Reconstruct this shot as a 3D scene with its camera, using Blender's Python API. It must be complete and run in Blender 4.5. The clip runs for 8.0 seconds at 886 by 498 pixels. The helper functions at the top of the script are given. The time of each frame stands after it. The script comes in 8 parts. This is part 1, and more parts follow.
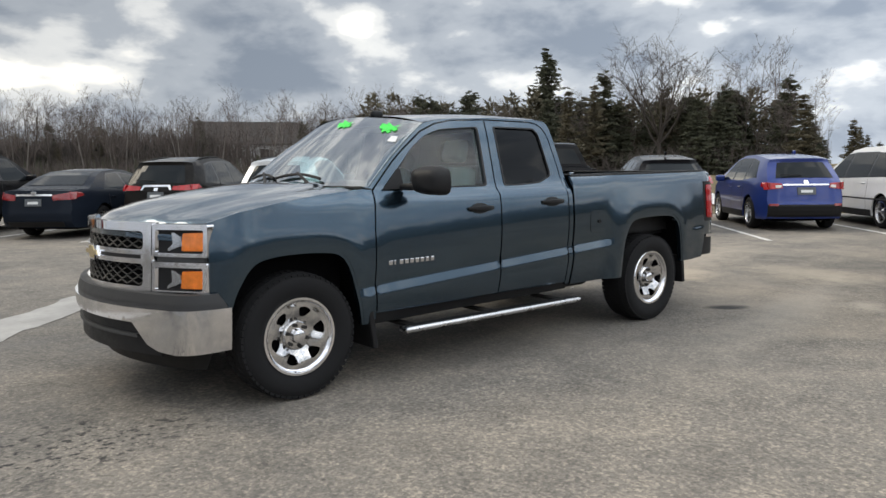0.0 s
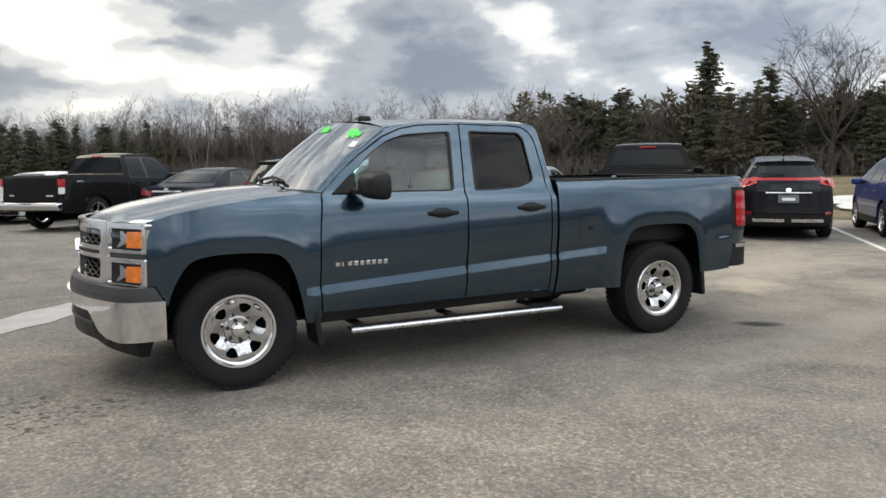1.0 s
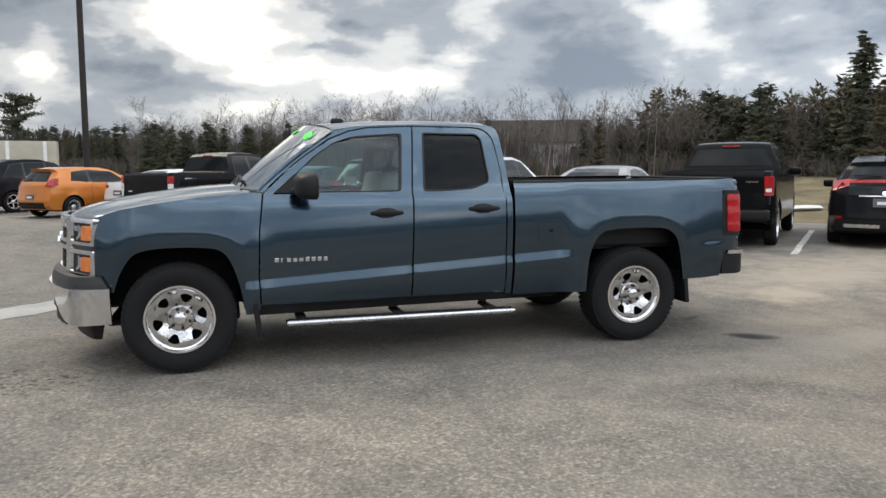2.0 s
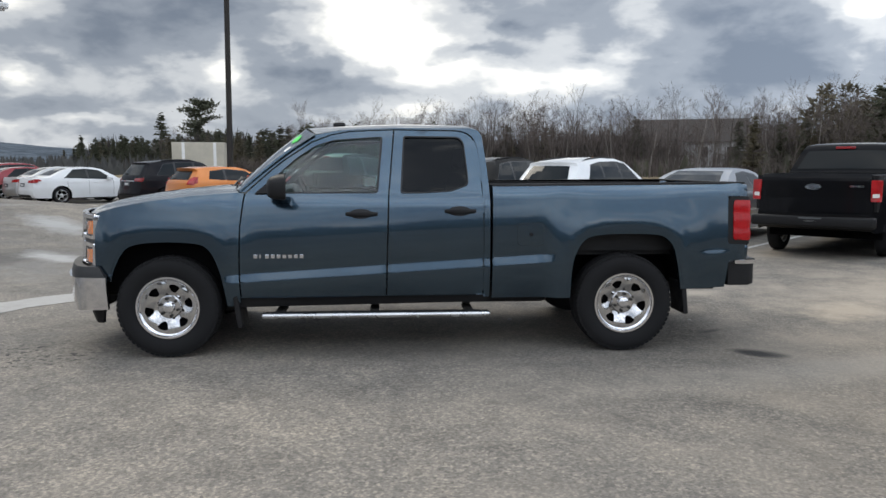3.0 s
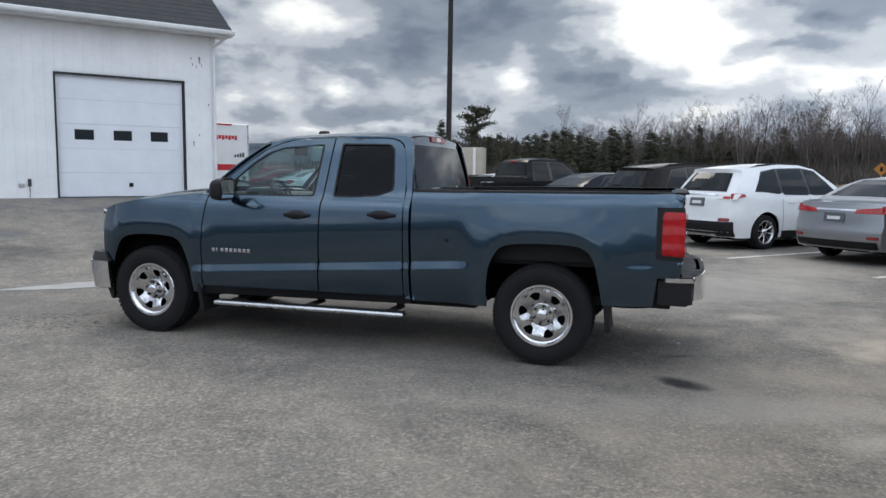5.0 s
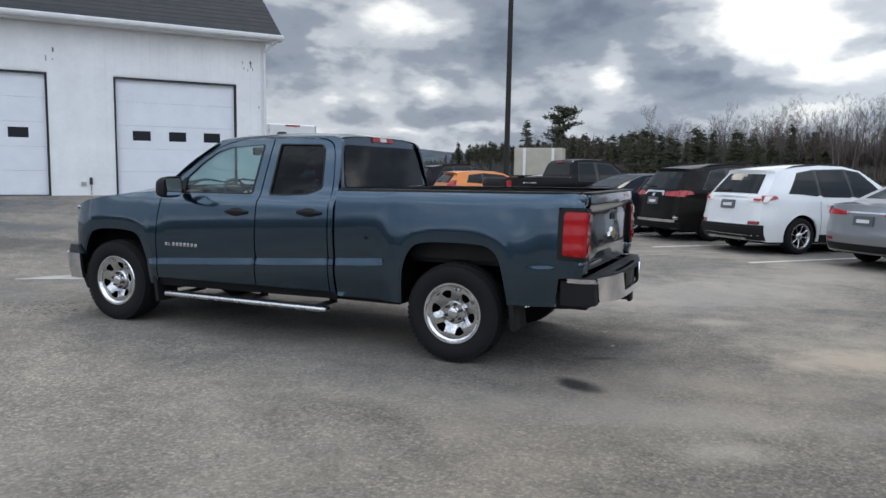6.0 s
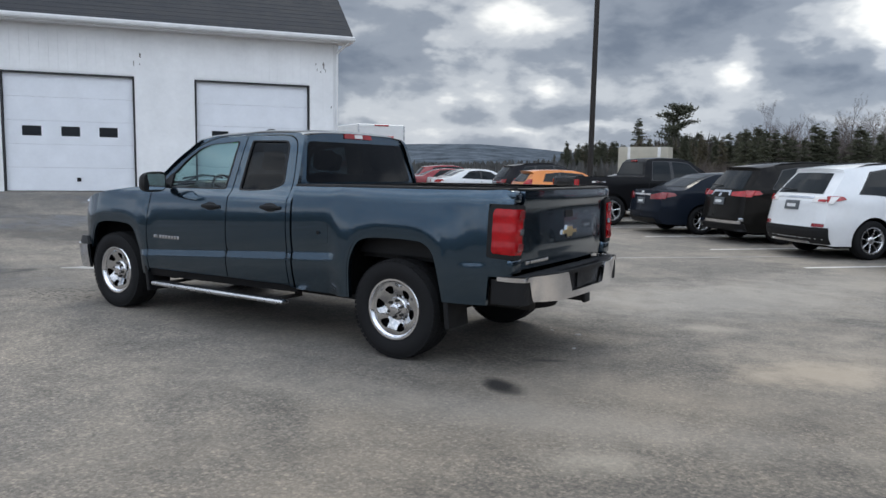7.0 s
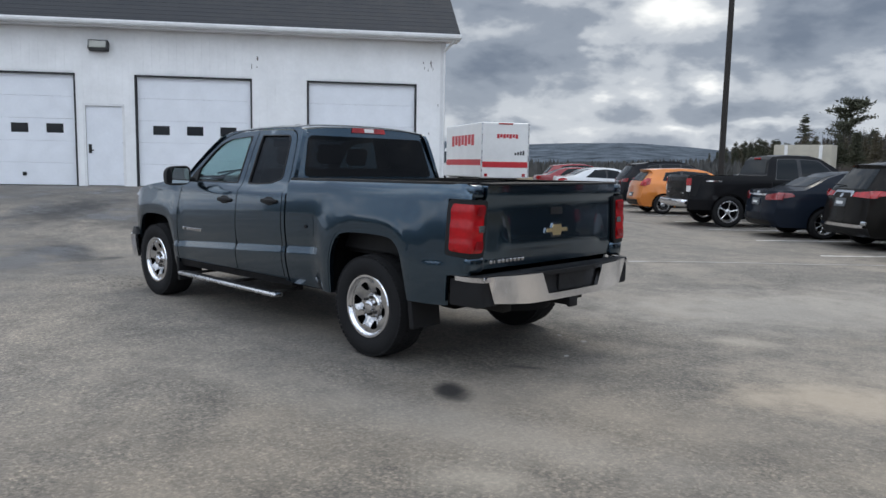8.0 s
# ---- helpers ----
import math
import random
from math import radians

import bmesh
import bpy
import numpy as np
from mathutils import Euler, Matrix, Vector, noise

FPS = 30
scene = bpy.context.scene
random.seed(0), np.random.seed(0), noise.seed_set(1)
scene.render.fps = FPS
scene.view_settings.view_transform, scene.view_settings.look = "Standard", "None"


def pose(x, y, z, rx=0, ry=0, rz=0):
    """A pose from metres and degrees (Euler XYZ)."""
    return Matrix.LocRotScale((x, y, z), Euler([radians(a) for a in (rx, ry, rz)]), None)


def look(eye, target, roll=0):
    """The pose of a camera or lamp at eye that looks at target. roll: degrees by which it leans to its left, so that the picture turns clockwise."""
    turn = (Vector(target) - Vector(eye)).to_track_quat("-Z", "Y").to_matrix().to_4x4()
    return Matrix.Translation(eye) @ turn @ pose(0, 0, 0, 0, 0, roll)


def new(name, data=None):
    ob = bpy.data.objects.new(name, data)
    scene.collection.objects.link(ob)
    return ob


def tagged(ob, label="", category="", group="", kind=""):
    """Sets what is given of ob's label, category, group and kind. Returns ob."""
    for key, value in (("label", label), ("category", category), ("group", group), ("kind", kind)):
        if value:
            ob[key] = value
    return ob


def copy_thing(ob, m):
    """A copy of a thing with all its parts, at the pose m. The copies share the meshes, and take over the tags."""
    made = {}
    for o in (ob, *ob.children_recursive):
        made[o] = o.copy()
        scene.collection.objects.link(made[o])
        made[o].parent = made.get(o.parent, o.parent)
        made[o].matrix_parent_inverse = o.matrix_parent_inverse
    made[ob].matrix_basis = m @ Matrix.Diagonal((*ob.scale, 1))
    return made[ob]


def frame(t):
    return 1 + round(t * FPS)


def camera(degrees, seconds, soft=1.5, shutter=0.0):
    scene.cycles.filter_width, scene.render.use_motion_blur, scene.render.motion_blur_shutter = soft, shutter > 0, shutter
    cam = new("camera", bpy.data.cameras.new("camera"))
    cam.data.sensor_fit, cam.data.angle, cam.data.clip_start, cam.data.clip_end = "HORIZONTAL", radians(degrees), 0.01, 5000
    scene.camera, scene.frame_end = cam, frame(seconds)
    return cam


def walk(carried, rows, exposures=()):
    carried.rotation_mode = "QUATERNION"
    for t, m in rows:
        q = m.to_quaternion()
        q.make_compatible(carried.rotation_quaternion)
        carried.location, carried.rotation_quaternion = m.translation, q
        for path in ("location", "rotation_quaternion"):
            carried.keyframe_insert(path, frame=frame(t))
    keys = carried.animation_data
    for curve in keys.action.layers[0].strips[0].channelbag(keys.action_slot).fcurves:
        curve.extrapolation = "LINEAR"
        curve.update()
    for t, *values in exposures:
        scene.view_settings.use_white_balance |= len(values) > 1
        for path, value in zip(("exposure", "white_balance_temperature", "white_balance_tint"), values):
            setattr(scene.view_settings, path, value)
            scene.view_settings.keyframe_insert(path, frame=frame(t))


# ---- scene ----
cam = camera(61.4, 8.0)
PATH = [
    (0.0, (-2.025, -4.96, 1.396), (-0.767, -3.42, 1.181), -0.7),
    (0.5, (-1.448, -5.355, 1.415), (-0.354, -3.695, 1.198), -0.4),
    (1.0, (-0.842, -5.774, 1.426), (0.054, -3.999, 1.211), -0.4),
    (1.5, (-0.195, -6.101, 1.43), (0.527, -4.248, 1.215), -0.3),
    (3.0, (1.799, -6.712, 1.458), (1.942, -4.729, 1.242), 0.1),
    (3.5, (2.496, -6.715, 1.459), (2.412, -4.728, 1.245), 0.3),
    (4.0, (3.194, -6.721, 1.481), (2.94, -4.748, 1.267), 0.4),
    (4.5, (3.888, -6.661, 1.485), (3.446, -4.722, 1.273), 0.5),
    (6.0, (5.919, -6.204, 1.496), (5.107, -4.389, 1.286), 0.8),
    (6.5, (6.484, -5.882, 1.482), (5.538, -4.133, 1.266), 0.8),
    (7.0, (7.056, -5.548, 1.483), (5.98, -3.876, 1.268), 0.9),
    (7.5, (7.488, -5.041, 1.477), (6.233, -3.499, 1.254), 0.9),
    (8.0, (7.942, -4.553, 1.46), (6.555, -3.129, 1.237), 1.0),
]
walk(cam, [(t, look(eye, target, roll)) for t, eye, target, roll in PATH], [(0.0, -0.10, 7250, 8), (1.0, 0.03, 7350, 8), (2.0, 0.00, 7200, 8), (3.5, -0.27, 6600, 8), (5.0, -0.32, 6450, 8), (8.0, -0.28, 6500, 8)])

# ---- sky and sun: a broken overcast, the low sun behind cloud beyond the pickup ----
SUN_AZ, SUN_EL = radians(122), radians(46)


def sky_world():
    w = bpy.data.worlds.new("overcast_sky")
    scene.world = w
    w.use_nodes = True
    nt = w.node_tree
    nt.nodes.clear()
    N, L = nt.nodes.new, nt.links.new
    out, bg = N("ShaderNodeOutputWorld"), N("ShaderNodeBackground")
    sky = N("ShaderNodeTexSky")
    sky.sky_type, sky.sun_disc = "NISHITA", False
    sky.sun_elevation, sky.sun_rotation = SUN_EL, radians(90) - SUN_AZ
    sky.air_density, sky.dust_density = 1.0, 2.0
    co = N("ShaderNodeTexCoord")
    sep = N("ShaderNodeSeparateXYZ")
    L(co.outputs["Generated"], sep.inputs[0])

    def math2(op, a, b=None, c=None):
        n = N("ShaderNodeMath")
        n.operation = op
        for i, v in enumerate((a, b, c)):
            if v is None:
                continue
            if isinstance(v, (int, float)):
                n.inputs[i].default_value = v
            else:
                L(v, n.inputs[i])
        return n.outputs[0]

    flat = N("ShaderNodeVectorMath")
    flat.operation = "MULTIPLY"
    L(co.outputs["Generated"], flat.inputs[0])
    flat.inputs[1].default_value = (1.0, 1.0, 2.1)

    def cloud(scale, detail, rough, dist=0.0, off=0.0):
        m = N("ShaderNodeMapping")
        m.inputs["Location"].default_value = (off, off * 0.7, 0)
        L(flat.outputs[0], m.inputs[0])
        n = N("ShaderNodeTexNoise")
        n.inputs["Scale"].default_value, n.inputs["Detail"].default_value = scale, detail
        n.inputs["Roughness"].default_value, n.inputs["Distortion"].default_value = rough, dist
        L(m.outputs[0], n.inputs["Vector"])
        return n.outputs["Fac"]

    def ramp(fac, stops):
        r = N("ShaderNodeValToRGB")
        r.color_ramp.interpolation = "EASE"
        while len(r.color_ramp.elements) < len(stops):
            r.color_ramp.elements.new(0.5)
        for e, (p, c) in zip(r.color_ramp.elements, stops):
            e.position, e.color = p, (*c, 1)
        L(fac, r.inputs[0])
        return r.outputs[0]

    big, fine = cloud(4.5, 6, 0.50, 0.2, 2.3), cloud(13.0, 6, 0.52, 0.2, 9.1)
    dens = math2("MULTIPLY_ADD", fine, 0.40, math2("MULTIPLY", big, 0.60))
    # brightness towards the veiled sun
    sx, sy, sz = math.cos(SUN_AZ) * math.cos(SUN_EL), math.sin(SUN_AZ) * math.cos(SUN_EL), math.sin(SUN_EL)
    dot = N("ShaderNodeVectorMath")
    dot.operation = "DOT_PRODUCT"
    L(co.outputs["Generated"], dot.inputs[0])
    dot.inputs[1].default_value = (sx, sy, sz)
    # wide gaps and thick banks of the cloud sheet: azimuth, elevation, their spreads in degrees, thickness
    azim = math2("MULTIPLY", math2("ARCTAN2", sep.outputs[1], sep.outputs[0]), 180 / math.pi)
    elev = math2("MULTIPLY", math2("ARCSINE", sep.outputs[2]), 180 / math.pi)
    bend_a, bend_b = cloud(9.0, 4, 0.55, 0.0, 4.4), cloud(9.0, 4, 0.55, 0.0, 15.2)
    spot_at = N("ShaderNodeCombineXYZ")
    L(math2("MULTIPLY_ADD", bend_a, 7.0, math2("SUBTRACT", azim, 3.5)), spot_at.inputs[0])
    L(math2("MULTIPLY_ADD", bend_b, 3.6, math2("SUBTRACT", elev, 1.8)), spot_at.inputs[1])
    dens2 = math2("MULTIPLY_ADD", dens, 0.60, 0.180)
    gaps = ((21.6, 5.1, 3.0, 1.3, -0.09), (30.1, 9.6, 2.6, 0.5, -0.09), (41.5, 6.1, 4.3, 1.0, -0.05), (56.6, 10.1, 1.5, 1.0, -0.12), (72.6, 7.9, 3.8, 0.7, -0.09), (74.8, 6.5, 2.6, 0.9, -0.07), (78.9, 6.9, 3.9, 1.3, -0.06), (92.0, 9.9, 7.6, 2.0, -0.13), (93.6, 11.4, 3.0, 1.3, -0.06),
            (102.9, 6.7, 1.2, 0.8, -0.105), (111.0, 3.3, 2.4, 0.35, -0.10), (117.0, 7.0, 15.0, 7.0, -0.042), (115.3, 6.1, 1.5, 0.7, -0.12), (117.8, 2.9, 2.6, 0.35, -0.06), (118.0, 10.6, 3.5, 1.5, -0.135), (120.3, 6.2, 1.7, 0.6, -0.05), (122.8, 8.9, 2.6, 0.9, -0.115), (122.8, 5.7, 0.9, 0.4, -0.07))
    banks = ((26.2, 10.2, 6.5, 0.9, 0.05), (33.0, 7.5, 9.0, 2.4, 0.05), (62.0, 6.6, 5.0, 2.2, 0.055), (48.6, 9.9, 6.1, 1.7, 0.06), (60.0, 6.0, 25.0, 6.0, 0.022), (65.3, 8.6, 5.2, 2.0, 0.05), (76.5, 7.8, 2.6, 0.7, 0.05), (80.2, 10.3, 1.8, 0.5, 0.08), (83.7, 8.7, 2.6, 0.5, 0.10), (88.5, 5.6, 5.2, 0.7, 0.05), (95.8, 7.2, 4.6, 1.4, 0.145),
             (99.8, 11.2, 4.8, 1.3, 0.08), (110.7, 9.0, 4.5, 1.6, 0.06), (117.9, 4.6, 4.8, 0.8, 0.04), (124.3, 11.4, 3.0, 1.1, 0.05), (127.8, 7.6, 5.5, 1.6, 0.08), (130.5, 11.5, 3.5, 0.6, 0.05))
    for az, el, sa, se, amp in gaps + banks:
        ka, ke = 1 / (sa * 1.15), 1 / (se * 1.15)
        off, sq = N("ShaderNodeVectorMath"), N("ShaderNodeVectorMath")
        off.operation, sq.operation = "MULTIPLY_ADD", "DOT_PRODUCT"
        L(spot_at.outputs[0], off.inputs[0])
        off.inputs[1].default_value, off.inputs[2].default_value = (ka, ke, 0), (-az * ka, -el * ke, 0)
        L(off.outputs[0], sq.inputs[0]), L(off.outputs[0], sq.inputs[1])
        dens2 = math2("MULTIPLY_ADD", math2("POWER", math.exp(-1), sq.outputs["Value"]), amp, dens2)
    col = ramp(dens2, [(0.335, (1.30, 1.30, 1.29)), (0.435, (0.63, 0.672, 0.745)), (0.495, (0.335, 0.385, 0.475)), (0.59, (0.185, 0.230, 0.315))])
    # an overcast sky is brightest overhead
    rise = N("ShaderNodeMapRange")
    rise.interpolation_type = "SMOOTHSTEP"
    rise.inputs["From Min"].default_value, rise.inputs["From Max"].default_value = 0.22, 0.75
    rise.inputs["To Min"].default_value, rise.inputs["To Max"].default_value = 1.0, 2.4
    L(sep.outputs[2], rise.inputs["Value"])
    # cloud lit from the front, away from the sun, is paler than cloud against the light
    half = math2("MULTIPLY_ADD", dot.outputs["Value"], 0.5, 0.5)
    gain = math2("MULTIPLY", math2("MULTIPLY_ADD", half, -2.2, 2.975), rise.outputs[0])
    mixv = N("ShaderNodeVectorMath")
    mixv.operation = "SCALE"
    L(col, mixv.inputs[0]), L(gain, mixv.inputs["Scale"])
    thin = N("ShaderNodeVectorMath")
    thin.operation = "SCALE"
    L(sky.outputs[0], thin.inputs[0])
    thin.inputs["Scale"].default_value = 0.004
    add = N("ShaderNodeVectorMath")
    add.operation = "ADD"
    L(mixv.outputs[0], add.inputs[0]), L(thin.outputs[0], add.inputs[1])
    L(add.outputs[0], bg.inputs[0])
    bg.inputs[1].default_value = 1.0
    L(bg.outputs[0], out.inputs[0])


sky_world()
sun = new("sun", bpy.data.lights.new("sun", "SUN"))
sun.data.energy, sun.data.angle, sun.data.color = 1.5, radians(26), (1.0, 0.94, 0.85)
sun.matrix_world = look((0, 0, 0), (-math.cos(SUN_AZ) * math.cos(SUN_EL), -math.sin(SUN_AZ) * math.cos(SUN_EL), -math.sin(SUN_EL)))


# ---- materials ----
def material(name, color, rough=0.6, metal=0.0, coat=0.0, vary=0.0, scale=8.0, bump=0.0, bump_scale=60.0, spec=0.5, island=0.0):
    """A painted, rubber, metal or wooden surface with stains at one scale and grain at another."""
    m = bpy.data.materials.new(name)
    m.use_nodes = True
    nt = m.node_tree
    b = nt.nodes["Principled BSDF"]
    b.inputs["Base Color"].default_value = (*color, 1)
    b.inputs["Roughness"].default_value, b.inputs["Metallic"].default_value = rough, metal
    b.inputs["Coat Weight"].default_value, b.inputs["Coat Roughness"].default_value = coat, 0.04
    b.inputs["Specular IOR Level"].default_value = spec
    N, L = nt.nodes.new, nt.links.new
    if vary or island:
        co, n1, n2 = N("ShaderNodeTexCoord"), N("ShaderNodeTexNoise"), N("ShaderNodeTexNoise")
        for n, s in ((n1, scale), (n2, scale * 7)):
            n.inputs["Scale"].default_value, n.inputs["Detail"].default_value = s, 5
            L(co.outputs["Object"], n.inputs["Vector"])
        a = N("ShaderNodeMath")
        a.operation = "MULTIPLY_ADD"
        L(n2.outputs["Fac"], a.inputs[0])
        a.inputs[1].default_value = 0.4
        L(n1.outputs["Fac"], a.inputs[2])
        r = N("ShaderNodeMapRange")
        r.inputs["From Min"].default_value, r.inputs["From Max"].default_value = 0.45, 0.95
        r.inputs["To Min"].default_value, r.inputs["To Max"].default_value = 1 - vary, 1 + vary
        L(a.outputs[0], r.inputs["Value"])
        v = r.outputs[0]
        if island:
            g, k = N("ShaderNodeNewGeometry"), N("ShaderNodeMath")
            k.operation = "MULTIPLY_ADD"
            L(g.outputs["Random Per Island"], k.inputs[0])
            k.inputs[1].default_value = island
            L(v, k.inputs[2])
            v = k.outputs[0]
        sc = N("ShaderNodeVectorMath")
        sc.operation = "SCALE"
        sc.inputs[0].default_value = color
        L(v, sc.inputs["Scale"])
        L(sc.outputs[0], b.inputs["Base Color"])
        rr = N("ShaderNodeMapRange")
        rr.inputs["From Min"].default_value, rr.inputs["From Max"].default_value = 0.4, 1.0
        rr.inputs["To Min"].default_value, rr.inputs["To Max"].default_value = max(0.02, rough - 0.12), min(1, rough + 0.12)
        if not coat:
            L(a.outputs[0], rr.inputs["Value"])
            L(rr.outputs[0], b.inputs["Roughness"])
    if bump:
        co, n = N("ShaderNodeTexCoord"), N("ShaderNodeTexNoise")
        n.inputs["Scale"].default_value, n.inputs["Detail"].default_value = bump_scale, 4
        L(co.outputs["Object"], n.inputs["Vector"])
        bp = N("ShaderNodeBump")
        bp.inputs["Strength"].default_value, bp.inputs["Distance"].default_value = bump, 0.01
        L(n.outputs["Fac"], bp.inputs["Height"])
        L(bp.outputs[0], b.inputs["Normal"])
    return m


def glass_material(name, tint, rough=0.02, dark=0.0):
    """A thin pane: clear see-through tint with a glossy skin by Fresnel."""
    m = bpy.data.materials.new(name)
    m.use_nodes = True
    nt = m.node_tree
    nt.nodes.clear()
    N, L = nt.nodes.new, nt.links.new
    out, mix, tr, gl, fr = N("ShaderNodeOutputMaterial"), N("ShaderNodeMixShader"), N("ShaderNodeBsdfTransparent"), N("ShaderNodeBsdfGlossy"), N("ShaderNodeLayerWeight")
    tr.inputs[0].default_value = (*tint, 1)
    gl.inputs["Roughness"].default_value = rough
    gl.inputs["Color"].default_value = (0.95, 0.97, 1.0, 1)
    fr.inputs["Blend"].default_value = 0.5
    pw, k = N("ShaderNodeMath"), N("ShaderNodeMath")
    pw.operation, k.operation = "POWER", "MULTIPLY_ADD"
    L(fr.outputs["Facing"], pw.inputs[0])
    pw.inputs[1].default_value = 4.0
    L(pw.outputs[0], k.inputs[0])
    k.inputs[1].default_value, k.inputs[2].default_value = 0.62, 0.05 + dark
    L(k.outputs[0], mix.inputs[0]), L(tr.outputs[0], mix.inputs[1]), L(gl.outputs[0], mix.inputs[2])
    L(mix.outputs[0], out.inputs[0])
    return m


PAINT_TRUCK = material("blue_grey_metallic_paint", (0.041, 0.074, 0.107), 0.22, 0.95, 1.0, 0.05, 3)
CHROME = material("chrome", (0.78, 0.78, 0.80), 0.10, 1.0, vary=0.08, scale=5)
WHEEL_STEEL = material("chromed_wheel_steel", (0.60, 0.60, 0.61), 0.12, 1.0, vary=0.2, scale=9)
STEEL = material("worn_bright_steel", (0.60, 0.60, 0.61), 0.28, 1.0, vary=0.15, scale=6)
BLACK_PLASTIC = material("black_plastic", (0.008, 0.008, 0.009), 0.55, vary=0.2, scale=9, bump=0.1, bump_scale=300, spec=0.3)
GREY_PLASTIC = material("dark_grey_plastic", (0.040, 0.041, 0.043), 0.6, vary=0.2, scale=7)
PAD_PLASTIC = material("charcoal_bumper_plastic", (0.020, 0.020, 0.021), 0.6, vary=0.2, scale=7, bump=0.08, bump_scale=300)
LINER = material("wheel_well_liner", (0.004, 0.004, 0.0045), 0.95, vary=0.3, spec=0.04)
RUBBER = material("tyre_rubber", (0.011, 0.011, 0.012), 0.85, vary=0.3, scale=6, bump=0.25, bump_scale=120, spec=0.25)
DARK_STEEL = material("dark_chassis_steel", (0.03, 0.028, 0.026), 0.75, 0.4, vary=0.4)
RED_LENS = material("red_lens", (0.36, 0.005, 0.008), 0.18, 0, 0.5, 0.35, 9)
LAMP_RED = material("ribbed_red_lens", (0.34, 0.004, 0.007), 0.25, 0, 0.25, 0.3, 12, spec=0.35)
RED_DARK = material("deep_red_lens", (0.22, 0.006, 0.010), 0.18, 0, 1.0, 0.2, 14)
AMBER = material("amber_lens", (0.80, 0.20, 0.02), 0.15, 0, 1.0, 0.2, 20)
CLEAR_LENS = material("clear_lens", (0.55, 0.57, 0.60), 0.12, 0.9, 1.0, 0.1)
WHITE_LENS = material("reversing_lens", (0.75, 0.72, 0.70), 0.2, 0, 0.8)
GOLD = material("gold_badge", (0.66, 0.53, 0.30), 0.35, 0.9)
GREEN_PAINT = material("green_window_paint", (0.03, 0.75, 0.09), 0.6, vary=0.15, scale=30)
PAPER = material("white_sticker", (0.75, 0.76, 0.76), 0.6, vary=0.08, scale=30)
CLEAR_GLASS = glass_material("clear_window_glass", (0.60, 0.84, 0.83), 0.01, 0.0)
SCREEN_GLASS = glass_material("windscreen_glass", (0.66, 0.78, 0.78), 0.02, 0.27)
TINT_GLASS = glass_material("tinted_privacy_glass", (0.018, 0.021, 0.026), 0.015, -0.034)
CAR_GLASS = material("dark_car_glass", (0.012, 0.015, 0.017), 0.03, 0, 0.0, spec=0.18)
DOOR_PANE = material("dark_door_pane", (0.010, 0.012, 0.015), 0.10, spec=0.3)
INTERIOR = material("grey_cloth_interior", (0.070, 0.069, 0.064), 0.9, vary=0.2, scale=12, bump=0.1)
INTERIOR_LIGHT = material("pale_grey_seat_cloth", (0.25, 0.24, 0.225), 0.9, vary=0.2, scale=12)
MIRROR = material("mirror_glass", (0.80, 0.84, 0.84), 0.02, 1.0)
PLATE = material("plate_frame", (0.10, 0.11, 0.12), 0.5, vary=0.1)


# ---- mesh helpers ----
def part(name, bm, mat, parent=None, label="", smooth=False):
    me = bpy.data.meshes.new(name)
    bm.normal_update()
    bm.to_mesh(me)
    bm.free()
    me.materials.append(mat)
    if smooth:
        me.shade_smooth()
        me.set_sharp_from_angle(angle=radians(smooth if smooth is not True else 38))
    ob = new(name, me)
    ob.parent = parent
    if label:
        tagged(ob, label)
    return ob


def thing(name, m, label, category, group="", kind=""):
    e = new(name)
    e.empty_display_size = 0.2
    e.matrix_basis = m
    return tagged(e, label, category, group, kind)


def box_into(bm, x0, x1, y0, y1, z0, z1, bevel=0.0, m=None, seg=2):
    lo, hi = Vector((min(x0, x1), min(y0, y1), min(z0, z1))), Vector((max(x0, x1), max(y0, y1), max(z0, z1)))
    r = bmesh.ops.create_cube(bm, size=1.0, matrix=Matrix.Translation((lo + hi) / 2) @ Matrix.Diagonal((*(hi - lo), 1)))
    vs = r["verts"]
    if bevel:
        es = list({e for v in vs for e in v.link_edges})
        r2 = bmesh.ops.bevel(bm, geom=es, offset=min(bevel, min(hi - lo) * 0.49), segments=seg, profile=0.5, affect="EDGES")
        vs = list({v for f in r2["faces"] for v in f.verts} | {v for v in vs if v.is_valid})
    if m is not None:
        bmesh.ops.transform(bm, matrix=m, verts=vs)
    return bm


def box(x0, x1, y0, y1, z0, z1, bevel=0.0, m=None, seg=2):
    return box_into(bmesh.new(), x0, x1, y0, y1, z0, z1, bevel, m, seg)


def tube_into(bm, p0, p1, r0, r1=None, n=10, cap=True):
    r1 = r0 if r1 is None else r1
    p0, p1 = Vector(p0), Vector(p1)
    q = (p1 - p0).to_track_quat("Z", "Y")
    rings = []
    for p, r in ((p0, r0), (p1, r1)):
        rings.append([bm.verts.new(p + q @ Vector((r * math.cos(2 * math.pi * i / n), r * math.sin(2 * math.pi * i / n), 0))) for i in range(n)])
    for i in range(n):
        bm.faces.new((rings[0][i], rings[0][(i + 1) % n], rings[1][(i + 1) % n], rings[1][i]))
    if cap:
        bm.faces.new(rings[0][::-1]), bm.faces.new(rings[1])
    return bm


def tube(p0, p1, r0, r1=None, n=14):
    return tube_into(bmesh.new(), p0, p1, r0, r1, n)


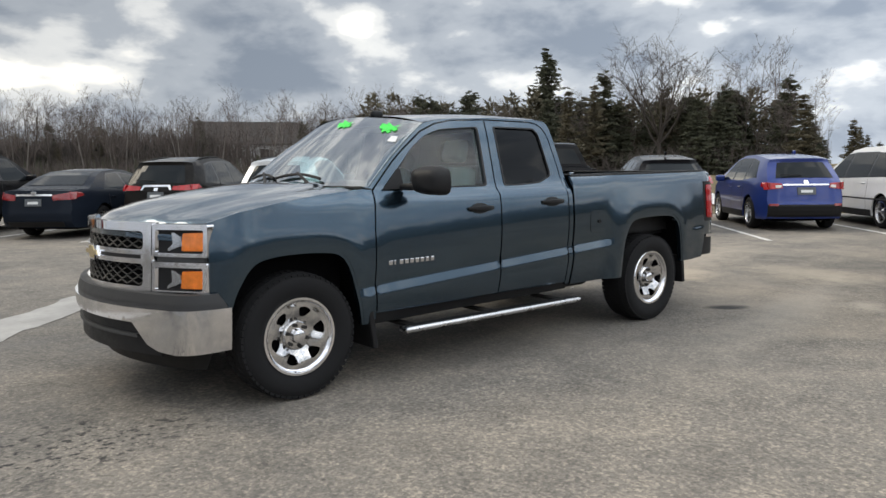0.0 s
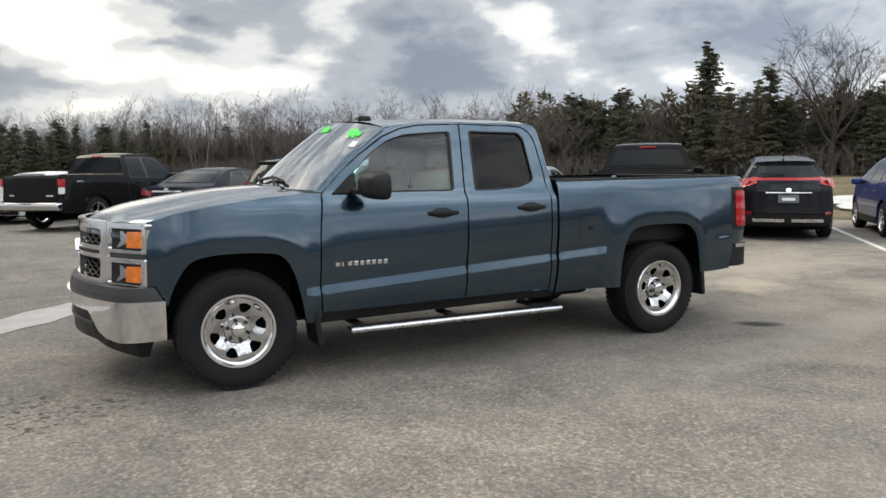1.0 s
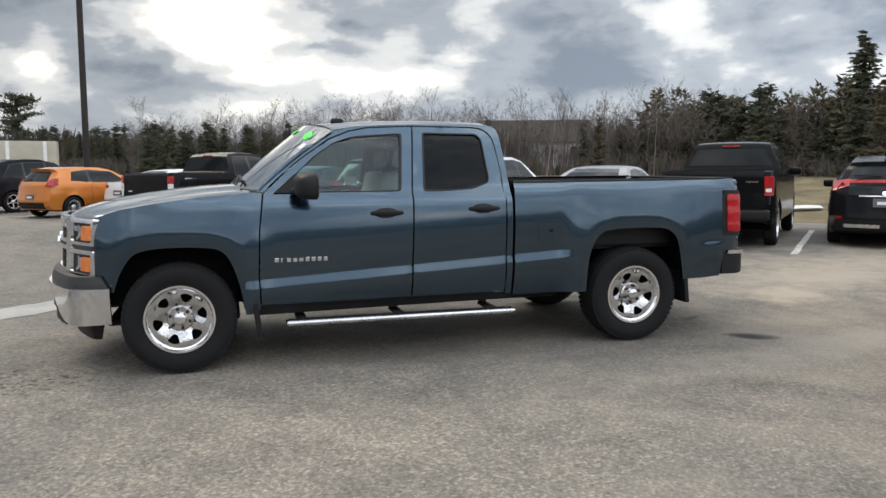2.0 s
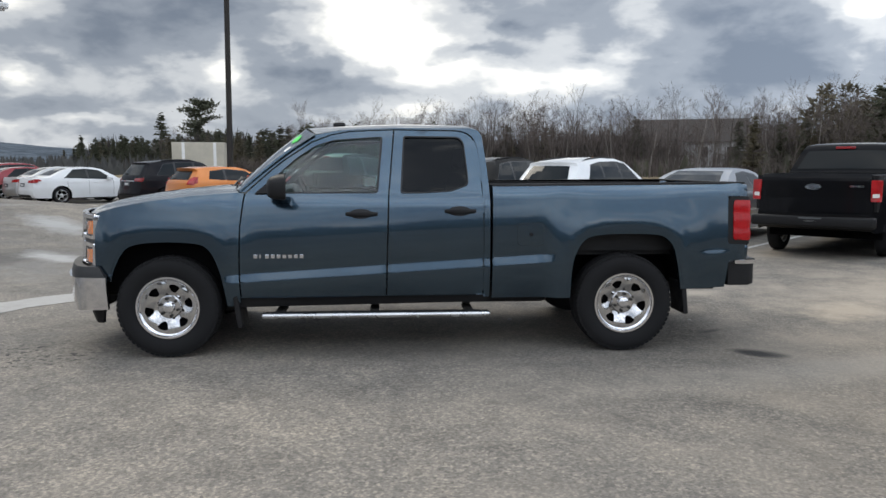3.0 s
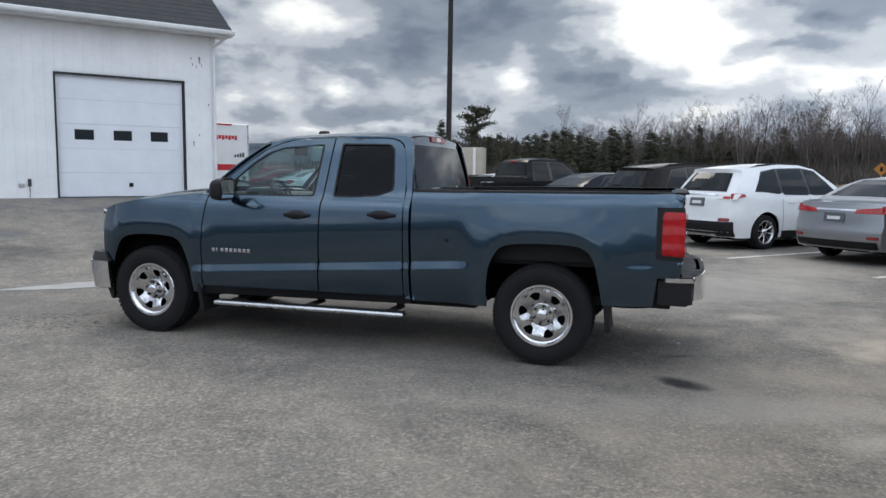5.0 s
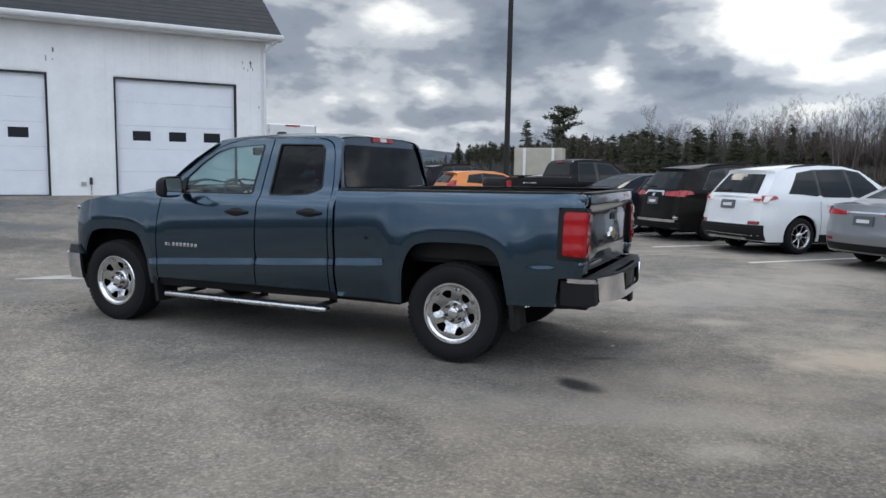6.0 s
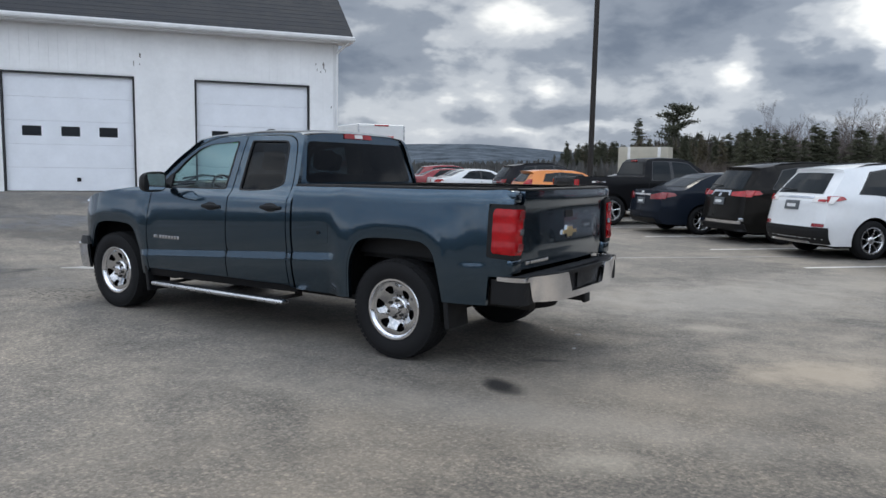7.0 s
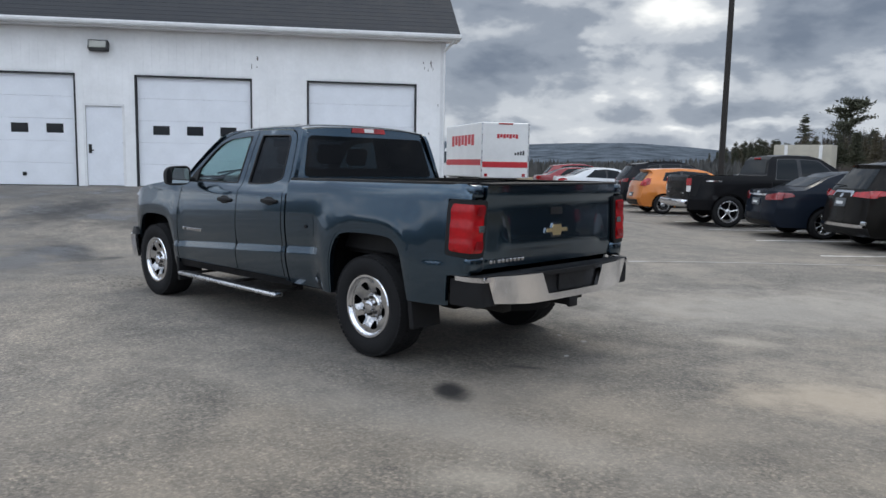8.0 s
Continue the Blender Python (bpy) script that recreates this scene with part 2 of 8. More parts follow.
def lathe(profile, n=40, axis="y", close=False):
    """Spins (radius, height) points round the axis y."""
    bm = bmesh.new()
    rings = []
    for r, h in profile:
        rings.append([bm.verts.new((r * math.cos(2 * math.pi * i / n), h, r * math.sin(2 * math.pi * i / n))) for i in range(n)])
    pairs = list(zip(rings, rings[1:])) + ([(rings[-1], rings[0])] if close else [])
    for a, b in pairs:
        for i in range(n):
            bm.faces.new((a[i], b[i], b[(i + 1) % n], a[(i + 1) % n]))
    if not close:
        for ring, flip in ((rings[0], False), (rings[-1], True)):
            if profile[0 if not flip else -1][0] > 1e-4:
                bm.faces.new(ring[::-1] if flip else ring)
    bmesh.ops.remove_doubles(bm, verts=bm.verts, dist=1e-5)
    bmesh.ops.recalc_face_normals(bm, faces=bm.faces)
    return bm


def inside(p, loops):
    c = False
    x, y = p
    for lp in loops:
        j = len(lp) - 1
        for i in range(len(lp)):
            (xi, yi), (xj, yj) = lp[i], lp[j]
            if (yi > y) != (yj > y) and x < (xj - xi) * (y - yi) / (yj - yi) + xi:
                c = not c
            j = i
    return c


def dense(loop, step):
    out = []
    for i in range(len(loop)):
        a, b = loop[i], loop[(i + 1) % len(loop)]
        n = max(1, math.ceil(math.dist(a, b) / step))
        out += [(a[0] + (b[0] - a[0]) * k / n, a[1] + (b[1] - a[1]) * k / n) for k in range(n)]
    return out


def rounded(loop, r, n=4):
    """A polygon with its corners rounded by up to r."""
    out, k = [], len(loop)
    for i in range(k):
        a, b, c = (Vector(loop[(i + d) % k]) for d in (-1, 0, 1))
        rr = min(r, (a - b).length * 0.45, (c - b).length * 0.45)
        p, q = b + (a - b).normalized() * rr, b + (c - b).normalized() * rr
        for j in range(n + 1):
            t = j / n
            out.append(tuple(p * (1 - t) ** 2 + b * 2 * t * (1 - t) + q * t * t))
    return out


from mathutils.geometry import delaunay_2d_cdt


def panel_into(bm, loops, fmap, step=0.08, thick=0.02, off=0.0, rows=()):
    """A sheet with the outline loops[0] and the holes loops[1:], laid on the surface fmap(u, v, offset), with an edge of that thickness."""
    loops = [dense(lp, step) for lp in loops]
    pts, edges = [], []
    for lp in loops:
        k = len(pts)
        pts += lp
        edges += [(k + i, k + (i + 1) % len(lp)) for i in range(len(lp))]
    bound = np.array(pts)
    lo, hi = bound.min(0), bound.max(0)
    vs = list(np.arange(lo[1] + step * 0.5, hi[1], step))
    us = np.arange(lo[0] + step * 0.5, hi[0], step)
    lines = [(lambda u, v=v: v) if isinstance(v, float) else v for v in rows]
    cand = [(u, v) for v in vs for u in us if all(abs(f(u) - v) > step * 0.35 for f in lines)] + [(u, f(u)) for f in lines for u in us]
    for u, v in cand:
        if inside((u, v), loops) and ((bound - (u, v)) ** 2).sum(1).min() > (0.12 * step) ** 2:
            pts.append((u, v))
    vo, eo, fo, *_ = delaunay_2d_cdt([Vector(p) for p in pts], edges, [], 0, 1e-6)
    top = {}
    count = {}
    for f in fo:
        c = sum((vo[i] for i in f), Vector((0, 0))) / len(f)
        if not inside(c, loops):
            continue
        for i in f:
            if i not in top:
                top[i] = bm.verts.new(fmap(vo[i].x, vo[i].y, off))
        try:
            bm.faces.new([top[i] for i in f])
        except ValueError:
            continue
        for a, b in zip(f, (*f[1:], f[0])):
            count[(a, b)] = count.get((a, b), 0) + 1
    if thick:
        low = {}
        for (a, b) in [e for e in count if (e[1], e[0]) not in count]:
            for i in (a, b):
                if i not in low:
                    low[i] = bm.verts.new(fmap(vo[i].x, vo[i].y, off - thick))
            bm.faces.new((top[b], top[a], low[a], low[b]))
    return bm


def panel(loops, fmap, step=0.08, thick=0.02, off=0.0, rows=()):
    bm = panel_into(bmesh.new(), loops, fmap, step, thick, off, rows)
    return bm


def flip(bm):
    bmesh.ops.reverse_faces(bm, faces=bm.faces)
    return bm


def smooth01(a, b, x):
    t = min(1, max(0, (x - a) / (b - a)))
    return t * t * (3 - 2 * t)


# ---- the ground ----
WALL_A, WALL_D, WALL_N = Vector((-10.54, 6.71)), Vector((0.605, 0.796)).normalized(), Vector((0.796, -0.605)).normalized()


def lot(u, v):
    """The lot's own axes: u across the parking rows, v along the stalls."""
    return ((u + v) / math.sqrt(2), (v - u) / math.sqrt(2))


def height(x, y):
    p = Vector((x, y)) - WALL_A
    d, s = p.dot(WALL_N), p.dot(WALL_D)
    ramp = 0.735 * (1 - smooth01(0.2, 8.5, d)) * (1 - smooth01(5.4, 11.0, s))
    v = (x + y) / math.sqrt(2)
    return ramp - 0.5 * smooth01(17.5, 22, v) + 1.2 * smooth01(30, 60, v) + 0.012 * noise.noise((x * 0.22, y * 0.22, 0.3)) * (1 if math.hypot(x - 2, y) > 6 else 0.15)


def ground_material(name, kind):
    m = bpy.data.materials.new(name)
    m.use_nodes = True
    nt = m.node_tree
    b = nt.nodes["Principled BSDF"]
    N, L = nt.nodes.new, nt.links.new
    co = N("ShaderNodeTexCoord")

    def tex(scale, detail=6, rough=0.55, dist=0.0):
        n = N("ShaderNodeTexNoise")
        n.inputs["Scale"].default_value, n.inputs["Detail"].default_value = scale, detail
        n.inputs["Roughness"].default_value, n.inputs["Distortion"].default_value = rough, dist
        L(co.outputs["Object"], n.inputs["Vector"])
        return n.outputs["Fac"]

    def ramp(fac, stops):
        r = N("ShaderNodeValToRGB")
        while len(r.color_ramp.elements) < len(stops):
            r.color_ramp.elements.new(0.5)
        for e, (p, c) in zip(r.color_ramp.elements, stops):
            e.position, e.color = p, (*c, 1)
        L(fac, r.inputs[0])
        return r.outputs[0]

    def blend(a, bb, fac, mode="MIX"):
        n = N("ShaderNodeMix")
        n.data_type, n.blend_type = "RGBA", mode
        for s, v in ((0, fac), (6, a), (7, bb)):
            if isinstance(v, (float, int)):
                n.inputs[s].default_value = v
            elif isinstance(v, tuple):
                n.inputs[s].default_value = (*v, 1)
            else:
                L(v, n.inputs[s])
        return n.outputs[2]

    if kind == "asphalt":
        base = ramp(tex(0.13, 5, 0.6, 0.1), [(0.32, (0.121, 0.113, 0.103)), (0.50, (0.172, 0.159, 0.143)), (0.66, (0.231, 0.208, 0.181))])
        mid = ramp(tex(2.4, 7, 0.72, 0.1), [(0.30, (0.68, 0.68, 0.68)), (0.50, (1.0, 1.0, 1.0)), (0.70, (1.30, 1.27, 1.22))])
        col = blend(base, mid, 1.0, "MULTIPLY")
        fine = ramp(tex(34, 3, 0.85), [(0.30, (0.55, 0.55, 0.55)), (0.52, (1.0, 1.0, 1.0)), (0.74, (1.55, 1.50, 1.42))])
        worn = ramp(tex(0.30, 5, 0.6, 0.1), [(0.36, (0.65, 0.65, 0.65)), (0.60, (1, 1, 1))])
        col = blend(col, fine, worn, "MULTIPLY")
        grit = ramp(tex(19, 6, 0.85, 0.0), [(0.34, (0.74, 0.74, 0.74)), (0.52, (1.0, 1.0, 1.0)), (0.68, (1.34, 1.30, 1.25))])
        col = blend(col, grit, 0.9, "MULTIPLY")
        vor = N("ShaderNodeTexVoronoi")
        vor.inputs["Scale"].default_value = 62
        L(co.outputs["Object"], vor.inputs["Vector"])
        stone = ramp(vor.outputs["Color"], [(0.0, (0.66, 0.66, 0.66)), (0.55, (0.98, 0.98, 0.98)), (1.0, (1.75, 1.69, 1.60))])
        col = blend(col, stone, 0.8, "MULTIPLY")
        # pale salt and sand on the open side of the lot, dark damp towards the garage
        sep = N("ShaderNodeSeparateXYZ")
        L(co.outputs["Object"], sep.inputs[0])

        def side(a, b2, k0, k1, axis=0):
            n = N("ShaderNodeMapRange")
            n.interpolation_type = "SMOOTHSTEP"
            n.inputs["From Min"].default_value, n.inputs["From Max"].default_value = a, b2
            n.inputs["To Min"].default_value, n.inputs["To Max"].default_value = k0, k1
            L(sep.outputs[axis], n.inputs["Value"])
            return n.outputs[0]

        def times(a, b2):
            n = N("ShaderNodeMath")
            n.operation = "MULTIPLY"
            L(a, n.inputs[0]), L(b2, n.inputs[1])
            return n.outputs[0]

        sand = ramp(tex(0.55, 7, 0.68, 0.15), [(0.46, (0, 0, 0)), (0.74, (0.75, 0.75, 0.75))])
        col = blend(col, (0.40, 0.345, 0.28), times(sand, side(0.0, 6.0, 0.25, 1.0)))
        # asphalt made darker and slightly browner at larger x on the camera's side
        old = times(side(2.5, 5.5, 0.0, 1.0), side(2.0, -1.5, 0.0, 1.0, 1))
        col = blend(col, blend(col, (0.80, 0.78, 0.75), 1.0, "MULTIPLY"), old)
        damp = ramp(tex(0.36, 6, 0.65, 0.4), [(0.38, (1, 1, 1)), (0.52, (0, 0, 0))])
        wet = times(damp, side(-6.0, 3.0, 0.85, 0.12))
        col = blend(col, (0.045, 0.045, 0.047), wet)
        wobble, crumbs = tex(3.2, 5, 0.65), tex(16, 4, 0.6)

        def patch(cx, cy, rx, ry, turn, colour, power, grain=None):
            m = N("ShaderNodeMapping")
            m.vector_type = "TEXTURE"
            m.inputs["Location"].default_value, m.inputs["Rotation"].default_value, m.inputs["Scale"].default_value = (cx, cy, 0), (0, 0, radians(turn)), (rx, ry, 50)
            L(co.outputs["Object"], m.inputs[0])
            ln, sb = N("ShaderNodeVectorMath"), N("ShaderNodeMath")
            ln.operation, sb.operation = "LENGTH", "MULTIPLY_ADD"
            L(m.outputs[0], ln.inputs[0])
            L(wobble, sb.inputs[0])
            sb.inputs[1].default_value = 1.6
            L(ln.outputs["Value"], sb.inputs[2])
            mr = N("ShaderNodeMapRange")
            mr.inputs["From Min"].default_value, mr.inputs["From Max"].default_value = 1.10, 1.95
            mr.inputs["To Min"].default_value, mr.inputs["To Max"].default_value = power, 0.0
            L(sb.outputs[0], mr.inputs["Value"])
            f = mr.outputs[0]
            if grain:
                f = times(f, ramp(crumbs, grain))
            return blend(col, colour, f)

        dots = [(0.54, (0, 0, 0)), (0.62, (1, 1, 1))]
        # the patch at (2.2, -0.9) paints the pickup's soft shadow along its left flank
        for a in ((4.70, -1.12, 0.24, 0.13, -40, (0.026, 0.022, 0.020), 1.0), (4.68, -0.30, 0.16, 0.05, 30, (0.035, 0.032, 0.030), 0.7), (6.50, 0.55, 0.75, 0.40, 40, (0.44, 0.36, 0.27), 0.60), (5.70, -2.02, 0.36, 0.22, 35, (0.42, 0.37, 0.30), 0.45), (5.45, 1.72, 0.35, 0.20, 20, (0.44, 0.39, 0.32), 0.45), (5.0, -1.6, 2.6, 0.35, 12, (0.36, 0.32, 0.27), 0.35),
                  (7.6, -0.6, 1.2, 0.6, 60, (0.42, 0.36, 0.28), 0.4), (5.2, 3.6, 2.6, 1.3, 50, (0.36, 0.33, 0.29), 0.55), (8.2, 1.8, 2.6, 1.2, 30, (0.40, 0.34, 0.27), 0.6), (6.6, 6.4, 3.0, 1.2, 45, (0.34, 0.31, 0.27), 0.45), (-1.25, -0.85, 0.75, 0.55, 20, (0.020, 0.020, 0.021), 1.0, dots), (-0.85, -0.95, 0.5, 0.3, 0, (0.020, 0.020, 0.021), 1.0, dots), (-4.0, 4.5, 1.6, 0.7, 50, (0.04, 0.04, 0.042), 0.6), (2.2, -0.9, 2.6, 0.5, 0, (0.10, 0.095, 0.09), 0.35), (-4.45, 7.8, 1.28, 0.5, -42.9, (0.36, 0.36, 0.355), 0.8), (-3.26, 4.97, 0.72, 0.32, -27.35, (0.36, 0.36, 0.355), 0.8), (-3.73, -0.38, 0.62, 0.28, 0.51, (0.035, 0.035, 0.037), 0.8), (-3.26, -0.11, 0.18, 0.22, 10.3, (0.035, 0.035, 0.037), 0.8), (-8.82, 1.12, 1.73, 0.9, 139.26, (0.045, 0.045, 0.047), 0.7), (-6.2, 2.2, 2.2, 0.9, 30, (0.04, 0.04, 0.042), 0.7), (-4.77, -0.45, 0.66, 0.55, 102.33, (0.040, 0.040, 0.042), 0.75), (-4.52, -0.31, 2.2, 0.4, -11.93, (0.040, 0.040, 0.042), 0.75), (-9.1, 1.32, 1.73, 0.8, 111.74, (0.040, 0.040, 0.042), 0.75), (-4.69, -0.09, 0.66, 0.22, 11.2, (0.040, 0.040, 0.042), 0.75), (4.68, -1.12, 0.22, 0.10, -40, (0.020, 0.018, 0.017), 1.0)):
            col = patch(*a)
        b.inputs["Specular IOR Level"].default_value = 0.35
        L(ramp(wet, [(0.0, (0.85, 0.85, 0.85)), (0.8, (0.30, 0.30, 0.30))]), b.inputs["Roughness"])
        bump = tex(90, 4, 0.75)
        dist, strength = 0.006, 0.5
    else:
        col = ramp(tex(0.5, 7, 0.65), [(0.30, (0.075, 0.062, 0.035)), (0.50, (0.16, 0.128, 0.072)), (0.70, (0.26, 0.21, 0.13))])
        col = blend(col, ramp(tex(14, 5, 0.7), [(0.3, (0.6, 0.6, 0.6)), (0.7, (1.35, 1.3, 1.2))]), 1.0, "MULTIPLY")
        b.inputs["Roughness"].default_value = 0.95
        bump = tex(20, 6, 0.7)
        dist, strength = 0.06, 0.8
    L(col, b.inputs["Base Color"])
    bp = N("ShaderNodeBump")
    bp.inputs["Strength"].default_value, bp.inputs["Distance"].default_value = strength, dist
    L(bump, bp.inputs["Height"])
    L(bp.outputs[0], b.inputs["Normal"])
    return m


ASPHALT = ground_material("worn_asphalt", "asphalt")
FIELD = ground_material("dry_winter_grass", "field")
SIDING = material("white_painted_siding", (0.86, 0.86, 0.86), 0.6, vary=0.07, scale=1.3, bump=0.05)
DOOR_WHITE = material("white_sectional_door", (0.80, 0.82, 0.86), 0.5, vary=0.05, scale=2.0)
SHINGLE = material("dark_roof_shingles", (0.018, 0.021, 0.027), 0.9, vary=0.2, scale=3, bump=0.4, bump_scale=30)
TRIM_WHITE = material("white_trim", (0.78, 0.78, 0.78), 0.45, vary=0.08, scale=3)
DARK_GAP = material("dark_rubber_seal", (0.02, 0.02, 0.022), 0.7)
LINE_PAINT = material("worn_white_line_paint", (0.62, 0.60, 0.56), 0.75, vary=0.35, scale=5, bump=0.2)
SNOW = material("old_snow", (0.60, 0.59, 0.58), 0.8, vary=0.12, scale=1.5, bump=0.4, bump_scale=8)


def sheet(name, xs, ys, mat, lift, label, category, keep=lambda x, y: True):
    bm = bmesh.new()
    def under(x, y):
        u, v = (x - y) / math.sqrt(2), (x + y) / math.sqrt(2)
        return -0.5 if -72 < u < 42 and -38 < v < 15 else 0.0

    g = {(i, j): bm.verts.new((x, y, height(x, y) + lift + under(x, y))) for i, x in enumerate(xs) for j, y in enumerate(ys)}
    for i in range(len(xs) - 1):
        for j in range(len(ys) - 1):
            if keep((xs[i] + xs[i + 1]) / 2, (ys[j] + ys[j + 1]) / 2):
                bm.faces.new((g[i, j], g[i + 1, j], g[i + 1, j + 1], g[i, j + 1]))
    bmesh.ops.delete(bm, geom=[v for v in bm.verts if not v.link_faces], context="VERTS")
    return tagged(part(name, bm, mat, smooth=True), label, category, kind="structure")


far = [-3000, -1500, -800, -400, -250, -160, -120, -95]
sheet("ground", far + list(range(-80, 121, 4)) + [140, 180, 250, 400, 800, 1500, 3000],
      far + list(range(-80, 121, 4)) + [140, 180, 250, 400, 800, 1500, 3000], FIELD, -0.03, "dry winter grass and bare earth round the lot", "ground")


def paved():
    bm = bmesh.new()
    us, vs = [-75 + 1.5 * i for i in range(81)], [-40 + 1.0 * i for i in range(59)]
    g = {}
    for i, u in enumerate(us):
        for j, v in enumerate(vs):
            x, y = lot(u, v + (0.35 * noise.noise((u * 0.3, 1, 2)) if j == len(vs) - 1 else 0))
            g[i, j] = bm.verts.new((x, y, height(x, y) + (0.004 if j < len(vs) - 1 else -0.08)))
    for i in range(len(us) - 1):
        for j in range(len(vs) - 1):
            bm.faces.new((g[i, j], g[i + 1, j], g[i + 1, j + 1], g[i, j + 1]))
    bmesh.ops.recalc_face_normals(bm, faces=bm.faces)
    if bm.faces[:][0].normal.z < 0:
        flip(bm)
    return tagged(part("pavement", bm, ASPHALT, smooth=True), "worn grey asphalt lot with salt stains, damp patches and a painted shadow", "pavement", kind="structure")


paved()


def strip_on_ground(name, p0, p1, width, mat, label, category, lift=0.010, ragged=0.0, n=14):
    bm = bmesh.new()
    p0, p1 = Vector(p0), Vector(p1)
    d = (p1 - p0).normalized()
    s = Vector((-d.y, d.x))
    prev = None
    for i in range(n + 1):
        c = p0.lerp(p1, i / n)
        row = []
        for k in (-1, 1):
            w = width / 2 * (1 + ragged * noise.noise((i * 1.7, k * 3.1, p0.x)))
            q = c + s * k * w
            row.append(bm.verts.new((q.x, q.y, height(q.x, q.y) + lift)))
        if prev:
            bm.faces.new((prev[0], row[0], row[1], prev[1]))
        prev = row
    bmesh.ops.recalc_face_normals(bm, faces=bm.faces)
    for f in bm.faces:
        if f.normal.z < 0:
            f.normal_flip()
    return tagged(part(name, bm, mat), label, category, kind="structure")


# stall lines, 2.66 m apart
for k in range(-11, 5):
    u = 1.34 + 2.66 * k
    strip_on_ground("stall_line", lot(u, 9.15), lot(u, 14.6), 0.11, LINE_PAINT, "worn white stall line painted on the asphalt", "road marking", ragged=0.25)


# the joint where the lot meets the drive: a pale broken band that thins to a crack
PALE = material("pale_worn_concrete", (0.32, 0.31, 0.295), 0.7, vary=0.25, scale=2.5, bump=0.2)


def ragged_band(name, p0, p1, width, mat, label, category, n=40, amp=0.35, lift=0.009):
    bm = bmesh.new()
    p0, p1 = Vector(p0), Vector(p1)
    d = (p1 - p0).normalized()
    s = Vector((-d.y, d.x))
    prev = None
    for i in range(n + 1):
        t = i / n
        c = p0.lerp(p1, t) + s * 0.12 * noise.noise((t * 5, 3, p0.x))
        row = []
        for k in (-1, -0.33, 0.33, 1):
            w = width / 2 * min(1, 5 * t + 0.15, 5 * (1 - t) + 0.15) * (1 + amp * noise.noise((t * length_of(p0, p1) * 2.6, k * 3.1, p0.y)) + amp * 0.5 * noise.noise((t * 60, k * 7, 1)))
            q = c + s * k * w
            row.append(bm.verts.new((q.x, q.y, height(q.x, q.y) + lift)))
        if prev:
            for j in range(3):
                bm.faces.new((prev[j], row[j], row[j + 1], prev[j + 1]))
        prev = row
    bmesh.ops.recalc_face_normals(bm, faces=bm.faces)
    for f in bm.faces:
        if f.normal.z < 0:
            f.normal_flip()
    return tagged(part(name, bm, mat), label, category, kind="structure")


def length_of(a, b):
    return (Vector(a) - Vector(b)).length


ragged_band("pale_joint", (-3.1, 0.30), (0.75, 4.55), 0.56, PALE, "pale broken concrete joint across the asphalt", "road patch")
ragged_band("crack", (0.5, 4.35), (6.4, 10.35), 0.07, PALE, "pale crack running across the asphalt", "road patch", 60, 0.6)


def pebble(x, y, size, turn):
    bm = bmesh.new()
    bmesh.ops.create_icosphere(bm, subdivisions=2, radius=size, matrix=pose(0, 0, 0, 0, 0, turn) @ Matrix.Diagonal((1.5, 1.0, 0.5, 1)))
    for v in bm.verts:
        v.co += Vector(noise.noise_vector(v.co * 40 + Vector((x, y, 0)))) * size * 0.25
    ob = part("stone", bm, PALE, smooth=60)
    ob.matrix_basis = Matrix.Translation((x, y, height(x, y) + size * 0.35))
    return tagged(ob, "small pale stone lying on the asphalt", "stone", "stones on the asphalt")


for k, (x, y) in enumerate(((4.23, 0.73), (4.51, 0.69), (4.68, 0.19), (2.95, 0.3))):
    pebble(x, y, 0.016 + 0.004 * (k % 2), 40 * k)


# ---- the service building ----
BUILD = Matrix(((WALL_D.x, -WALL_N.x, 0, WALL_A.x), (WALL_D.y, -WALL_N.y, 0, WALL_A.y), (0, 0, 1, 0), (0, 0, 0, 1)))  # x along the wall, y into the building


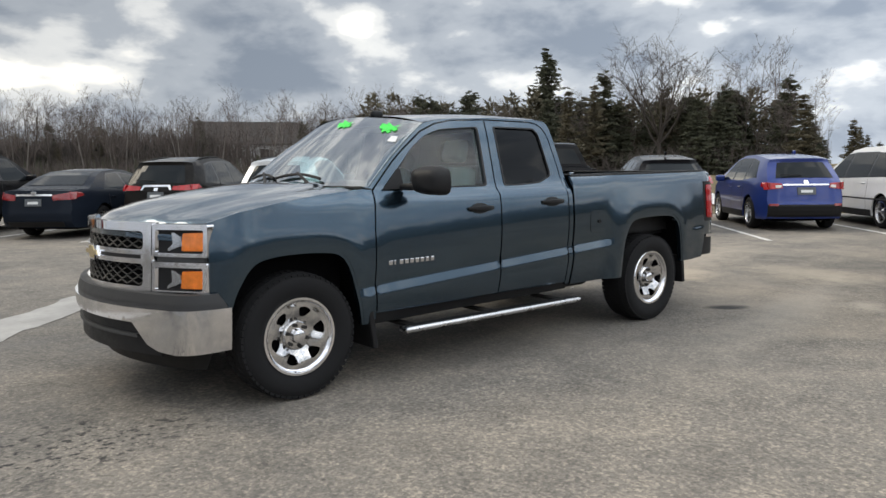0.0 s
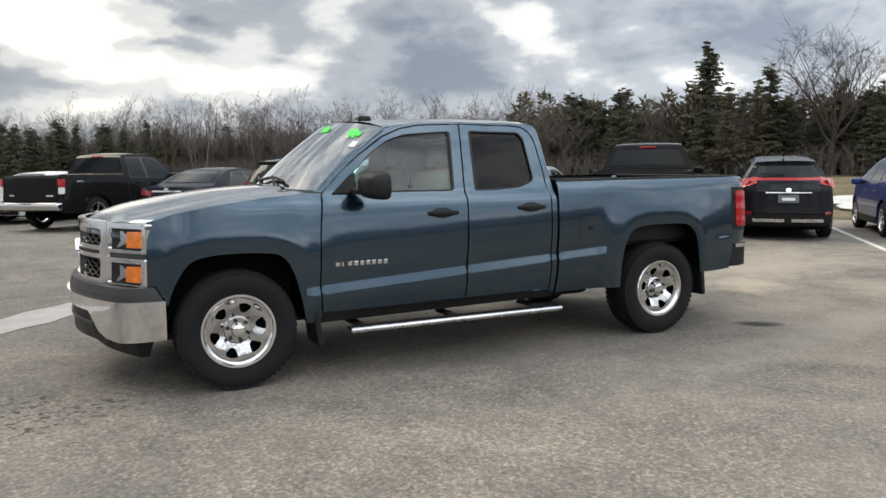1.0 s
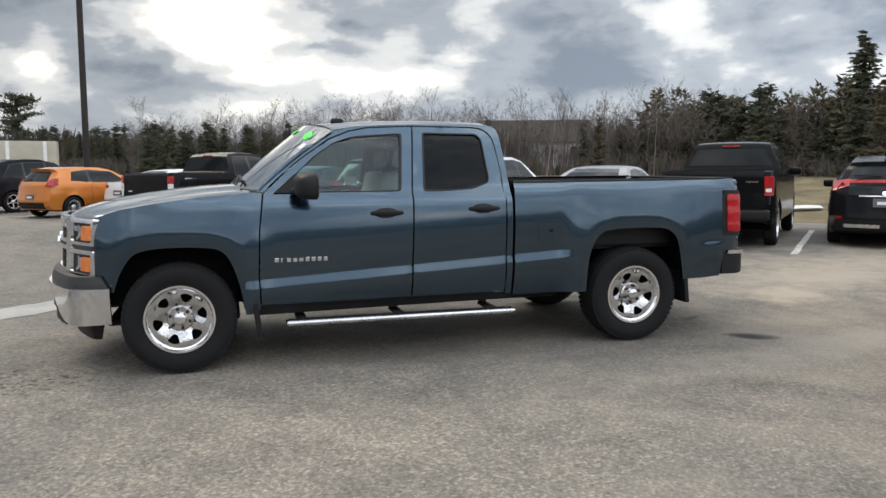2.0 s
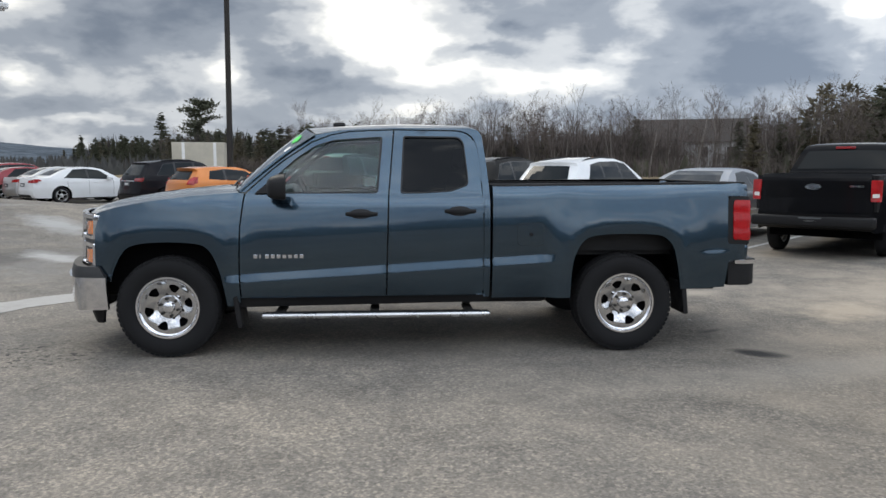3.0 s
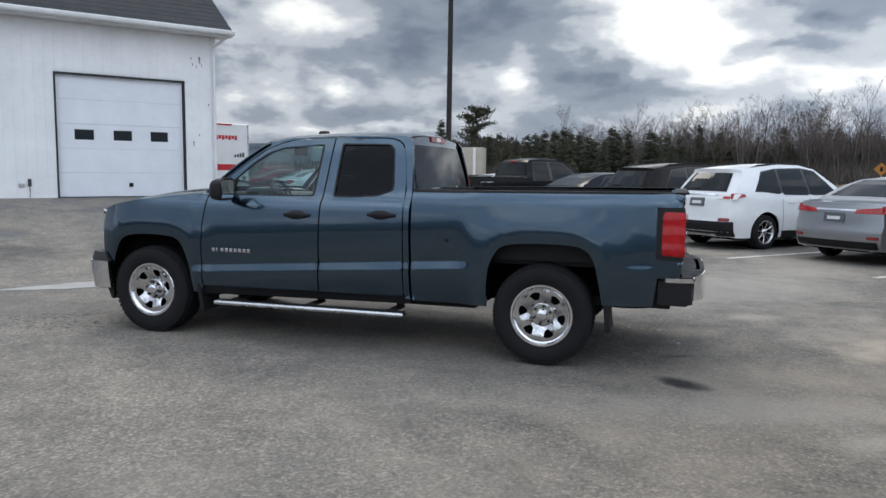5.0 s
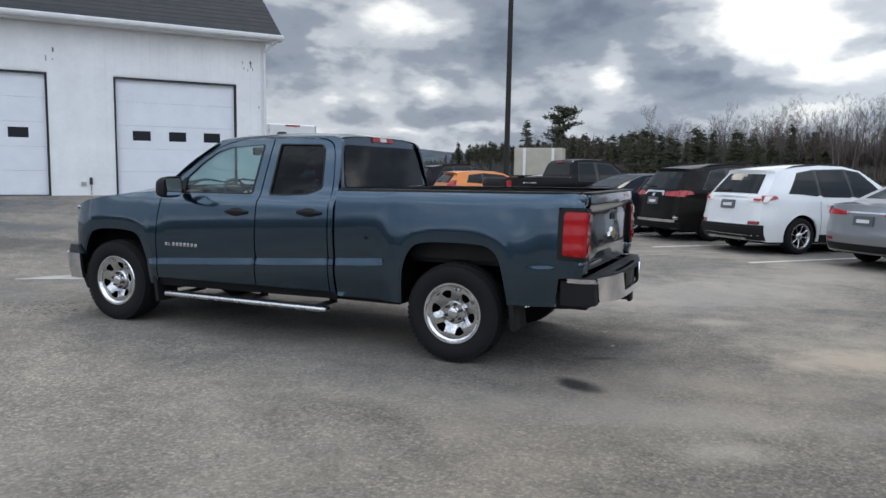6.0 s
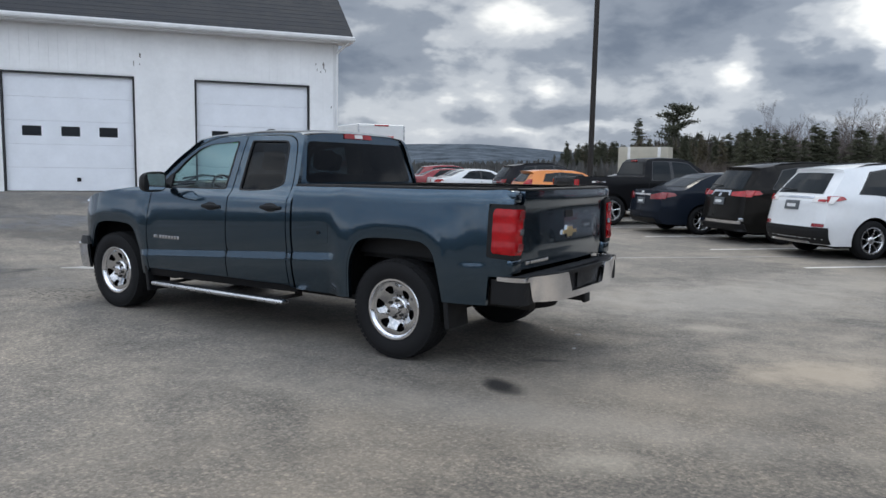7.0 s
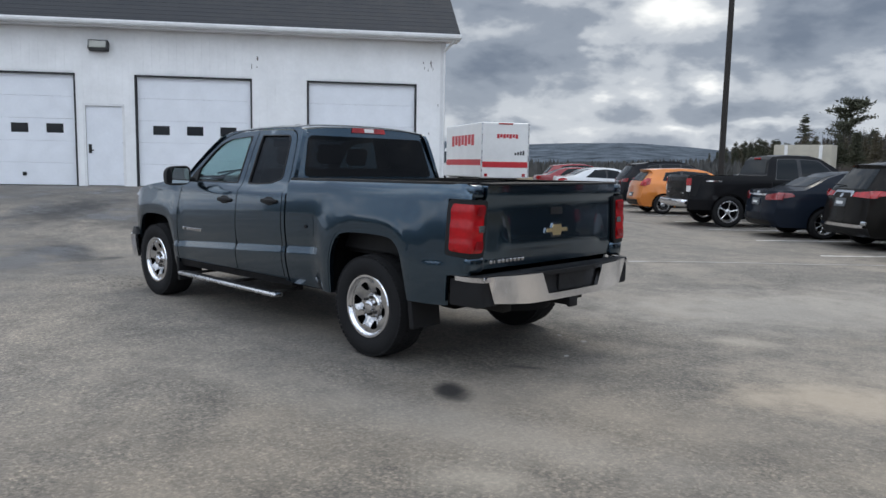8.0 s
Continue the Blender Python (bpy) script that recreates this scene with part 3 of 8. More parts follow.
def service_building():
    Z0, ZT, S0, S1, DEEP = 0.735, 4.93, -24.0, 5.40, 12.0
    doors = [(-7.62, -4.60), (-3.03, 0.0), (1.55, 4.57)]
    doors += [(-13.9, -10.9), (-18.5, -15.5)]
    b = thing("service_building", BUILD, "white clapboard service garage with dark shingle roof", "building")

    def front(u, v, off):
        return Vector((u, -off, v))

    holes = [[(a, Z0 - 0.02), (c, Z0 - 0.02), (c, 3.71), (a, 3.71)] for a, c in doors] + [[(-4.37, Z0 - 0.02), (-3.37, Z0 - 0.02), (-3.37, 2.91), (-4.37, 2.91)]]
    xs = sorted({S0, S1, *[p[0] for h in holes for p in h]})
    bm = bmesh.new()
    for a, c in zip(xs, xs[1:]):
        top = next((max(p[1] for p in h) for h in holes if h[0][0] <= a + 1e-6 and c <= h[1][0] + 1e-6), None)
        box_into(bm, a, c, 0, 0.2, top if top else 0.2, ZT)
    box_into(bm, S1 - 0.2, S1, 0.2, DEEP, 0.0, ZT)
    box_into(bm, S0, S0 + 0.2, 0.2, DEEP, 0.0, ZT)
    box_into(bm, S0 + 0.2, S1 - 0.2, DEEP - 0.2, DEEP, 0.0, ZT)
    part("wall", bm, SIDING, b)
    # upright siding boards, each a little proud of the wall
    for a, c in zip(xs, xs[1:]):
        top = next((max(p[1] for p in h) for h in holes if h[0][0] <= a + 1e-6 and c <= h[1][0] + 1e-6), None)
        n = max(1, round((c - a) / 0.21))
        z0 = (top + 0.07) if top else 0.60
        if c < -16:
            continue
        for i in range(n):
            x0, x1 = a + (c - a) * i / n, a + (c - a) * (i + 1) / n
            part("board", box(x0 + 0.0009, x1 - 0.0009, -0.014 - 0.0012 * random.random(), 0, z0, ZT - 0.02), SIDING, b)
    # gable end boards left plain; roof
    bm = bmesh.new()
    rise, ymid, n = 4.4, DEEP / 2, 30
    prof = []
    for i in range(n):
        for k, q in ((i, 0.008), (i + 1, 0.004)):
            prof.append((-0.42 + (ymid + 0.42) * k / n, ZT + 0.13 + rise * k / n + q))
    prof += [(DEEP - y, z) for y, z in prof[::-1]]
    rows = [[bm.verts.new((x, y, z)) for y, z in prof] for x in (S0 - 0.3, S1 + 0.38)]
    for i in range(len(prof) - 1):
        bm.faces.new((rows[0][i], rows[1][i], rows[1][i + 1], rows[0][i + 1]))
    bmesh.ops.recalc_face_normals(bm, faces=bm.faces)
    part("roof", bm, SHINGLE, b, "dark grey asphalt shingles")
    bm = bmesh.new()
    vs = [bm.verts.new((S1 - 0.01, 0, ZT)), bm.verts.new((S1 - 0.01, DEEP, ZT)), bm.verts.new((S1 - 0.01, ymid, ZT + rise + 0.05))]
    vs2 = [bm.verts.new((S1 - 0.21, 0, ZT)), bm.verts.new((S1 - 0.21, DEEP, ZT)), bm.verts.new((S1 - 0.21, ymid, ZT + rise + 0.05))]
    bm.faces.new(vs), bm.faces.new(vs2[::-1])
    for i in range(3):
        bm.faces.new((vs[i], vs2[i], vs2[(i + 1) % 3], vs[(i + 1) % 3]))
    part("gable", bm, SIDING, b)
    part("soffit", box(S0 - 0.3, S1 + 0.36, -0.40, 0.2, ZT, ZT + 0.04), TRIM_WHITE, b)
    part("fascia", box(S0 - 0.3, S1 + 0.36, -0.43, -0.40, ZT - 0.02, ZT + 0.16, 0.006), TRIM_WHITE, b)
    g = bmesh.new()
    prof = [(-0.43, 0.15), (-0.55, 0.15), (-0.56, 0.12), (-0.55, 0.06), (-0.52, 0.02), (-0.44, 0.02)]
    rows = [[g.verts.new((x, y, ZT + z)) for y, z in prof] for x in (S0 - 0.3, S1 + 0.38)]
    for i in range(len(prof) - 1):
        g.faces.new((rows[0][i], rows[0][i + 1], rows[1][i + 1], rows[1][i]))
    g.faces.new(rows[1][::-1])
    part("gutter", g, TRIM_WHITE, b, "white metal eaves gutter")
    part("downpipe", tube((S1 - 0.04, -0.08, 0.5), (S1 - 0.04, -0.08, ZT - 0.25), 0.04), TRIM_WHITE, b, "white rain downpipe at the corner")
    part("downpipe", tube((S1 - 0.04, -0.08, ZT - 0.27), (S1 + 0.25, -0.45, ZT + 0.03), 0.04), TRIM_WHITE, b)
    part("corner_board", box(S1 - 0.12, S1 + 0.02, -0.032, 0.1, 0.3, ZT - 0.02, 0.004), TRIM_WHITE, b)
    for i, (a, c) in enumerate(doors):
        d = part("garage_door", box(a + 0.01, c - 0.01, 0.10, 0.11, Z0, 3.70), DARK_GAP, b)
        for k in range(5):
            z0, z1 = Z0 + 0.02 + k * 0.592, Z0 + 0.02 + (k + 1) * 0.592 - 0.003
            bm = bmesh.new()
            if k == 2:
                ws = [a + 0.62 + j * 0.89 for j in range(3)] if i else [a + 0.70 + 0.885 * j for j in range(3)]
                wz0, wz1 = z0 + 0.21, z0 + 0.46
                loops = [[(a + 0.02, z0), (c - 0.02, z0), (c - 0.02, z1), (a + 0.02, z1)]] + [[(w - 0.22, wz0), (w + 0.22, wz0), (w + 0.22, wz1), (w - 0.22, wz1)] for w in ws]
                bm.free()
                bm = panel(loops, lambda x, z, off: Vector((x, 0.06 - off, z)), 0.5, 0.04)
                part("door_section", bm, DOOR_WHITE, d)
                for w in ws:
                    part("pane", box(w - 0.215, w + 0.215, 0.082, 0.092, wz0 + 0.004, wz1 - 0.004), DOOR_PANE, d, "dark window pane")
            else:
                box_into(bm, a + 0.02, c - 0.02, 0.06, 0.10, z0, z1, 0.006, seg=1)
                part("door_section", bm, DOOR_WHITE, d)
        part("handle", box(a + 1.62, a + 1.72, 0.035, 0.06, Z0 + 0.26, Z0 + 0.36, 0.01), BLACK_PLASTIC, d)
        f = bmesh.new()
        box_into(f, a - 0.03, a + 0.012, -0.03, 0.10, Z0 - 0.1, 3.74)
        box_into(f, c - 0.012, c + 0.03, -0.03, 0.10, Z0 - 0.1, 3.74)
        box_into(f, a + 0.012, c - 0.012, -0.03, 0.10, 3.695, 3.74)
        part("door_seal", f, DARK_GAP, b)
    f = bmesh.new()
    box_into(f, -4.40, -4.34, -0.025, 0.08, Z0 - 0.05, 2.95)
    box_into(f, -3.40, -3.34, -0.025, 0.08, Z0 - 0.05, 2.95)
    box_into(f, -4.34, -3.40, -0.025, 0.08, 2.89, 2.95)
    part("door_frame", f, TRIM_WHITE, b)
    d = part("entry_door", box(-4.335, -3.405, 0.02, 0.065, Z0 + 0.02, 2.885, 0.004), DOOR_WHITE, b, "plain white steel door")
    part("door_handle", tube((-4.25, 0.02, 1.70), (-4.25, -0.06, 1.70), 0.02), DARK_STEEL, d)
    part("door_handle", box(-4.27, -4.13, -0.07, -0.05, 1.69, 1.715, 0.005), DARK_STEEL, d)
    part("lock_plate", box(-4.29, -4.21, 0.012, 0.02, 1.62, 1.86), DARK_STEEL, d)
    for z in (1.0, 1.85, 2.65):
        part("hinge", box(-3.41, -3.39, 0.0, 0.02, z, z + 0.11), STEEL, d)
    # flaked paint spots near the corner
    spots = bmesh.new()
    for _ in range(16):
        s, z = random.choice(((5.0, 4.3), (4.75, 4.35), (5.15, 3.3), (0.1, 4.15), (4.95, 2.2))), 0
        x, zz = s[0] + random.uniform(-0.18, 0.12), s[1] + random.uniform(-0.18, 0.18)
        w, h = random.uniform(0.005, 0.014), random.uniform(0.02, 0.07)
        box_into(spots, x - w, x + w, -0.0195, -0.012, zz - h, zz + h)
    tagged(part("peeled_paint", spots, material("bare_grey_wood", (0.16, 0.14, 0.12), 0.9), b), "bare spots of peeled paint", kind="stuff")
    tap = thing("outlet_box", BUILD @ Matrix.Translation((0.93, -0.016, 1.10)), "small dark outlet box on the white garage wall", "outlet")
    part("cover", box(-0.035, 0.035, -0.05, 0.0, -0.09, 0.09, 0.01), GREY_PLASTIC, tap)
    part("conduit", tube((0, -0.02, -0.09), (0, -0.02, -0.34), 0.012, n=8), STEEL, tap)
    pl = thing("vent_plate", BUILD @ Matrix.Translation((0.76, -0.016, 1.04)), "small grey vent plate on the white garage wall", "vent")
    part("cover", box(-0.06, 0.06, -0.03, 0.0, -0.05, 0.05, 0.008), STEEL, pl)
    fl = thing("flood_light", BUILD @ Matrix.Translation((-3.92, -0.02, 4.42)), "dark flood lamp box fixed on the white wall", "wall lamp")
    part("housing", box(-0.25, 0.25, -0.20, 0.0, -0.12, 0.14, 0.02, pose(0, 0, 0, -18)), GREY_PLASTIC, fl)
    part("lens", box(-0.21, 0.21, -0.215, -0.19, -0.09, 0.10, 0.005, pose(0, 0, 0, -18)), material("flood_lens", (0.22, 0.23, 0.2), 0.15, 0, 0.8), fl)
    part("bracket", box(-0.05, 0.05, -0.03, 0.03, -0.05, 0.05), DARK_STEEL, fl)


service_building()


# ---- parked vehicles ----
GLOSS_BLACK = material("gloss_black_trim", (0.010, 0.010, 0.011), 0.2)


def spun_wheel(parent, name, m, radius, width, rim_r, spokes, rim_mat, well=0.05, steel=False):
    """A wheel about the axle y, its outer face towards -y: tyre, rim, spokes and hub."""
    w = new(name)
    w.empty_display_size = 0.1
    w.parent = parent
    w.matrix_basis = m
    r, h = radius, width / 2
    part("tyre", lathe([(rim_r, -h * 0.86), (rim_r + 0.02, -h * 0.98), (r * 0.88, -h), (r * 0.96, -h * 0.86), (r * 0.995, -h * 0.62), (r, -h * 0.3), (r, h * 0.3), (r * 0.995, h * 0.62), (r * 0.96, h * 0.86), (r * 0.88, h), (rim_r, h * 0.86)], 44, close=True), RUBBER, w, smooth=50)
    part("rim", lathe([(rim_r + 0.012, -h * 0.96), (rim_r - 0.012, -h * 0.99), (rim_r - 0.025, -h * 0.85), (rim_r - 0.035, -h * 0.2), (rim_r - 0.03, h * 0.8), (rim_r + 0.006, h * 0.8), (rim_r + 0.004, -h * 0.7)], 40, close=True), rim_mat, w, smooth=40)
    part("brake_disc", lathe([(0.02, h * 0.1), (rim_r - 0.05, h * 0.1), (rim_r - 0.05, h * 0.25), (0.02, h * 0.25)], 28, close=True), LINER, w)
    bm = bmesh.new()
    for i in range(spokes):
        a = 2 * math.pi * i / spokes
        mm = Matrix.Rotation(a, 4, "Y")
        w0, w1 = 0.42 / spokes, 0.58 / spokes
        pts = []
        for (rad, wid, yy) in ((0.05, w0 * 0.9, -h * 0.62), (rim_r * 0.55, w0 * 0.75, -h * 0.78), (rim_r - 0.02, w1 * 0.9, -h * 0.86)):
            pts.append([mm @ Vector((rad, yy, -wid * rim_r * 0.7)), mm @ Vector((rad, yy - 0.008, 0)), mm @ Vector((rad, yy, wid * rim_r * 0.7))])
        top = [[bm.verts.new(p) for p in row] for row in pts]
        low = [[bm.verts.new(p + Vector((0, 0.035, 0))) for p in (row[0], row[2])] for row in pts]
        for a0, a1, b0, b1 in zip(top, top[1:], low, low[1:]):
            bm.faces.new((a0[0], a1[0], a1[1], a0[1])), bm.faces.new((a0[1], a1[1], a1[2], a0[2]))
            bm.faces.new((b0[0], b1[0], a1[0], a0[0])), bm.faces.new((a0[2], a1[2], b1[1], b0[1]))
    bmesh.ops.recalc_face_normals(bm, faces=bm.faces)
    part("spokes", bm, rim_mat, w, smooth=30)
    part("hub_cap", lathe([(0.0001, -h * 0.86), (0.03, -h * 0.85), (0.055, -h * 0.72), (0.07, -h * 0.6), (0.07, 0)], 24), rim_mat, w, smooth=40)
    return w


class Shell:
    """A car body from its side outline: half-width from place and height, and a skin that bows across it. x runs forward from the rear bumper, y to the left, z up."""

    def __init__(self, W, L, H, belt, outline, bow_r=0.12, bow_f=0.22, tumble=0.31, crown=0.022):
        self.W, self.L, self.H, self.belt, self.outline = W, L, H, belt, outline
        self.bow_r, self.bow_f, self.tumble, self.crown = bow_r, bow_f, tumble, crown

    def hw(self, x, z):
        w = self.W / 2
        y = w - 0.05 * max(0, (0.60 - z) / 0.5) ** 2 - 0.03 * smooth01(0.62, self.belt, z) + 0.012 * math.exp(-((z - 0.66) / 0.05) ** 2)
        if z > self.belt:
            t = (z - self.belt) / (self.H - self.belt)
            y -= self.tumble * t * (0.75 + 0.25 * t)
        for d, r, c in ((x, 0.90, 0.15), (self.L - x, 0.95, 0.17)):
            if d < r:
                y -= c * (1 - max(d, 0) / r) ** 2
        return y

    def side(self, sgn):
        return lambda x, z, off: Vector((x, sgn * (self.hw(x, z) + off), z))

    def centre(self, p):
        x, z = p
        roof = smooth01(self.belt - 0.1, self.H, z)
        k_r, k_f = max(0, 1 - x / 1.3), max(0, 1 - (self.L - x) / 1.3)
        return Vector((x - self.bow_r * min(1, k_r * 1.4) + self.bow_f * min(1, k_f * 1.4), z + self.crown * (0.35 + 0.65 * roof) * smooth01(0.75, 1.0, z)))

    def skin(self, p, t, off=0.0, nrm=Vector((0, 1))):
        """The point at the share t (-1 to 1) across the body on the outline's point p."""
        c = self.centre(p)
        k = 0.55 * t * t + 0.45 * abs(t) ** 7
        x, z = c.x + (p[0] - c.x) * k, c.y + (p[1] - c.y) * k
        return Vector((x + nrm.x * off, t * self.hw(p[0], p[1]), z + nrm.y * off))

    def at(self, s):
        """The outline's point at the share s of its list, as (x, z), and its outward normal."""
        i = min(int(s), len(self.outline) - 2)
        a, b = Vector(self.outline[i]), Vector(self.outline[i + 1])
        d = (b - a).normalized()
        return tuple(a.lerp(b, s - i)), Vector((-d.y, d.x))

    def over(self, s0, s1, t=1.0, off=0.0, n=None, m=14, t1=None, thick=0.0):
        """A strip of skin between two places of the outline."""
        bm = bmesh.new()
        n = n or max(2, int((s1 - s0) * 3))
        stops = sorted({*[s0 + (s1 - s0) * i / n for i in range(n + 1)], *[float(k) for k in range(math.ceil(s0), math.floor(s1) + 1)]})
        rows = []
        for s in stops:
            p, nr = self.at(s)
            tt = t if t1 is None else t + (t1 - t) * (s - s0) / (s1 - s0)
            rows.append([bm.verts.new(self.skin(p, tt * (2 * j / m - 1), off, nr)) for j in range(m + 1)])
        for a, b in zip(rows, rows[1:]):
            for j in range(m):
                bm.faces.new((a[j], b[j], b[j + 1], a[j + 1]))
        return bm

    def rear(self, y, z, off=0.0):
        """The rear face at that height."""
        for i in range(len(self.outline) - 1):
            a, b = self.outline[i], self.outline[i + 1]
            if b[1] > a[1] and a[1] <= z <= b[1]:
                k = (z - a[1]) / (b[1] - a[1])
                p = (a[0] + (b[0] - a[0]) * k, z)
                c = self.centre(p)
                t = y / self.hw(*p)
                kk = 0.55 * t * t + 0.45 * abs(t) ** 7
                return Vector((c.x + (p[0] - c.x) * kk - off, y, z))
        return Vector((-off, y, z))


def arch_points(xc, zc, r, z0, n=14):
    """A wheel opening in the lower edge of an outline, from front to back."""
    a0 = math.asin(max(-1, min(1, (z0 - zc) / r)))
    return [(xc + r * math.cos(a0 + (math.pi - 2 * a0) * i / n), zc + r * math.sin(a0 + (math.pi - 2 * a0) * i / n)) for i in range(n + 1)]


def parked_car(name, place, turn, label, category, spec, paint):
    c = thing(name, Matrix.Translation((*place, height(*place) + 0.004)) @ pose(0, 0, 0, 0, 0, turn), label, category, "vehicles parked in the lot")
    S = Shell(spec["W"], spec["L"], spec["H"], spec["belt"], spec["outline"], **spec.get("shape", {}))
    r, xr, xf = spec["wheel"], spec["xr"], spec["xf"]
    z0 = spec.get("sill", 0.24)
    ol = S.outline
    loop = list(ol) + [(ol[-1][0] - 0.1, z0)] + arch_points(xf, r, r + 0.06, z0) + arch_points(xr, r, r + 0.06, z0) + [(ol[0][0] + 0.1, z0)]
    bm = bmesh.new()
    for sgn in (-1, 1):
        b2 = panel([loop], S.side(sgn), 0.11, 0.03)
        if sgn > 0:
            flip(b2)
        me = bpy.data.meshes.new("tmp")
        b2.to_mesh(me), b2.free()
        bm.from_mesh(me)
        bpy.data.meshes.remove(me)
    me = bpy.data.meshes.new("tmp")
    for sa, sb in spec.get("skin", ((0, len(ol) - 1),)):
        b2 = S.over(sa, sb)
        b2.to_mesh(me), b2.free()
        bm.from_mesh(me)
    bpy.data.meshes.remove(me)
    bmesh.ops.remove_doubles(bm, verts=bm.verts, dist=0.004)
    bmesh.ops.recalc_face_normals(bm, faces=bm.faces)
    part("body", bm, paint, c, smooth=48)
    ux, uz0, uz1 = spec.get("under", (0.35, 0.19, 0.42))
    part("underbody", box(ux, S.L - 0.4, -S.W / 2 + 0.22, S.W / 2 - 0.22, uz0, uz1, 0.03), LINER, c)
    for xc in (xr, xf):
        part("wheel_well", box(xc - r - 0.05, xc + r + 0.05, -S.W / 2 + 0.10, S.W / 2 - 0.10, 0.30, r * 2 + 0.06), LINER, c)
    for sgn in (-1, 1):
        ws = spec["windows"]
        n0, n1 = ws[0], ws[-1]
        band = [(n0[0][0] - 0.03, n0[0][1] - 0.02), (n1[1][0] + 0.06, n1[1][1] - 0.02), (n1[2][0] + 0.02, n1[2][1] + 0.025), *[(w[k][0], w[k][1] + 0.022) for w in ws[::-1] for k in (2, 3)][1:-1], (n0[3][0] - 0.02, n0[3][1] + 0.02)]
        b2 = panel([band], S.side(sgn), 0.12, 0.006, 0.003)
        part("window_trim", flip(b2) if sgn > 0 else b2, GLOSS_BLACK, c)
        for loop in ws:
            b2 = panel([rounded(loop, 0.05)], S.side(sgn), 0.12, 0.012, 0.006)
            part("side_window", flip(b2) if sgn > 0 else b2, CAR_GLASS, c)
        for x in spec.get("handles", ()):
            zz = S.belt - 0.10
            y = sgn * S.hw(x, zz)
            part("door_handle", box(x - 0.09, x + 0.09, y - 0.012, y + 0.028 * sgn, zz - 0.014, zz + 0.014, 0.01), paint, c)
        for x in spec.get("gaps", ()):
            b2 = panel([[(x - 0.005, z0 + 0.12), (x + 0.005, z0 + 0.12), (x + 0.005, S.belt - 0.02), (x - 0.005, S.belt - 0.02)]], S.side(sgn), 0.1, 0.0, 0.003)
            part("door_gap", b2, DARK_GAP, c)
        xm = spec["mirror"]
        part("door_mirror", box(xm - 0.08, xm + 0.06, sgn * (S.W / 2 - 0.05), sgn * (S.W / 2 + 0.17), S.belt + 0.0, S.belt + 0.15, 0.045, seg=3), spec.get("mirror_paint", paint), c)
        if "cladding" in spec:
            b2 = panel([[(xr + r + 0.10, z0 - 0.01), (xf - r - 0.10, z0 - 0.01), (xf - r - 0.10, z0 + 0.13), (xr + r + 0.10, z0 + 0.13)]], S.side(sgn), 0.15, 0.03, 0.012)
            part("sill_cladding", b2, BLACK_PLASTIC, c)
        if "rail" in spec:
            a, b = spec["rail"]
            roof = [p for p in ol if p[1] > S.H - 0.13]
            b2 = bmesh.new()
            pts = []
            for i in range(7):
                x = a + (b - a) * i / 6
                z = float(np.interp(x, [p[0] for p in roof], [p[1] for p in roof])) + (0.022 if 0 < i < 6 else -0.01)
                pts.append((x, sgn * (S.hw(x, z) - 0.05), z))
            for p, q in zip(pts, pts[1:]):
                tube_into(b2, p, q, 0.017, n=6)
            part("roof_rail", b2, BLACK_PLASTIC, c)
    s0, s1, t0, t1 = spec["rear_window"]
    part("rear_window", S.over(s0, s1, t0, 0.006, n=6, t1=t1), CAR_GLASS, c)
    s0, s1, t0, t1 = spec["windscreen"]
    part("windscreen", S.over(s0, s1, t0, 0.006, n=6, t1=t1), CAR_GLASS, c)

    def rear_panel(nm, loop, mat, off=0.010, thick=0.02, lab="", rad=0.015, step=0.09):
        b2 = panel([rounded(loop, rad, 2)], S.rear, step, thick, off)
        return part(nm, flip(b2), mat, c, lab)

    for nm, loop, mat, off, both in spec["rear"]:
        rear_panel(nm, loop, mat, off)
        if both:
            rear_panel(nm, [(-y, z) for y, z in loop][::-1], mat, off)
    for nm, loop, mat, off in spec.get("sides", ()):
        for sgn in (-1, 1):
            b2 = panel([rounded(loop, 0.02, 2)], S.side(sgn), 0.08, 0.02, off)
            part(nm, flip(b2) if sgn > 0 else b2, mat, c)
    y, z, w, h = spec["plate"]
    pl = rear_panel("number_plate", [(y - w / 2, z - h / 2), (y + w / 2, z - h / 2), (y + w / 2, z + h / 2), (y - w / 2, z + h / 2)], PLATE, 0.022, rad=0.006)
    b2 = panel([[(y - w * 0.32, z - h * 0.22), (y + w * 0.32, z - h * 0.22), (y + w * 0.32, z + h * 0.14), (y - w * 0.32, z + h * 0.14)]], S.rear, 0.1, 0.004, 0.027)
    part("bar", flip(b2), PAPER, pl)
    part("front_bumper", box(S.L - 0.35, S.L - 0.06, -S.W / 2 + 0.28, S.W / 2 - 0.28, 0.22, 0.40, 0.06), BLACK_PLASTIC, c)
    for sgn in (-1, 1):
        part("headlight", box(S.L - 0.34, S.L - 0.12, sgn * (S.W / 2 - 0.36), sgn * (S.W / 2 - 0.20), 0.64, 0.78, 0.04), CLEAR_LENS, c)
    for xc in (xr, xf):
        for sgn in (-1, 1):
            spun_wheel(c, "wheel", Matrix.Translation((xc, sgn * (S.W / 2 - 0.125), r)) @ pose(0, 0, 0, 0, random.uniform(0, 70), 0 if sgn < 0 else 180), r, 0.22, spec.get("rim", r * 0.66), spec.get("spokes", 5), spec.get("rim_mat", STEEL))
    if spec.get("wiper"):
        p, nr = S.at(spec["rear_window"][0] + 0.12)
        q = S.skin(p, 0.1, 0.02, nr)
        part("rear_wiper", tube(q, (q.x, q.y + 0.42, q.z + 0.02), 0.010, n=6), BLACK_PLASTIC, c)
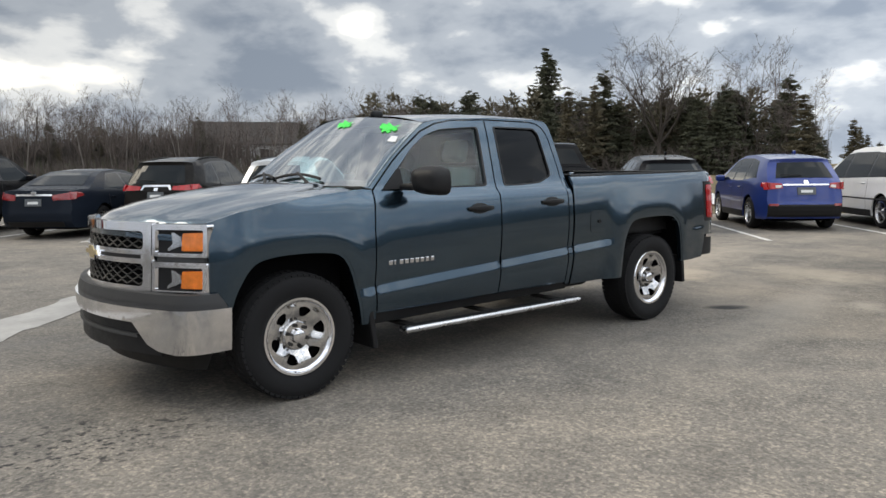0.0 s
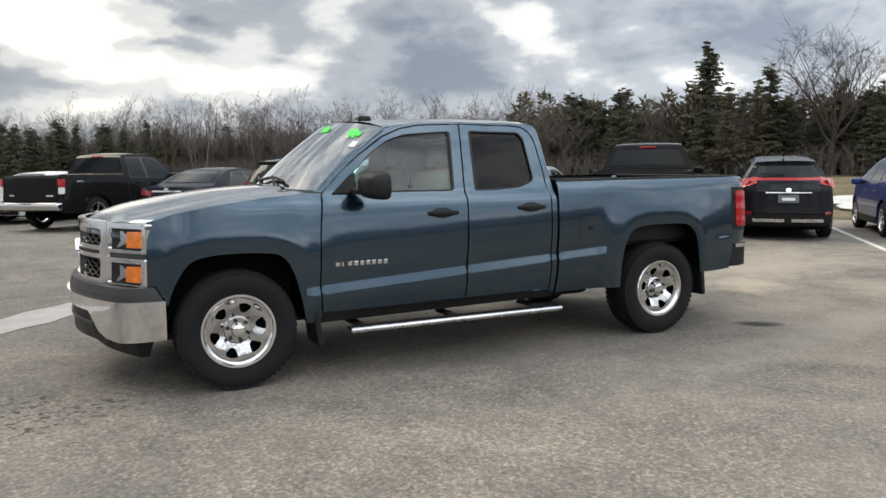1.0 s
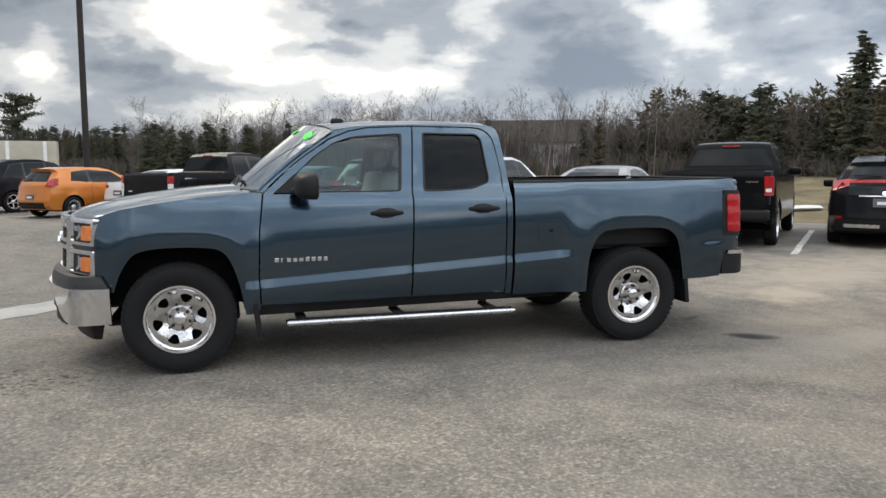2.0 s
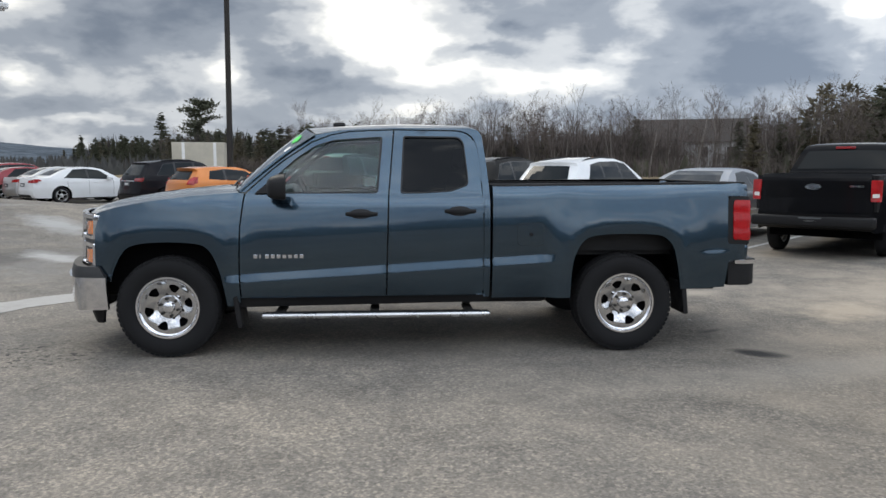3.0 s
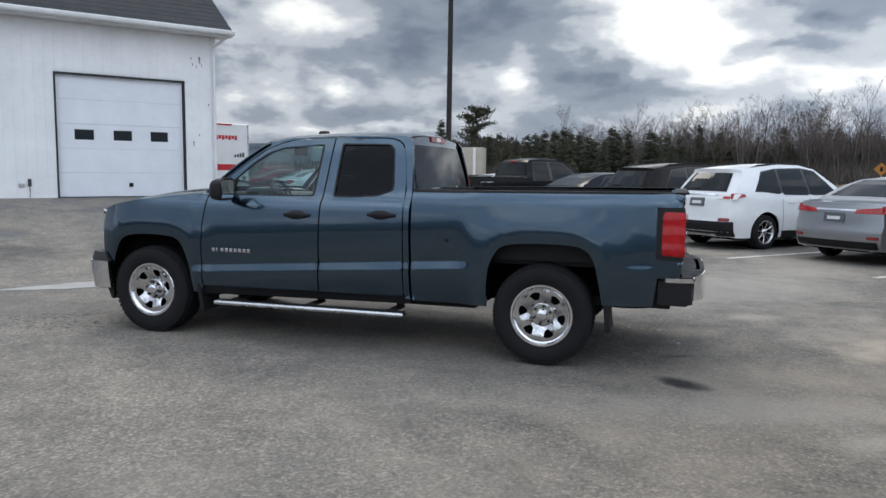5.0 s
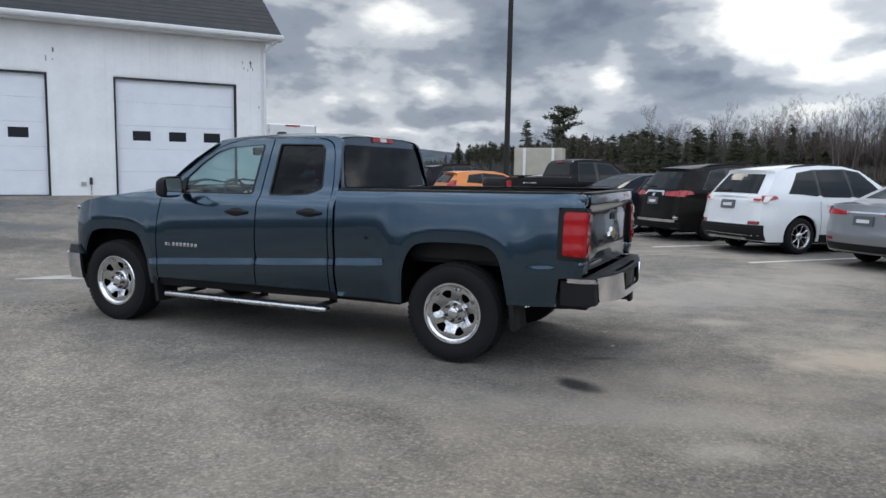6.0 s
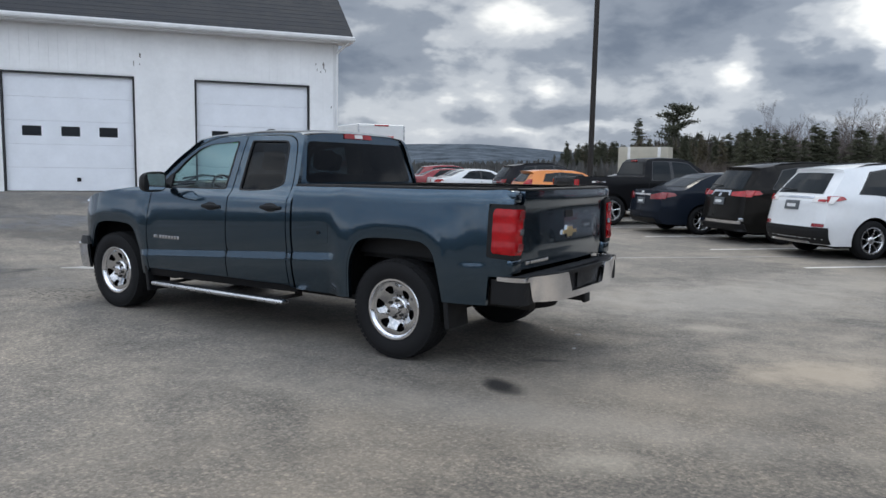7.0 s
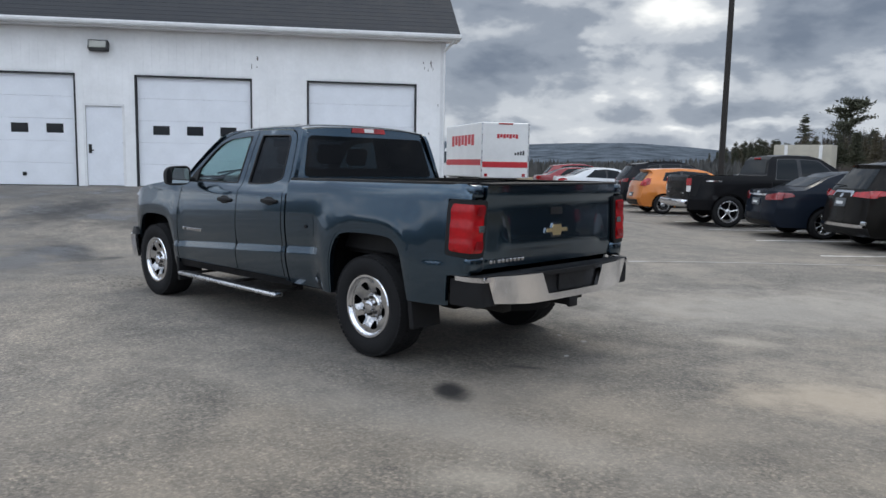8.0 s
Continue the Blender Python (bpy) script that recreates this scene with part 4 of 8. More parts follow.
    if spec.get("antenna"):
        x = spec["antenna"]
        z = S.H + S.crown
        part("antenna", box(x - 0.07, x + 0.07, -0.018, 0.018, z - 0.03, z + 0.055, 0.015), paint, c)
    for y in spec.get("exhaust", ()):
        part("exhaust", tube((0.03, y, 0.27), (0.25, y, 0.27), 0.032), STEEL, c)
    return c, S


def suv(L=4.66, W=1.80, H=1.66, belt=1.02, lean=0.08, wheel=0.345, tail=0.34):
    """An upright hatch: the outline runs from the rear bumper's foot over the roof to the front."""
    o = [(0.10, 0.26), (0.02, 0.36), (0.0, 0.52), (0.03, 0.62), (0.06, 0.80), (0.09, belt - 0.04), (0.16, belt + 0.08), (tail + lean + 0.06, H - 0.19), (tail + lean + 0.05, H - 0.115), (0.90 + lean, H - 0.05), (1.6, H), (2.2, H - 0.01), (2.60, H - 0.09), (3.35, belt + 0.06), (3.50, belt), (L - 0.65, belt - 0.08), (L - 0.25, belt - 0.20), (L - 0.08, 0.66), (L, 0.48), (L - 0.06, 0.26)]
    return dict(L=L, W=W, H=H, belt=belt, wheel=wheel, xr=0.92, xf=L - 0.93, outline=o, rear_window=(6.05, 6.98, 0.80, 0.74), windscreen=(12.2, 13.2, 0.88, 0.92),
                windows=[[(0.66, belt + 0.13), (1.34, belt + 0.06), (1.38, H - 0.105), (0.98, H - 0.165)], [(1.42, belt + 0.05), (2.18, belt + 0.04), (2.16, H - 0.085), (1.46, H - 0.10)], [(2.26, belt + 0.04), (3.10, belt + 0.04), (2.55, H - 0.14), (2.24, H - 0.09)]],
                handles=(1.62, 2.45), gaps=(1.38, 2.22, 3.20), mirror=3.0, plate=(0, 0.80, 0.34, 0.15), rear=[], cladding=1, wiper=1)


def sedan(L=4.85, W=1.83, H=1.45, belt=0.95, wheel=0.335, deck=1.02):
    o = [(0.10, 0.25), (0.02, 0.36), (0.0, 0.54), (0.03, 0.66), (0.05, 0.86), (0.10, deck), (0.62, deck + 0.03), (1.15, H - 0.15), (1.50, H - 0.045), (2.05, H), (2.50, H - 0.02), (2.80, H - 0.09), (3.45, belt + 0.04), (3.58, belt - 0.02), (L - 0.60, belt - 0.12), (L - 0.22, 0.70), (L - 0.05, 0.58), (L, 0.45), (L - 0.06, 0.24)]
    return dict(L=L, W=W, H=H, belt=belt, wheel=wheel, xr=1.05, xf=L - 0.95, outline=o, rear_window=(6.25, 7.75, 0.80, 0.76), windscreen=(11.15, 12.1, 0.88, 0.90),
                windows=[[(1.20, belt + 0.10), (2.10, belt + 0.05), (2.08, H - 0.075), (1.62, H - 0.11)], [(2.18, belt + 0.05), (3.12, belt + 0.03), (2.62, H - 0.14), (2.17, H - 0.08)]],
                handles=(1.45, 2.40), gaps=(1.30, 2.14, 3.15), mirror=2.95, plate=(0, 0.76, 0.34, 0.15), rear=[], tumble=0.2)


def car_paint(name, col, metal=0.3, rough=0.35):
    return material(name, col, rough if sum(col) > 0.1 else 0.2, metal if sum(col) > 0.1 else 0.0, 0.9 if sum(col) > 0.1 else 0.16, 0.05, 2, spec=0.3 if sum(col) > 0.1 else 0.05)


def quad(y0, y1, z0, z1, dz=0.0):
    return [(y0, z0), (y1, z0 + dz), (y1, z1 + dz), (y0, z1)]


def spot(u, v):
    return lot(u, v)


# blue compact crossover
sp = suv(4.36, 1.77, 1.61, 1.00)
sp.update(rear=[("tail_light", [(0.46, 0.90), (0.80, 0.86), (0.82, 1.02), (0.48, 1.00)], RED_LENS, 0.016, True), ("reversing_light", [(0.48, 0.915), (0.60, 0.90), (0.60, 0.96), (0.49, 0.965)], WHITE_LENS, 0.022, True),
                ("chrome_strip", quad(-0.46, 0.46, 0.955, 0.985), CHROME, 0.016, False), ("rear_bumper", quad(-0.74, 0.74, 0.30, 0.56), BLACK_PLASTIC, 0.012, False), ("reflector", quad(0.55, 0.72, 0.53, 0.58), RED_DARK, 0.02, True), ("badge", quad(-0.045, 0.045, 0.99, 1.06), CHROME, 0.018, False)],
          sides=[("tail_light", [(0.04, 0.88), (0.34, 0.93), (0.30, 1.02), (0.06, 1.02)], RED_LENS, 0.008)], plate=(0, 0.84, 0.36, 0.15), antenna=0.75, spokes=7)
parked_car("crossover", spot(8.02, 11.25), 45, "bright blue compact crossover parked in its stall", "car", sp, car_paint("blue_paint", (0.016, 0.040, 0.21)))

# black crossover with a split rear window and high lamps
sp = suv(4.40, 1.80, 1.61, 1.00, lean=0.15)
sp.update(rear=[("tail_light", [(0.55, 1.09), (0.82, 1.00), (0.82, 1.17), (0.56, 1.215)], RED_LENS, 0.02, True), ("light_bar", quad(-0.58, 0.58, 1.145, 1.205), RED_LENS, 0.02, False), ("lower_window", quad(-0.56, 0.56, 0.93, 1.14), CAR_GLASS, 0.014, False),
                ("chrome_strip", quad(-0.40, 0.40, 0.905, 0.925), CHROME, 0.018, False), ("rear_bumper", quad(-0.76, 0.76, 0.30, 0.50), BLACK_PLASTIC, 0.012, False), ("skid_plate", quad(-0.62, -0.06, 0.36, 0.42), STEEL, 0.02, True), ("reflector", quad(0.64, 0.75, 0.50, 0.56), RED_DARK, 0.02, True), ("badge", quad(-0.045, 0.045, 0.93, 1.00), CHROME, 0.02, False)],
          sides=[("tail_light", [(0.10, 1.02), (0.36, 1.10), (0.34, 1.16), (0.12, 1.17)], RED_LENS, 0.008)], plate=(0, 0.80, 0.36, 0.15), antenna=1.0, spokes=5, rear_window=(6.3, 7.05, 0.84, 0.80), shape=dict(tumble=0.40, bow_r=0.16))
parked_car("crossover", spot(5.28, 10.85), 45, "black crossover with a red light bar under its spoiler", "car", sp, car_paint("black_paint", (0.008, 0.008, 0.010)))

# silver sedan
sp = sedan(4.87, 1.84, 1.45)
sp.update(rear=[("tail_light", [(0.34, 0.86), (0.86, 0.86), (0.86, 0.98), (0.36, 0.92)], RED_LENS, 0.014, True), ("chrome_strip", quad(-0.36, 0.36, 0.895, 0.925), CHROME, 0.016, False), ("rear_bumper", quad(-0.72, 0.72, 0.28, 0.40), BLACK_PLASTIC, 0.012, False), ("reflector", quad(0.58, 0.74, 0.44, 0.49), RED_DARK, 0.014, True), ("spoiler", quad(-0.66, 0.66, 1.005, 1.035), CHROME, 0.01, False)],
          sides=[("tail_light", [(0.03, 0.87), (0.32, 0.92), (0.26, 0.98), (0.05, 0.99)], RED_LENS, 0.008)], plate=(0, 0.78, 0.36, 0.15), exhaust=(-0.6, 0.6), spokes=9)
parked_car("sedan", spot(-0.12, 10.35), 45, "silver sedan with slim red tail lamps", "car", sp, car_paint("silver_paint", (0.30, 0.31, 0.33), 0.75))

# white sport utility
sp = suv(4.65, 1.80, 1.68, 1.03)
sp.update(rear=[("tail_light", [(0.46, 1.00), (0.82, 0.98), (0.84, 1.10), (0.48, 1.08)], WHITE_LENS, 0.016, True), ("brake_lens", [(0.58, 1.01), (0.72, 1.00), (0.72, 1.05), (0.59, 1.05)], RED_LENS, 0.024, True), ("rear_bumper", quad(-0.82, 0.82, 0.27, 0.56), BLACK_PLASTIC, 0.014, False), ("chrome_strip", quad(-0.48, 0.48, 1.06, 1.09), CHROME, 0.016, False), ("reflector", quad(0.56, 0.76, 0.57, 0.63), RED_DARK, 0.016, True), ("skid_plate", quad(-0.5, 0.5, 0.27, 0.31), CHROME, 0.025, False)],
          sides=[("tail_light", [(0.07, 0.99), (0.40, 1.05), (0.36, 1.10), (0.09, 1.11)], RED_LENS, 0.008)], plate=(0, 0.93, 0.36, 0.16), spokes=8, rail=(0.75, 2.3))
parked_car("sport_utility", spot(-2.98, 10.15), 45, "white sport utility with dark glass and black bumper", "car", sp, car_paint("white_paint", (0.78, 0.79, 0.80), 0.0))

# black sport utility with chrome trim
sp = suv(4.69, 1.81, 1.70, 1.03)
sp.update(rear=[("tail_light", [(0.36, 1.00), (0.84, 0.98), (0.84, 1.12), (0.36, 1.08)], RED_LENS, 0.016, True), ("chrome_strip", [(-0.34, 1.00), (-0.30, 1.00), (-0.26, 1.07), (0.26, 1.07), (0.30, 1.00), (0.34, 1.00), (0.30, 1.11), (-0.30, 1.11)], CHROME, 0.018, False), ("skid_plate", quad(-0.74, 0.74, 0.42, 0.48), CHROME, 0.022, False), ("rear_bumper", quad(-0.80, 0.80, 0.26, 0.42), BLACK_PLASTIC, 0.014, False), ("fog_light", quad(0.71, 0.79, 0.48, 0.55), CLEAR_LENS, 0.02, True), ("badge", quad(-0.045, 0.045, 0.98, 1.05), CHROME, 0.018, False)],
          sides=[("tail_light", [(0.07, 0.99), (0.42, 1.04), (0.36, 1.11), (0.09, 1.12)], RED_LENS, 0.008)], plate=(0, 0.88, 0.36, 0.16), spokes=5, rail=(0.75, 2.3))
parked_car("sport_utility", spot(-5.60, 10.35), 45, "black sport utility with chrome bumper trim", "car", sp, car_paint("dark_bronze_black_paint", (0.012, 0.011, 0.010)))

# dark sedan
sp = sedan(4.86, 1.83, 1.46)
sp.update(rear=[("tail_light", [(0.42, 0.82), (0.84, 0.84), (0.84, 1.00), (0.40, 0.93)], RED_DARK, 0.014, True), ("chrome_strip", quad(-0.40, 0.40, 0.915, 0.955), CHROME, 0.018, False), ("rear_bumper", quad(-0.62, 0.62, 0.27, 0.38), BLACK_PLASTIC, 0.012, False), ("badge", quad(-0.06, 0.06, 0.965, 1.01), CHROME, 0.014, False)],
          sides=[("tail_light", [(0.03, 0.84), (0.40, 0.92), (0.34, 0.98), (0.05, 1.00)], RED_DARK, 0.008)], plate=(0, 0.78, 0.36, 0.15), spokes=9)
parked_car("sedan", spot(-7.95, 9.75), 45, "dark blue-black sedan with a chrome boot strip", "car", sp, car_paint("midnight_paint", (0.010, 0.014, 0.022)))

# small orange hatchback
sp = suv(4.00, 1.72, 1.48, 0.98, lean=0.1, wheel=0.31)
sp.update(outline=[(0.10, 0.25), (0.02, 0.36), (0.0, 0.50), (0.03, 0.62), (0.06, 0.78), (0.08, 0.94), (0.14, 1.04), (0.42, 1.33), (0.36, 1.42), (0.75, 1.46), (1.4, 1.48), (1.95, 1.46), (2.25, 1.40), (2.95, 1.02), (3.10, 0.96), (3.5, 0.86), (3.82, 0.74), (3.94, 0.62), (4.0, 0.45), (3.94, 0.24)], xr=0.72, xf=3.20, mirror=2.6,
          windows=[[(0.72, 1.10), (1.28, 1.04), (1.32, 1.38), (0.85, 1.33)], [(1.38, 1.04), (2.66, 1.02), (2.2, 1.33), (1.42, 1.39)]], gaps=(1.35, 2.75), handles=(1.55,),
          rear=[("tail_light", [(0.56, 0.92), (0.78, 0.90), (0.74, 1.16), (0.58, 1.12)], RED_LENS, 0.016, True), ("rear_bumper", quad(-0.55, 0.55, 0.28, 0.46), BLACK_PLASTIC, 0.012, False)], sides=[("tail_light", [(0.07, 0.90), (0.28, 0.96), (0.34, 1.16), (0.18, 1.16)], RED_LENS, 0.008)], plate=(0, 0.62, 0.34, 0.14), spokes=10)
parked_car("hatchback", spot(-16.2, 9.1), 48, "small orange hatchback parked in the row", "car", sp, car_paint("orange_paint", (0.62, 0.20, 0.035), 0.4))

# white car behind the black pickup
sp = sedan(4.60, 1.78, 1.40)
sp.update(rear=[("tail_light", [(0.46, 0.86), (0.82, 0.84), (0.82, 1.00), (0.46, 0.94)], RED_LENS, 0.014, True), ("rear_bumper", quad(-0.80, 0.80, 0.26, 0.50), BLACK_PLASTIC, 0.012, False)], plate=(0, 0.72, 0.36, 0.15), exhaust=(-0.5,))
parked_car("sedan", spot(-14.3, 10.6), 45, "white sedan half hidden beside the black pickup", "car", sp, car_paint("white_paint_two", (0.74, 0.75, 0.76), 0.0))

# dark utility, white sedan, white hatch and two red cars further along
sp = suv(4.8, 1.90, 1.72, 1.05)
sp.update(rear=[("tail_light", [(0.48, 0.96), (0.86, 0.94), (0.86, 1.08), (0.48, 1.06)], RED_DARK, 0.016, True), ("rear_bumper", quad(-0.8, 0.8, 0.28, 0.46), BLACK_PLASTIC, 0.012, False), ("chrome_strip", quad(-0.5, 0.5, 0.95, 0.98), CHROME, 0.014, False)], plate=(0, 0.86, 0.36, 0.15), rail=(0.75, 2.4))
parked_car("sport_utility", spot(-20.4, 9.6), 45, "black sport utility in the far part of the row", "car", sp, car_paint("black_paint_two", (0.012, 0.012, 0.015)))
sp = sedan(4.64, 1.78, 1.46)
sp.update(rear=[("tail_light", [(0.46, 0.84), (0.84, 0.84), (0.84, 1.00), (0.46, 0.93)], RED_LENS, 0.014, True), ("rear_bumper", quad(-0.6, 0.6, 0.27, 0.38), BLACK_PLASTIC, 0.012, False)], sides=[("tail_light", [(0.03, 0.86), (0.34, 0.92), (0.28, 0.98), (0.05, 1.0)], RED_LENS, 0.008)], plate=(0, 0.76, 0.36, 0.15))
parked_car("sedan", spot(-25.9, 8.1), 45, "white sedan in the far part of the row", "car", sp, car_paint("white_paint_three", (0.76, 0.77, 0.78), 0.0))
sp = sedan(4.4, 1.76, 1.47)
sp.update(rear=[("tail_light", [(0.50, 0.82), (0.82, 0.84), (0.82, 0.98), (0.50, 0.92)], RED_LENS, 0.014, True)], plate=(0, 0.7, 0.36, 0.15))
parked_car("sedan", spot(-28.5, 8.4), 45, "pale grey sedan beside the white one", "car", sp, car_paint("pale_grey_paint", (0.45, 0.46, 0.47), 0.5))
for u in (-30.4, -33.2):
    sp = sedan(4.6, 1.80, 1.46) if u > -32 else suv(4.5, 1.80, 1.65, 1.02)
    sp.update(rear=[("tail_light", [(0.46, 0.86), (0.84, 0.84), (0.84, 1.00), (0.46, 0.96)], RED_LENS, 0.014, True)], plate=(0, 0.76, 0.36, 0.15))
    parked_car("sedan" if u > -32 else "sport_utility", spot(u - 0.6, 7.75 if u > -32 else 8.6), 45, "dark red sedan at the row's far end" if u > -32 else "dark red utility at the row's far end", "car", sp, car_paint("red_paint", (0.22, 0.012, 0.018)))


# ---- the other pickups, the minivan and the tool truck ----
def pickup_spec(L=5.8, H=1.93, rail=1.38, cab=0.0, W=1.94):
    o = [(0.14, 0.48), (0.03, 0.54), (0.0, 0.72), (0.10, 0.735), (0.11, 1.0), (0.11, rail - 0.06), (0.16, rail), (1.86 + cab, rail + 0.01), (1.89 + cab, rail + 0.03), (2.00 + cab, H - 0.13), (2.10 + cab, H - 0.04), (2.5 + cab, H), (3.3, H - 0.01), (3.55, H - 0.07), (4.28, rail - 0.02), (4.42, rail - 0.10), (5.1, rail - 0.18), (L - 0.2, rail - 0.30), (L - 0.05, 0.92), (L, 0.6), (L - 0.1, 0.45)]
    return dict(L=L, W=W, H=H, belt=rail - 0.10, wheel=0.40, xr=1.27 - cab * 0.5, xf=L - 0.95, sill=0.44, outline=o, skin=((0, 6.03), (7.0, len(o) - 1)), rear_window=(8.12, 8.95, 0.88, 0.84), windscreen=(13.05, 13.95, 0.90, 0.94),
                windows=[[(2.12 + cab, rail - 0.06), (2.92, rail - 0.07), (2.92, H - 0.10), (2.22 + cab, H - 0.11)], [(3.02, rail - 0.07), (4.02, rail - 0.07), (3.48, H - 0.14), (3.02, H - 0.10)]],
                handles=(2.40 + cab, 3.2), gaps=(2.02 + cab, 2.97, 4.15), mirror=3.95, plate=(0, 0.60, 0.34, 0.15), rear=[], shape=dict(bow_r=0.05, bow_f=0.2, tumble=0.29), spokes=5, under=(0.30, 0.48, 0.66))


def parked_pickup(u, v, label, rear, sides, paint, bumper, H=1.93, rail=1.36, cab=0.0):
    sp = pickup_spec(H=H, rail=rail, cab=cab)
    sp.update(rear=[("tailgate", quad(-0.80, 0.80, 0.76, rail - 0.05), paint, 0.006, False)] + rear, sides=sides)
    c, S = parked_car("pickup_truck", spot(u, v), 45, label, "pickup truck", sp, paint)
    bm = bmesh.new()
    box_into(bm, 0.22, 1.86 + cab, -0.82, 0.82, 0.74, 0.78)
    for sgn in (-1, 1):
        box_into(bm, 0.16, 1.86 + cab, sgn * 0.80, sgn * 0.90, 0.78, rail - 0.02)
    box_into(bm, 0.14, 0.22, -0.84, 0.84, 0.78, rail - 0.02)
    box_into(bm, 1.80 + cab, 1.87 + cab, -0.88, 0.88, 0.78, rail + 0.02)
    part("bed_liner", bm, BLACK_PLASTIC, c)
    part("rear_bumper", box(-0.06, 0.12, -0.92, 0.92, 0.52, 0.70, 0.04, seg=3), bumper, c, "", True)
    part("brake_light", box(1.985 + cab, 2.03 + cab, -0.16, 0.16, H - 0.10, H - 0.06, 0.005), RED_LENS, c)
    return c


parked_pickup(2.66, 9.40, "black pickup with an oval tailgate badge and red lamps", [("tail_light", quad(0.82, 0.96, 0.94, 1.27), RED_LENS, 0.02, True), ("reversing_light", quad(0.84, 0.93, 1.00, 1.06), WHITE_LENS, 0.026, True), ("badge", [(0.12 * math.cos(2 * math.pi * i / 16), 1.16 + 0.05 * math.sin(2 * math.pi * i / 16)) for i in range(16)], CHROME, 0.016, False), ("badge_bar", quad(-0.72, -0.52, 1.16, 1.185), CHROME, 0.012, False)],
              [("tail_light", quad(0.10, 0.20, 0.94, 1.27), RED_LENS, 0.01)], car_paint("black_truck_paint", (0.007, 0.007, 0.008)), BLACK_PLASTIC, 1.90, 1.36)
parked_pickup(-11.05, 8.75, "black double-cab pickup with chrome rear bumper", [("tail_light", quad(0.82, 0.97, 1.06, 1.24), RED_LENS, 0.02, True), ("reversing_light", quad(0.83, 0.96, 0.90, 1.05), WHITE_LENS, 0.02, True), ("badge_bar", quad(-0.70, -0.50, 0.84, 0.87), CHROME, 0.012, False), ("badge_bar", quad(0.45, 0.6, 0.84, 0.87), CHROME, 0.012, False)],
              [("tail_light", quad(0.10, 0.36, 1.06, 1.24), RED_LENS, 0.01), ("reversing_light", quad(0.10, 0.22, 0.90, 1.05), WHITE_LENS, 0.01), ("badge_bar", quad(0.55, 0.95, 1.16, 1.20), CHROME, 0.008)], car_paint("black_truck_paint_two", (0.009, 0.009, 0.010)), CHROME, 1.86, 1.31, 0.22)

sp = suv(5.10, 1.99, 1.75, 1.05)
sp.update(windows=[[(0.45, 1.12), (1.55, 1.08), (1.55, 1.60), (0.55, 1.58)], [(1.65, 1.08), (2.75, 1.06), (2.72, 1.62), (1.65, 1.62)], [(2.85, 1.06), (3.75, 1.05), (3.10, 1.58), (2.83, 1.61)]], gaps=(1.60, 2.80, 3.85), handles=(1.8, 2.95), mirror=3.65,
          outline=[(0.10, 0.26), (0.02, 0.36), (0.0, 0.52), (0.03, 0.62), (0.06, 0.80), (0.08, 1.0), (0.12, 1.13), (0.25, 1.61), (0.32, 1.68), (0.75, 1.735), (1.5, 1.76), (2.5, 1.75), (2.95, 1.69), (3.95, 1.11), (4.10, 1.05), (4.55, 0.97), (4.9, 0.85), (5.02, 0.66), (5.1, 0.48), (5.04, 0.26)],
          rear=[("tail_light", quad(0.70, 0.90, 0.90, 1.16), RED_LENS, 0.016, True), ("rear_bumper", quad(-0.8, 0.8, 0.28, 0.40), BLACK_PLASTIC, 0.012, False)], sides=[("side_moulding", quad(0.5, 4.0, 0.60, 0.63), GREY_PLASTIC, 0.010)], mirror_paint=BLACK_PLASTIC)
parked_car("minivan", spot(10.75, 10.9), 45, "white minivan with dark side windows", "van", sp, car_paint("white_van_paint", (0.77, 0.78, 0.79), 0.0))


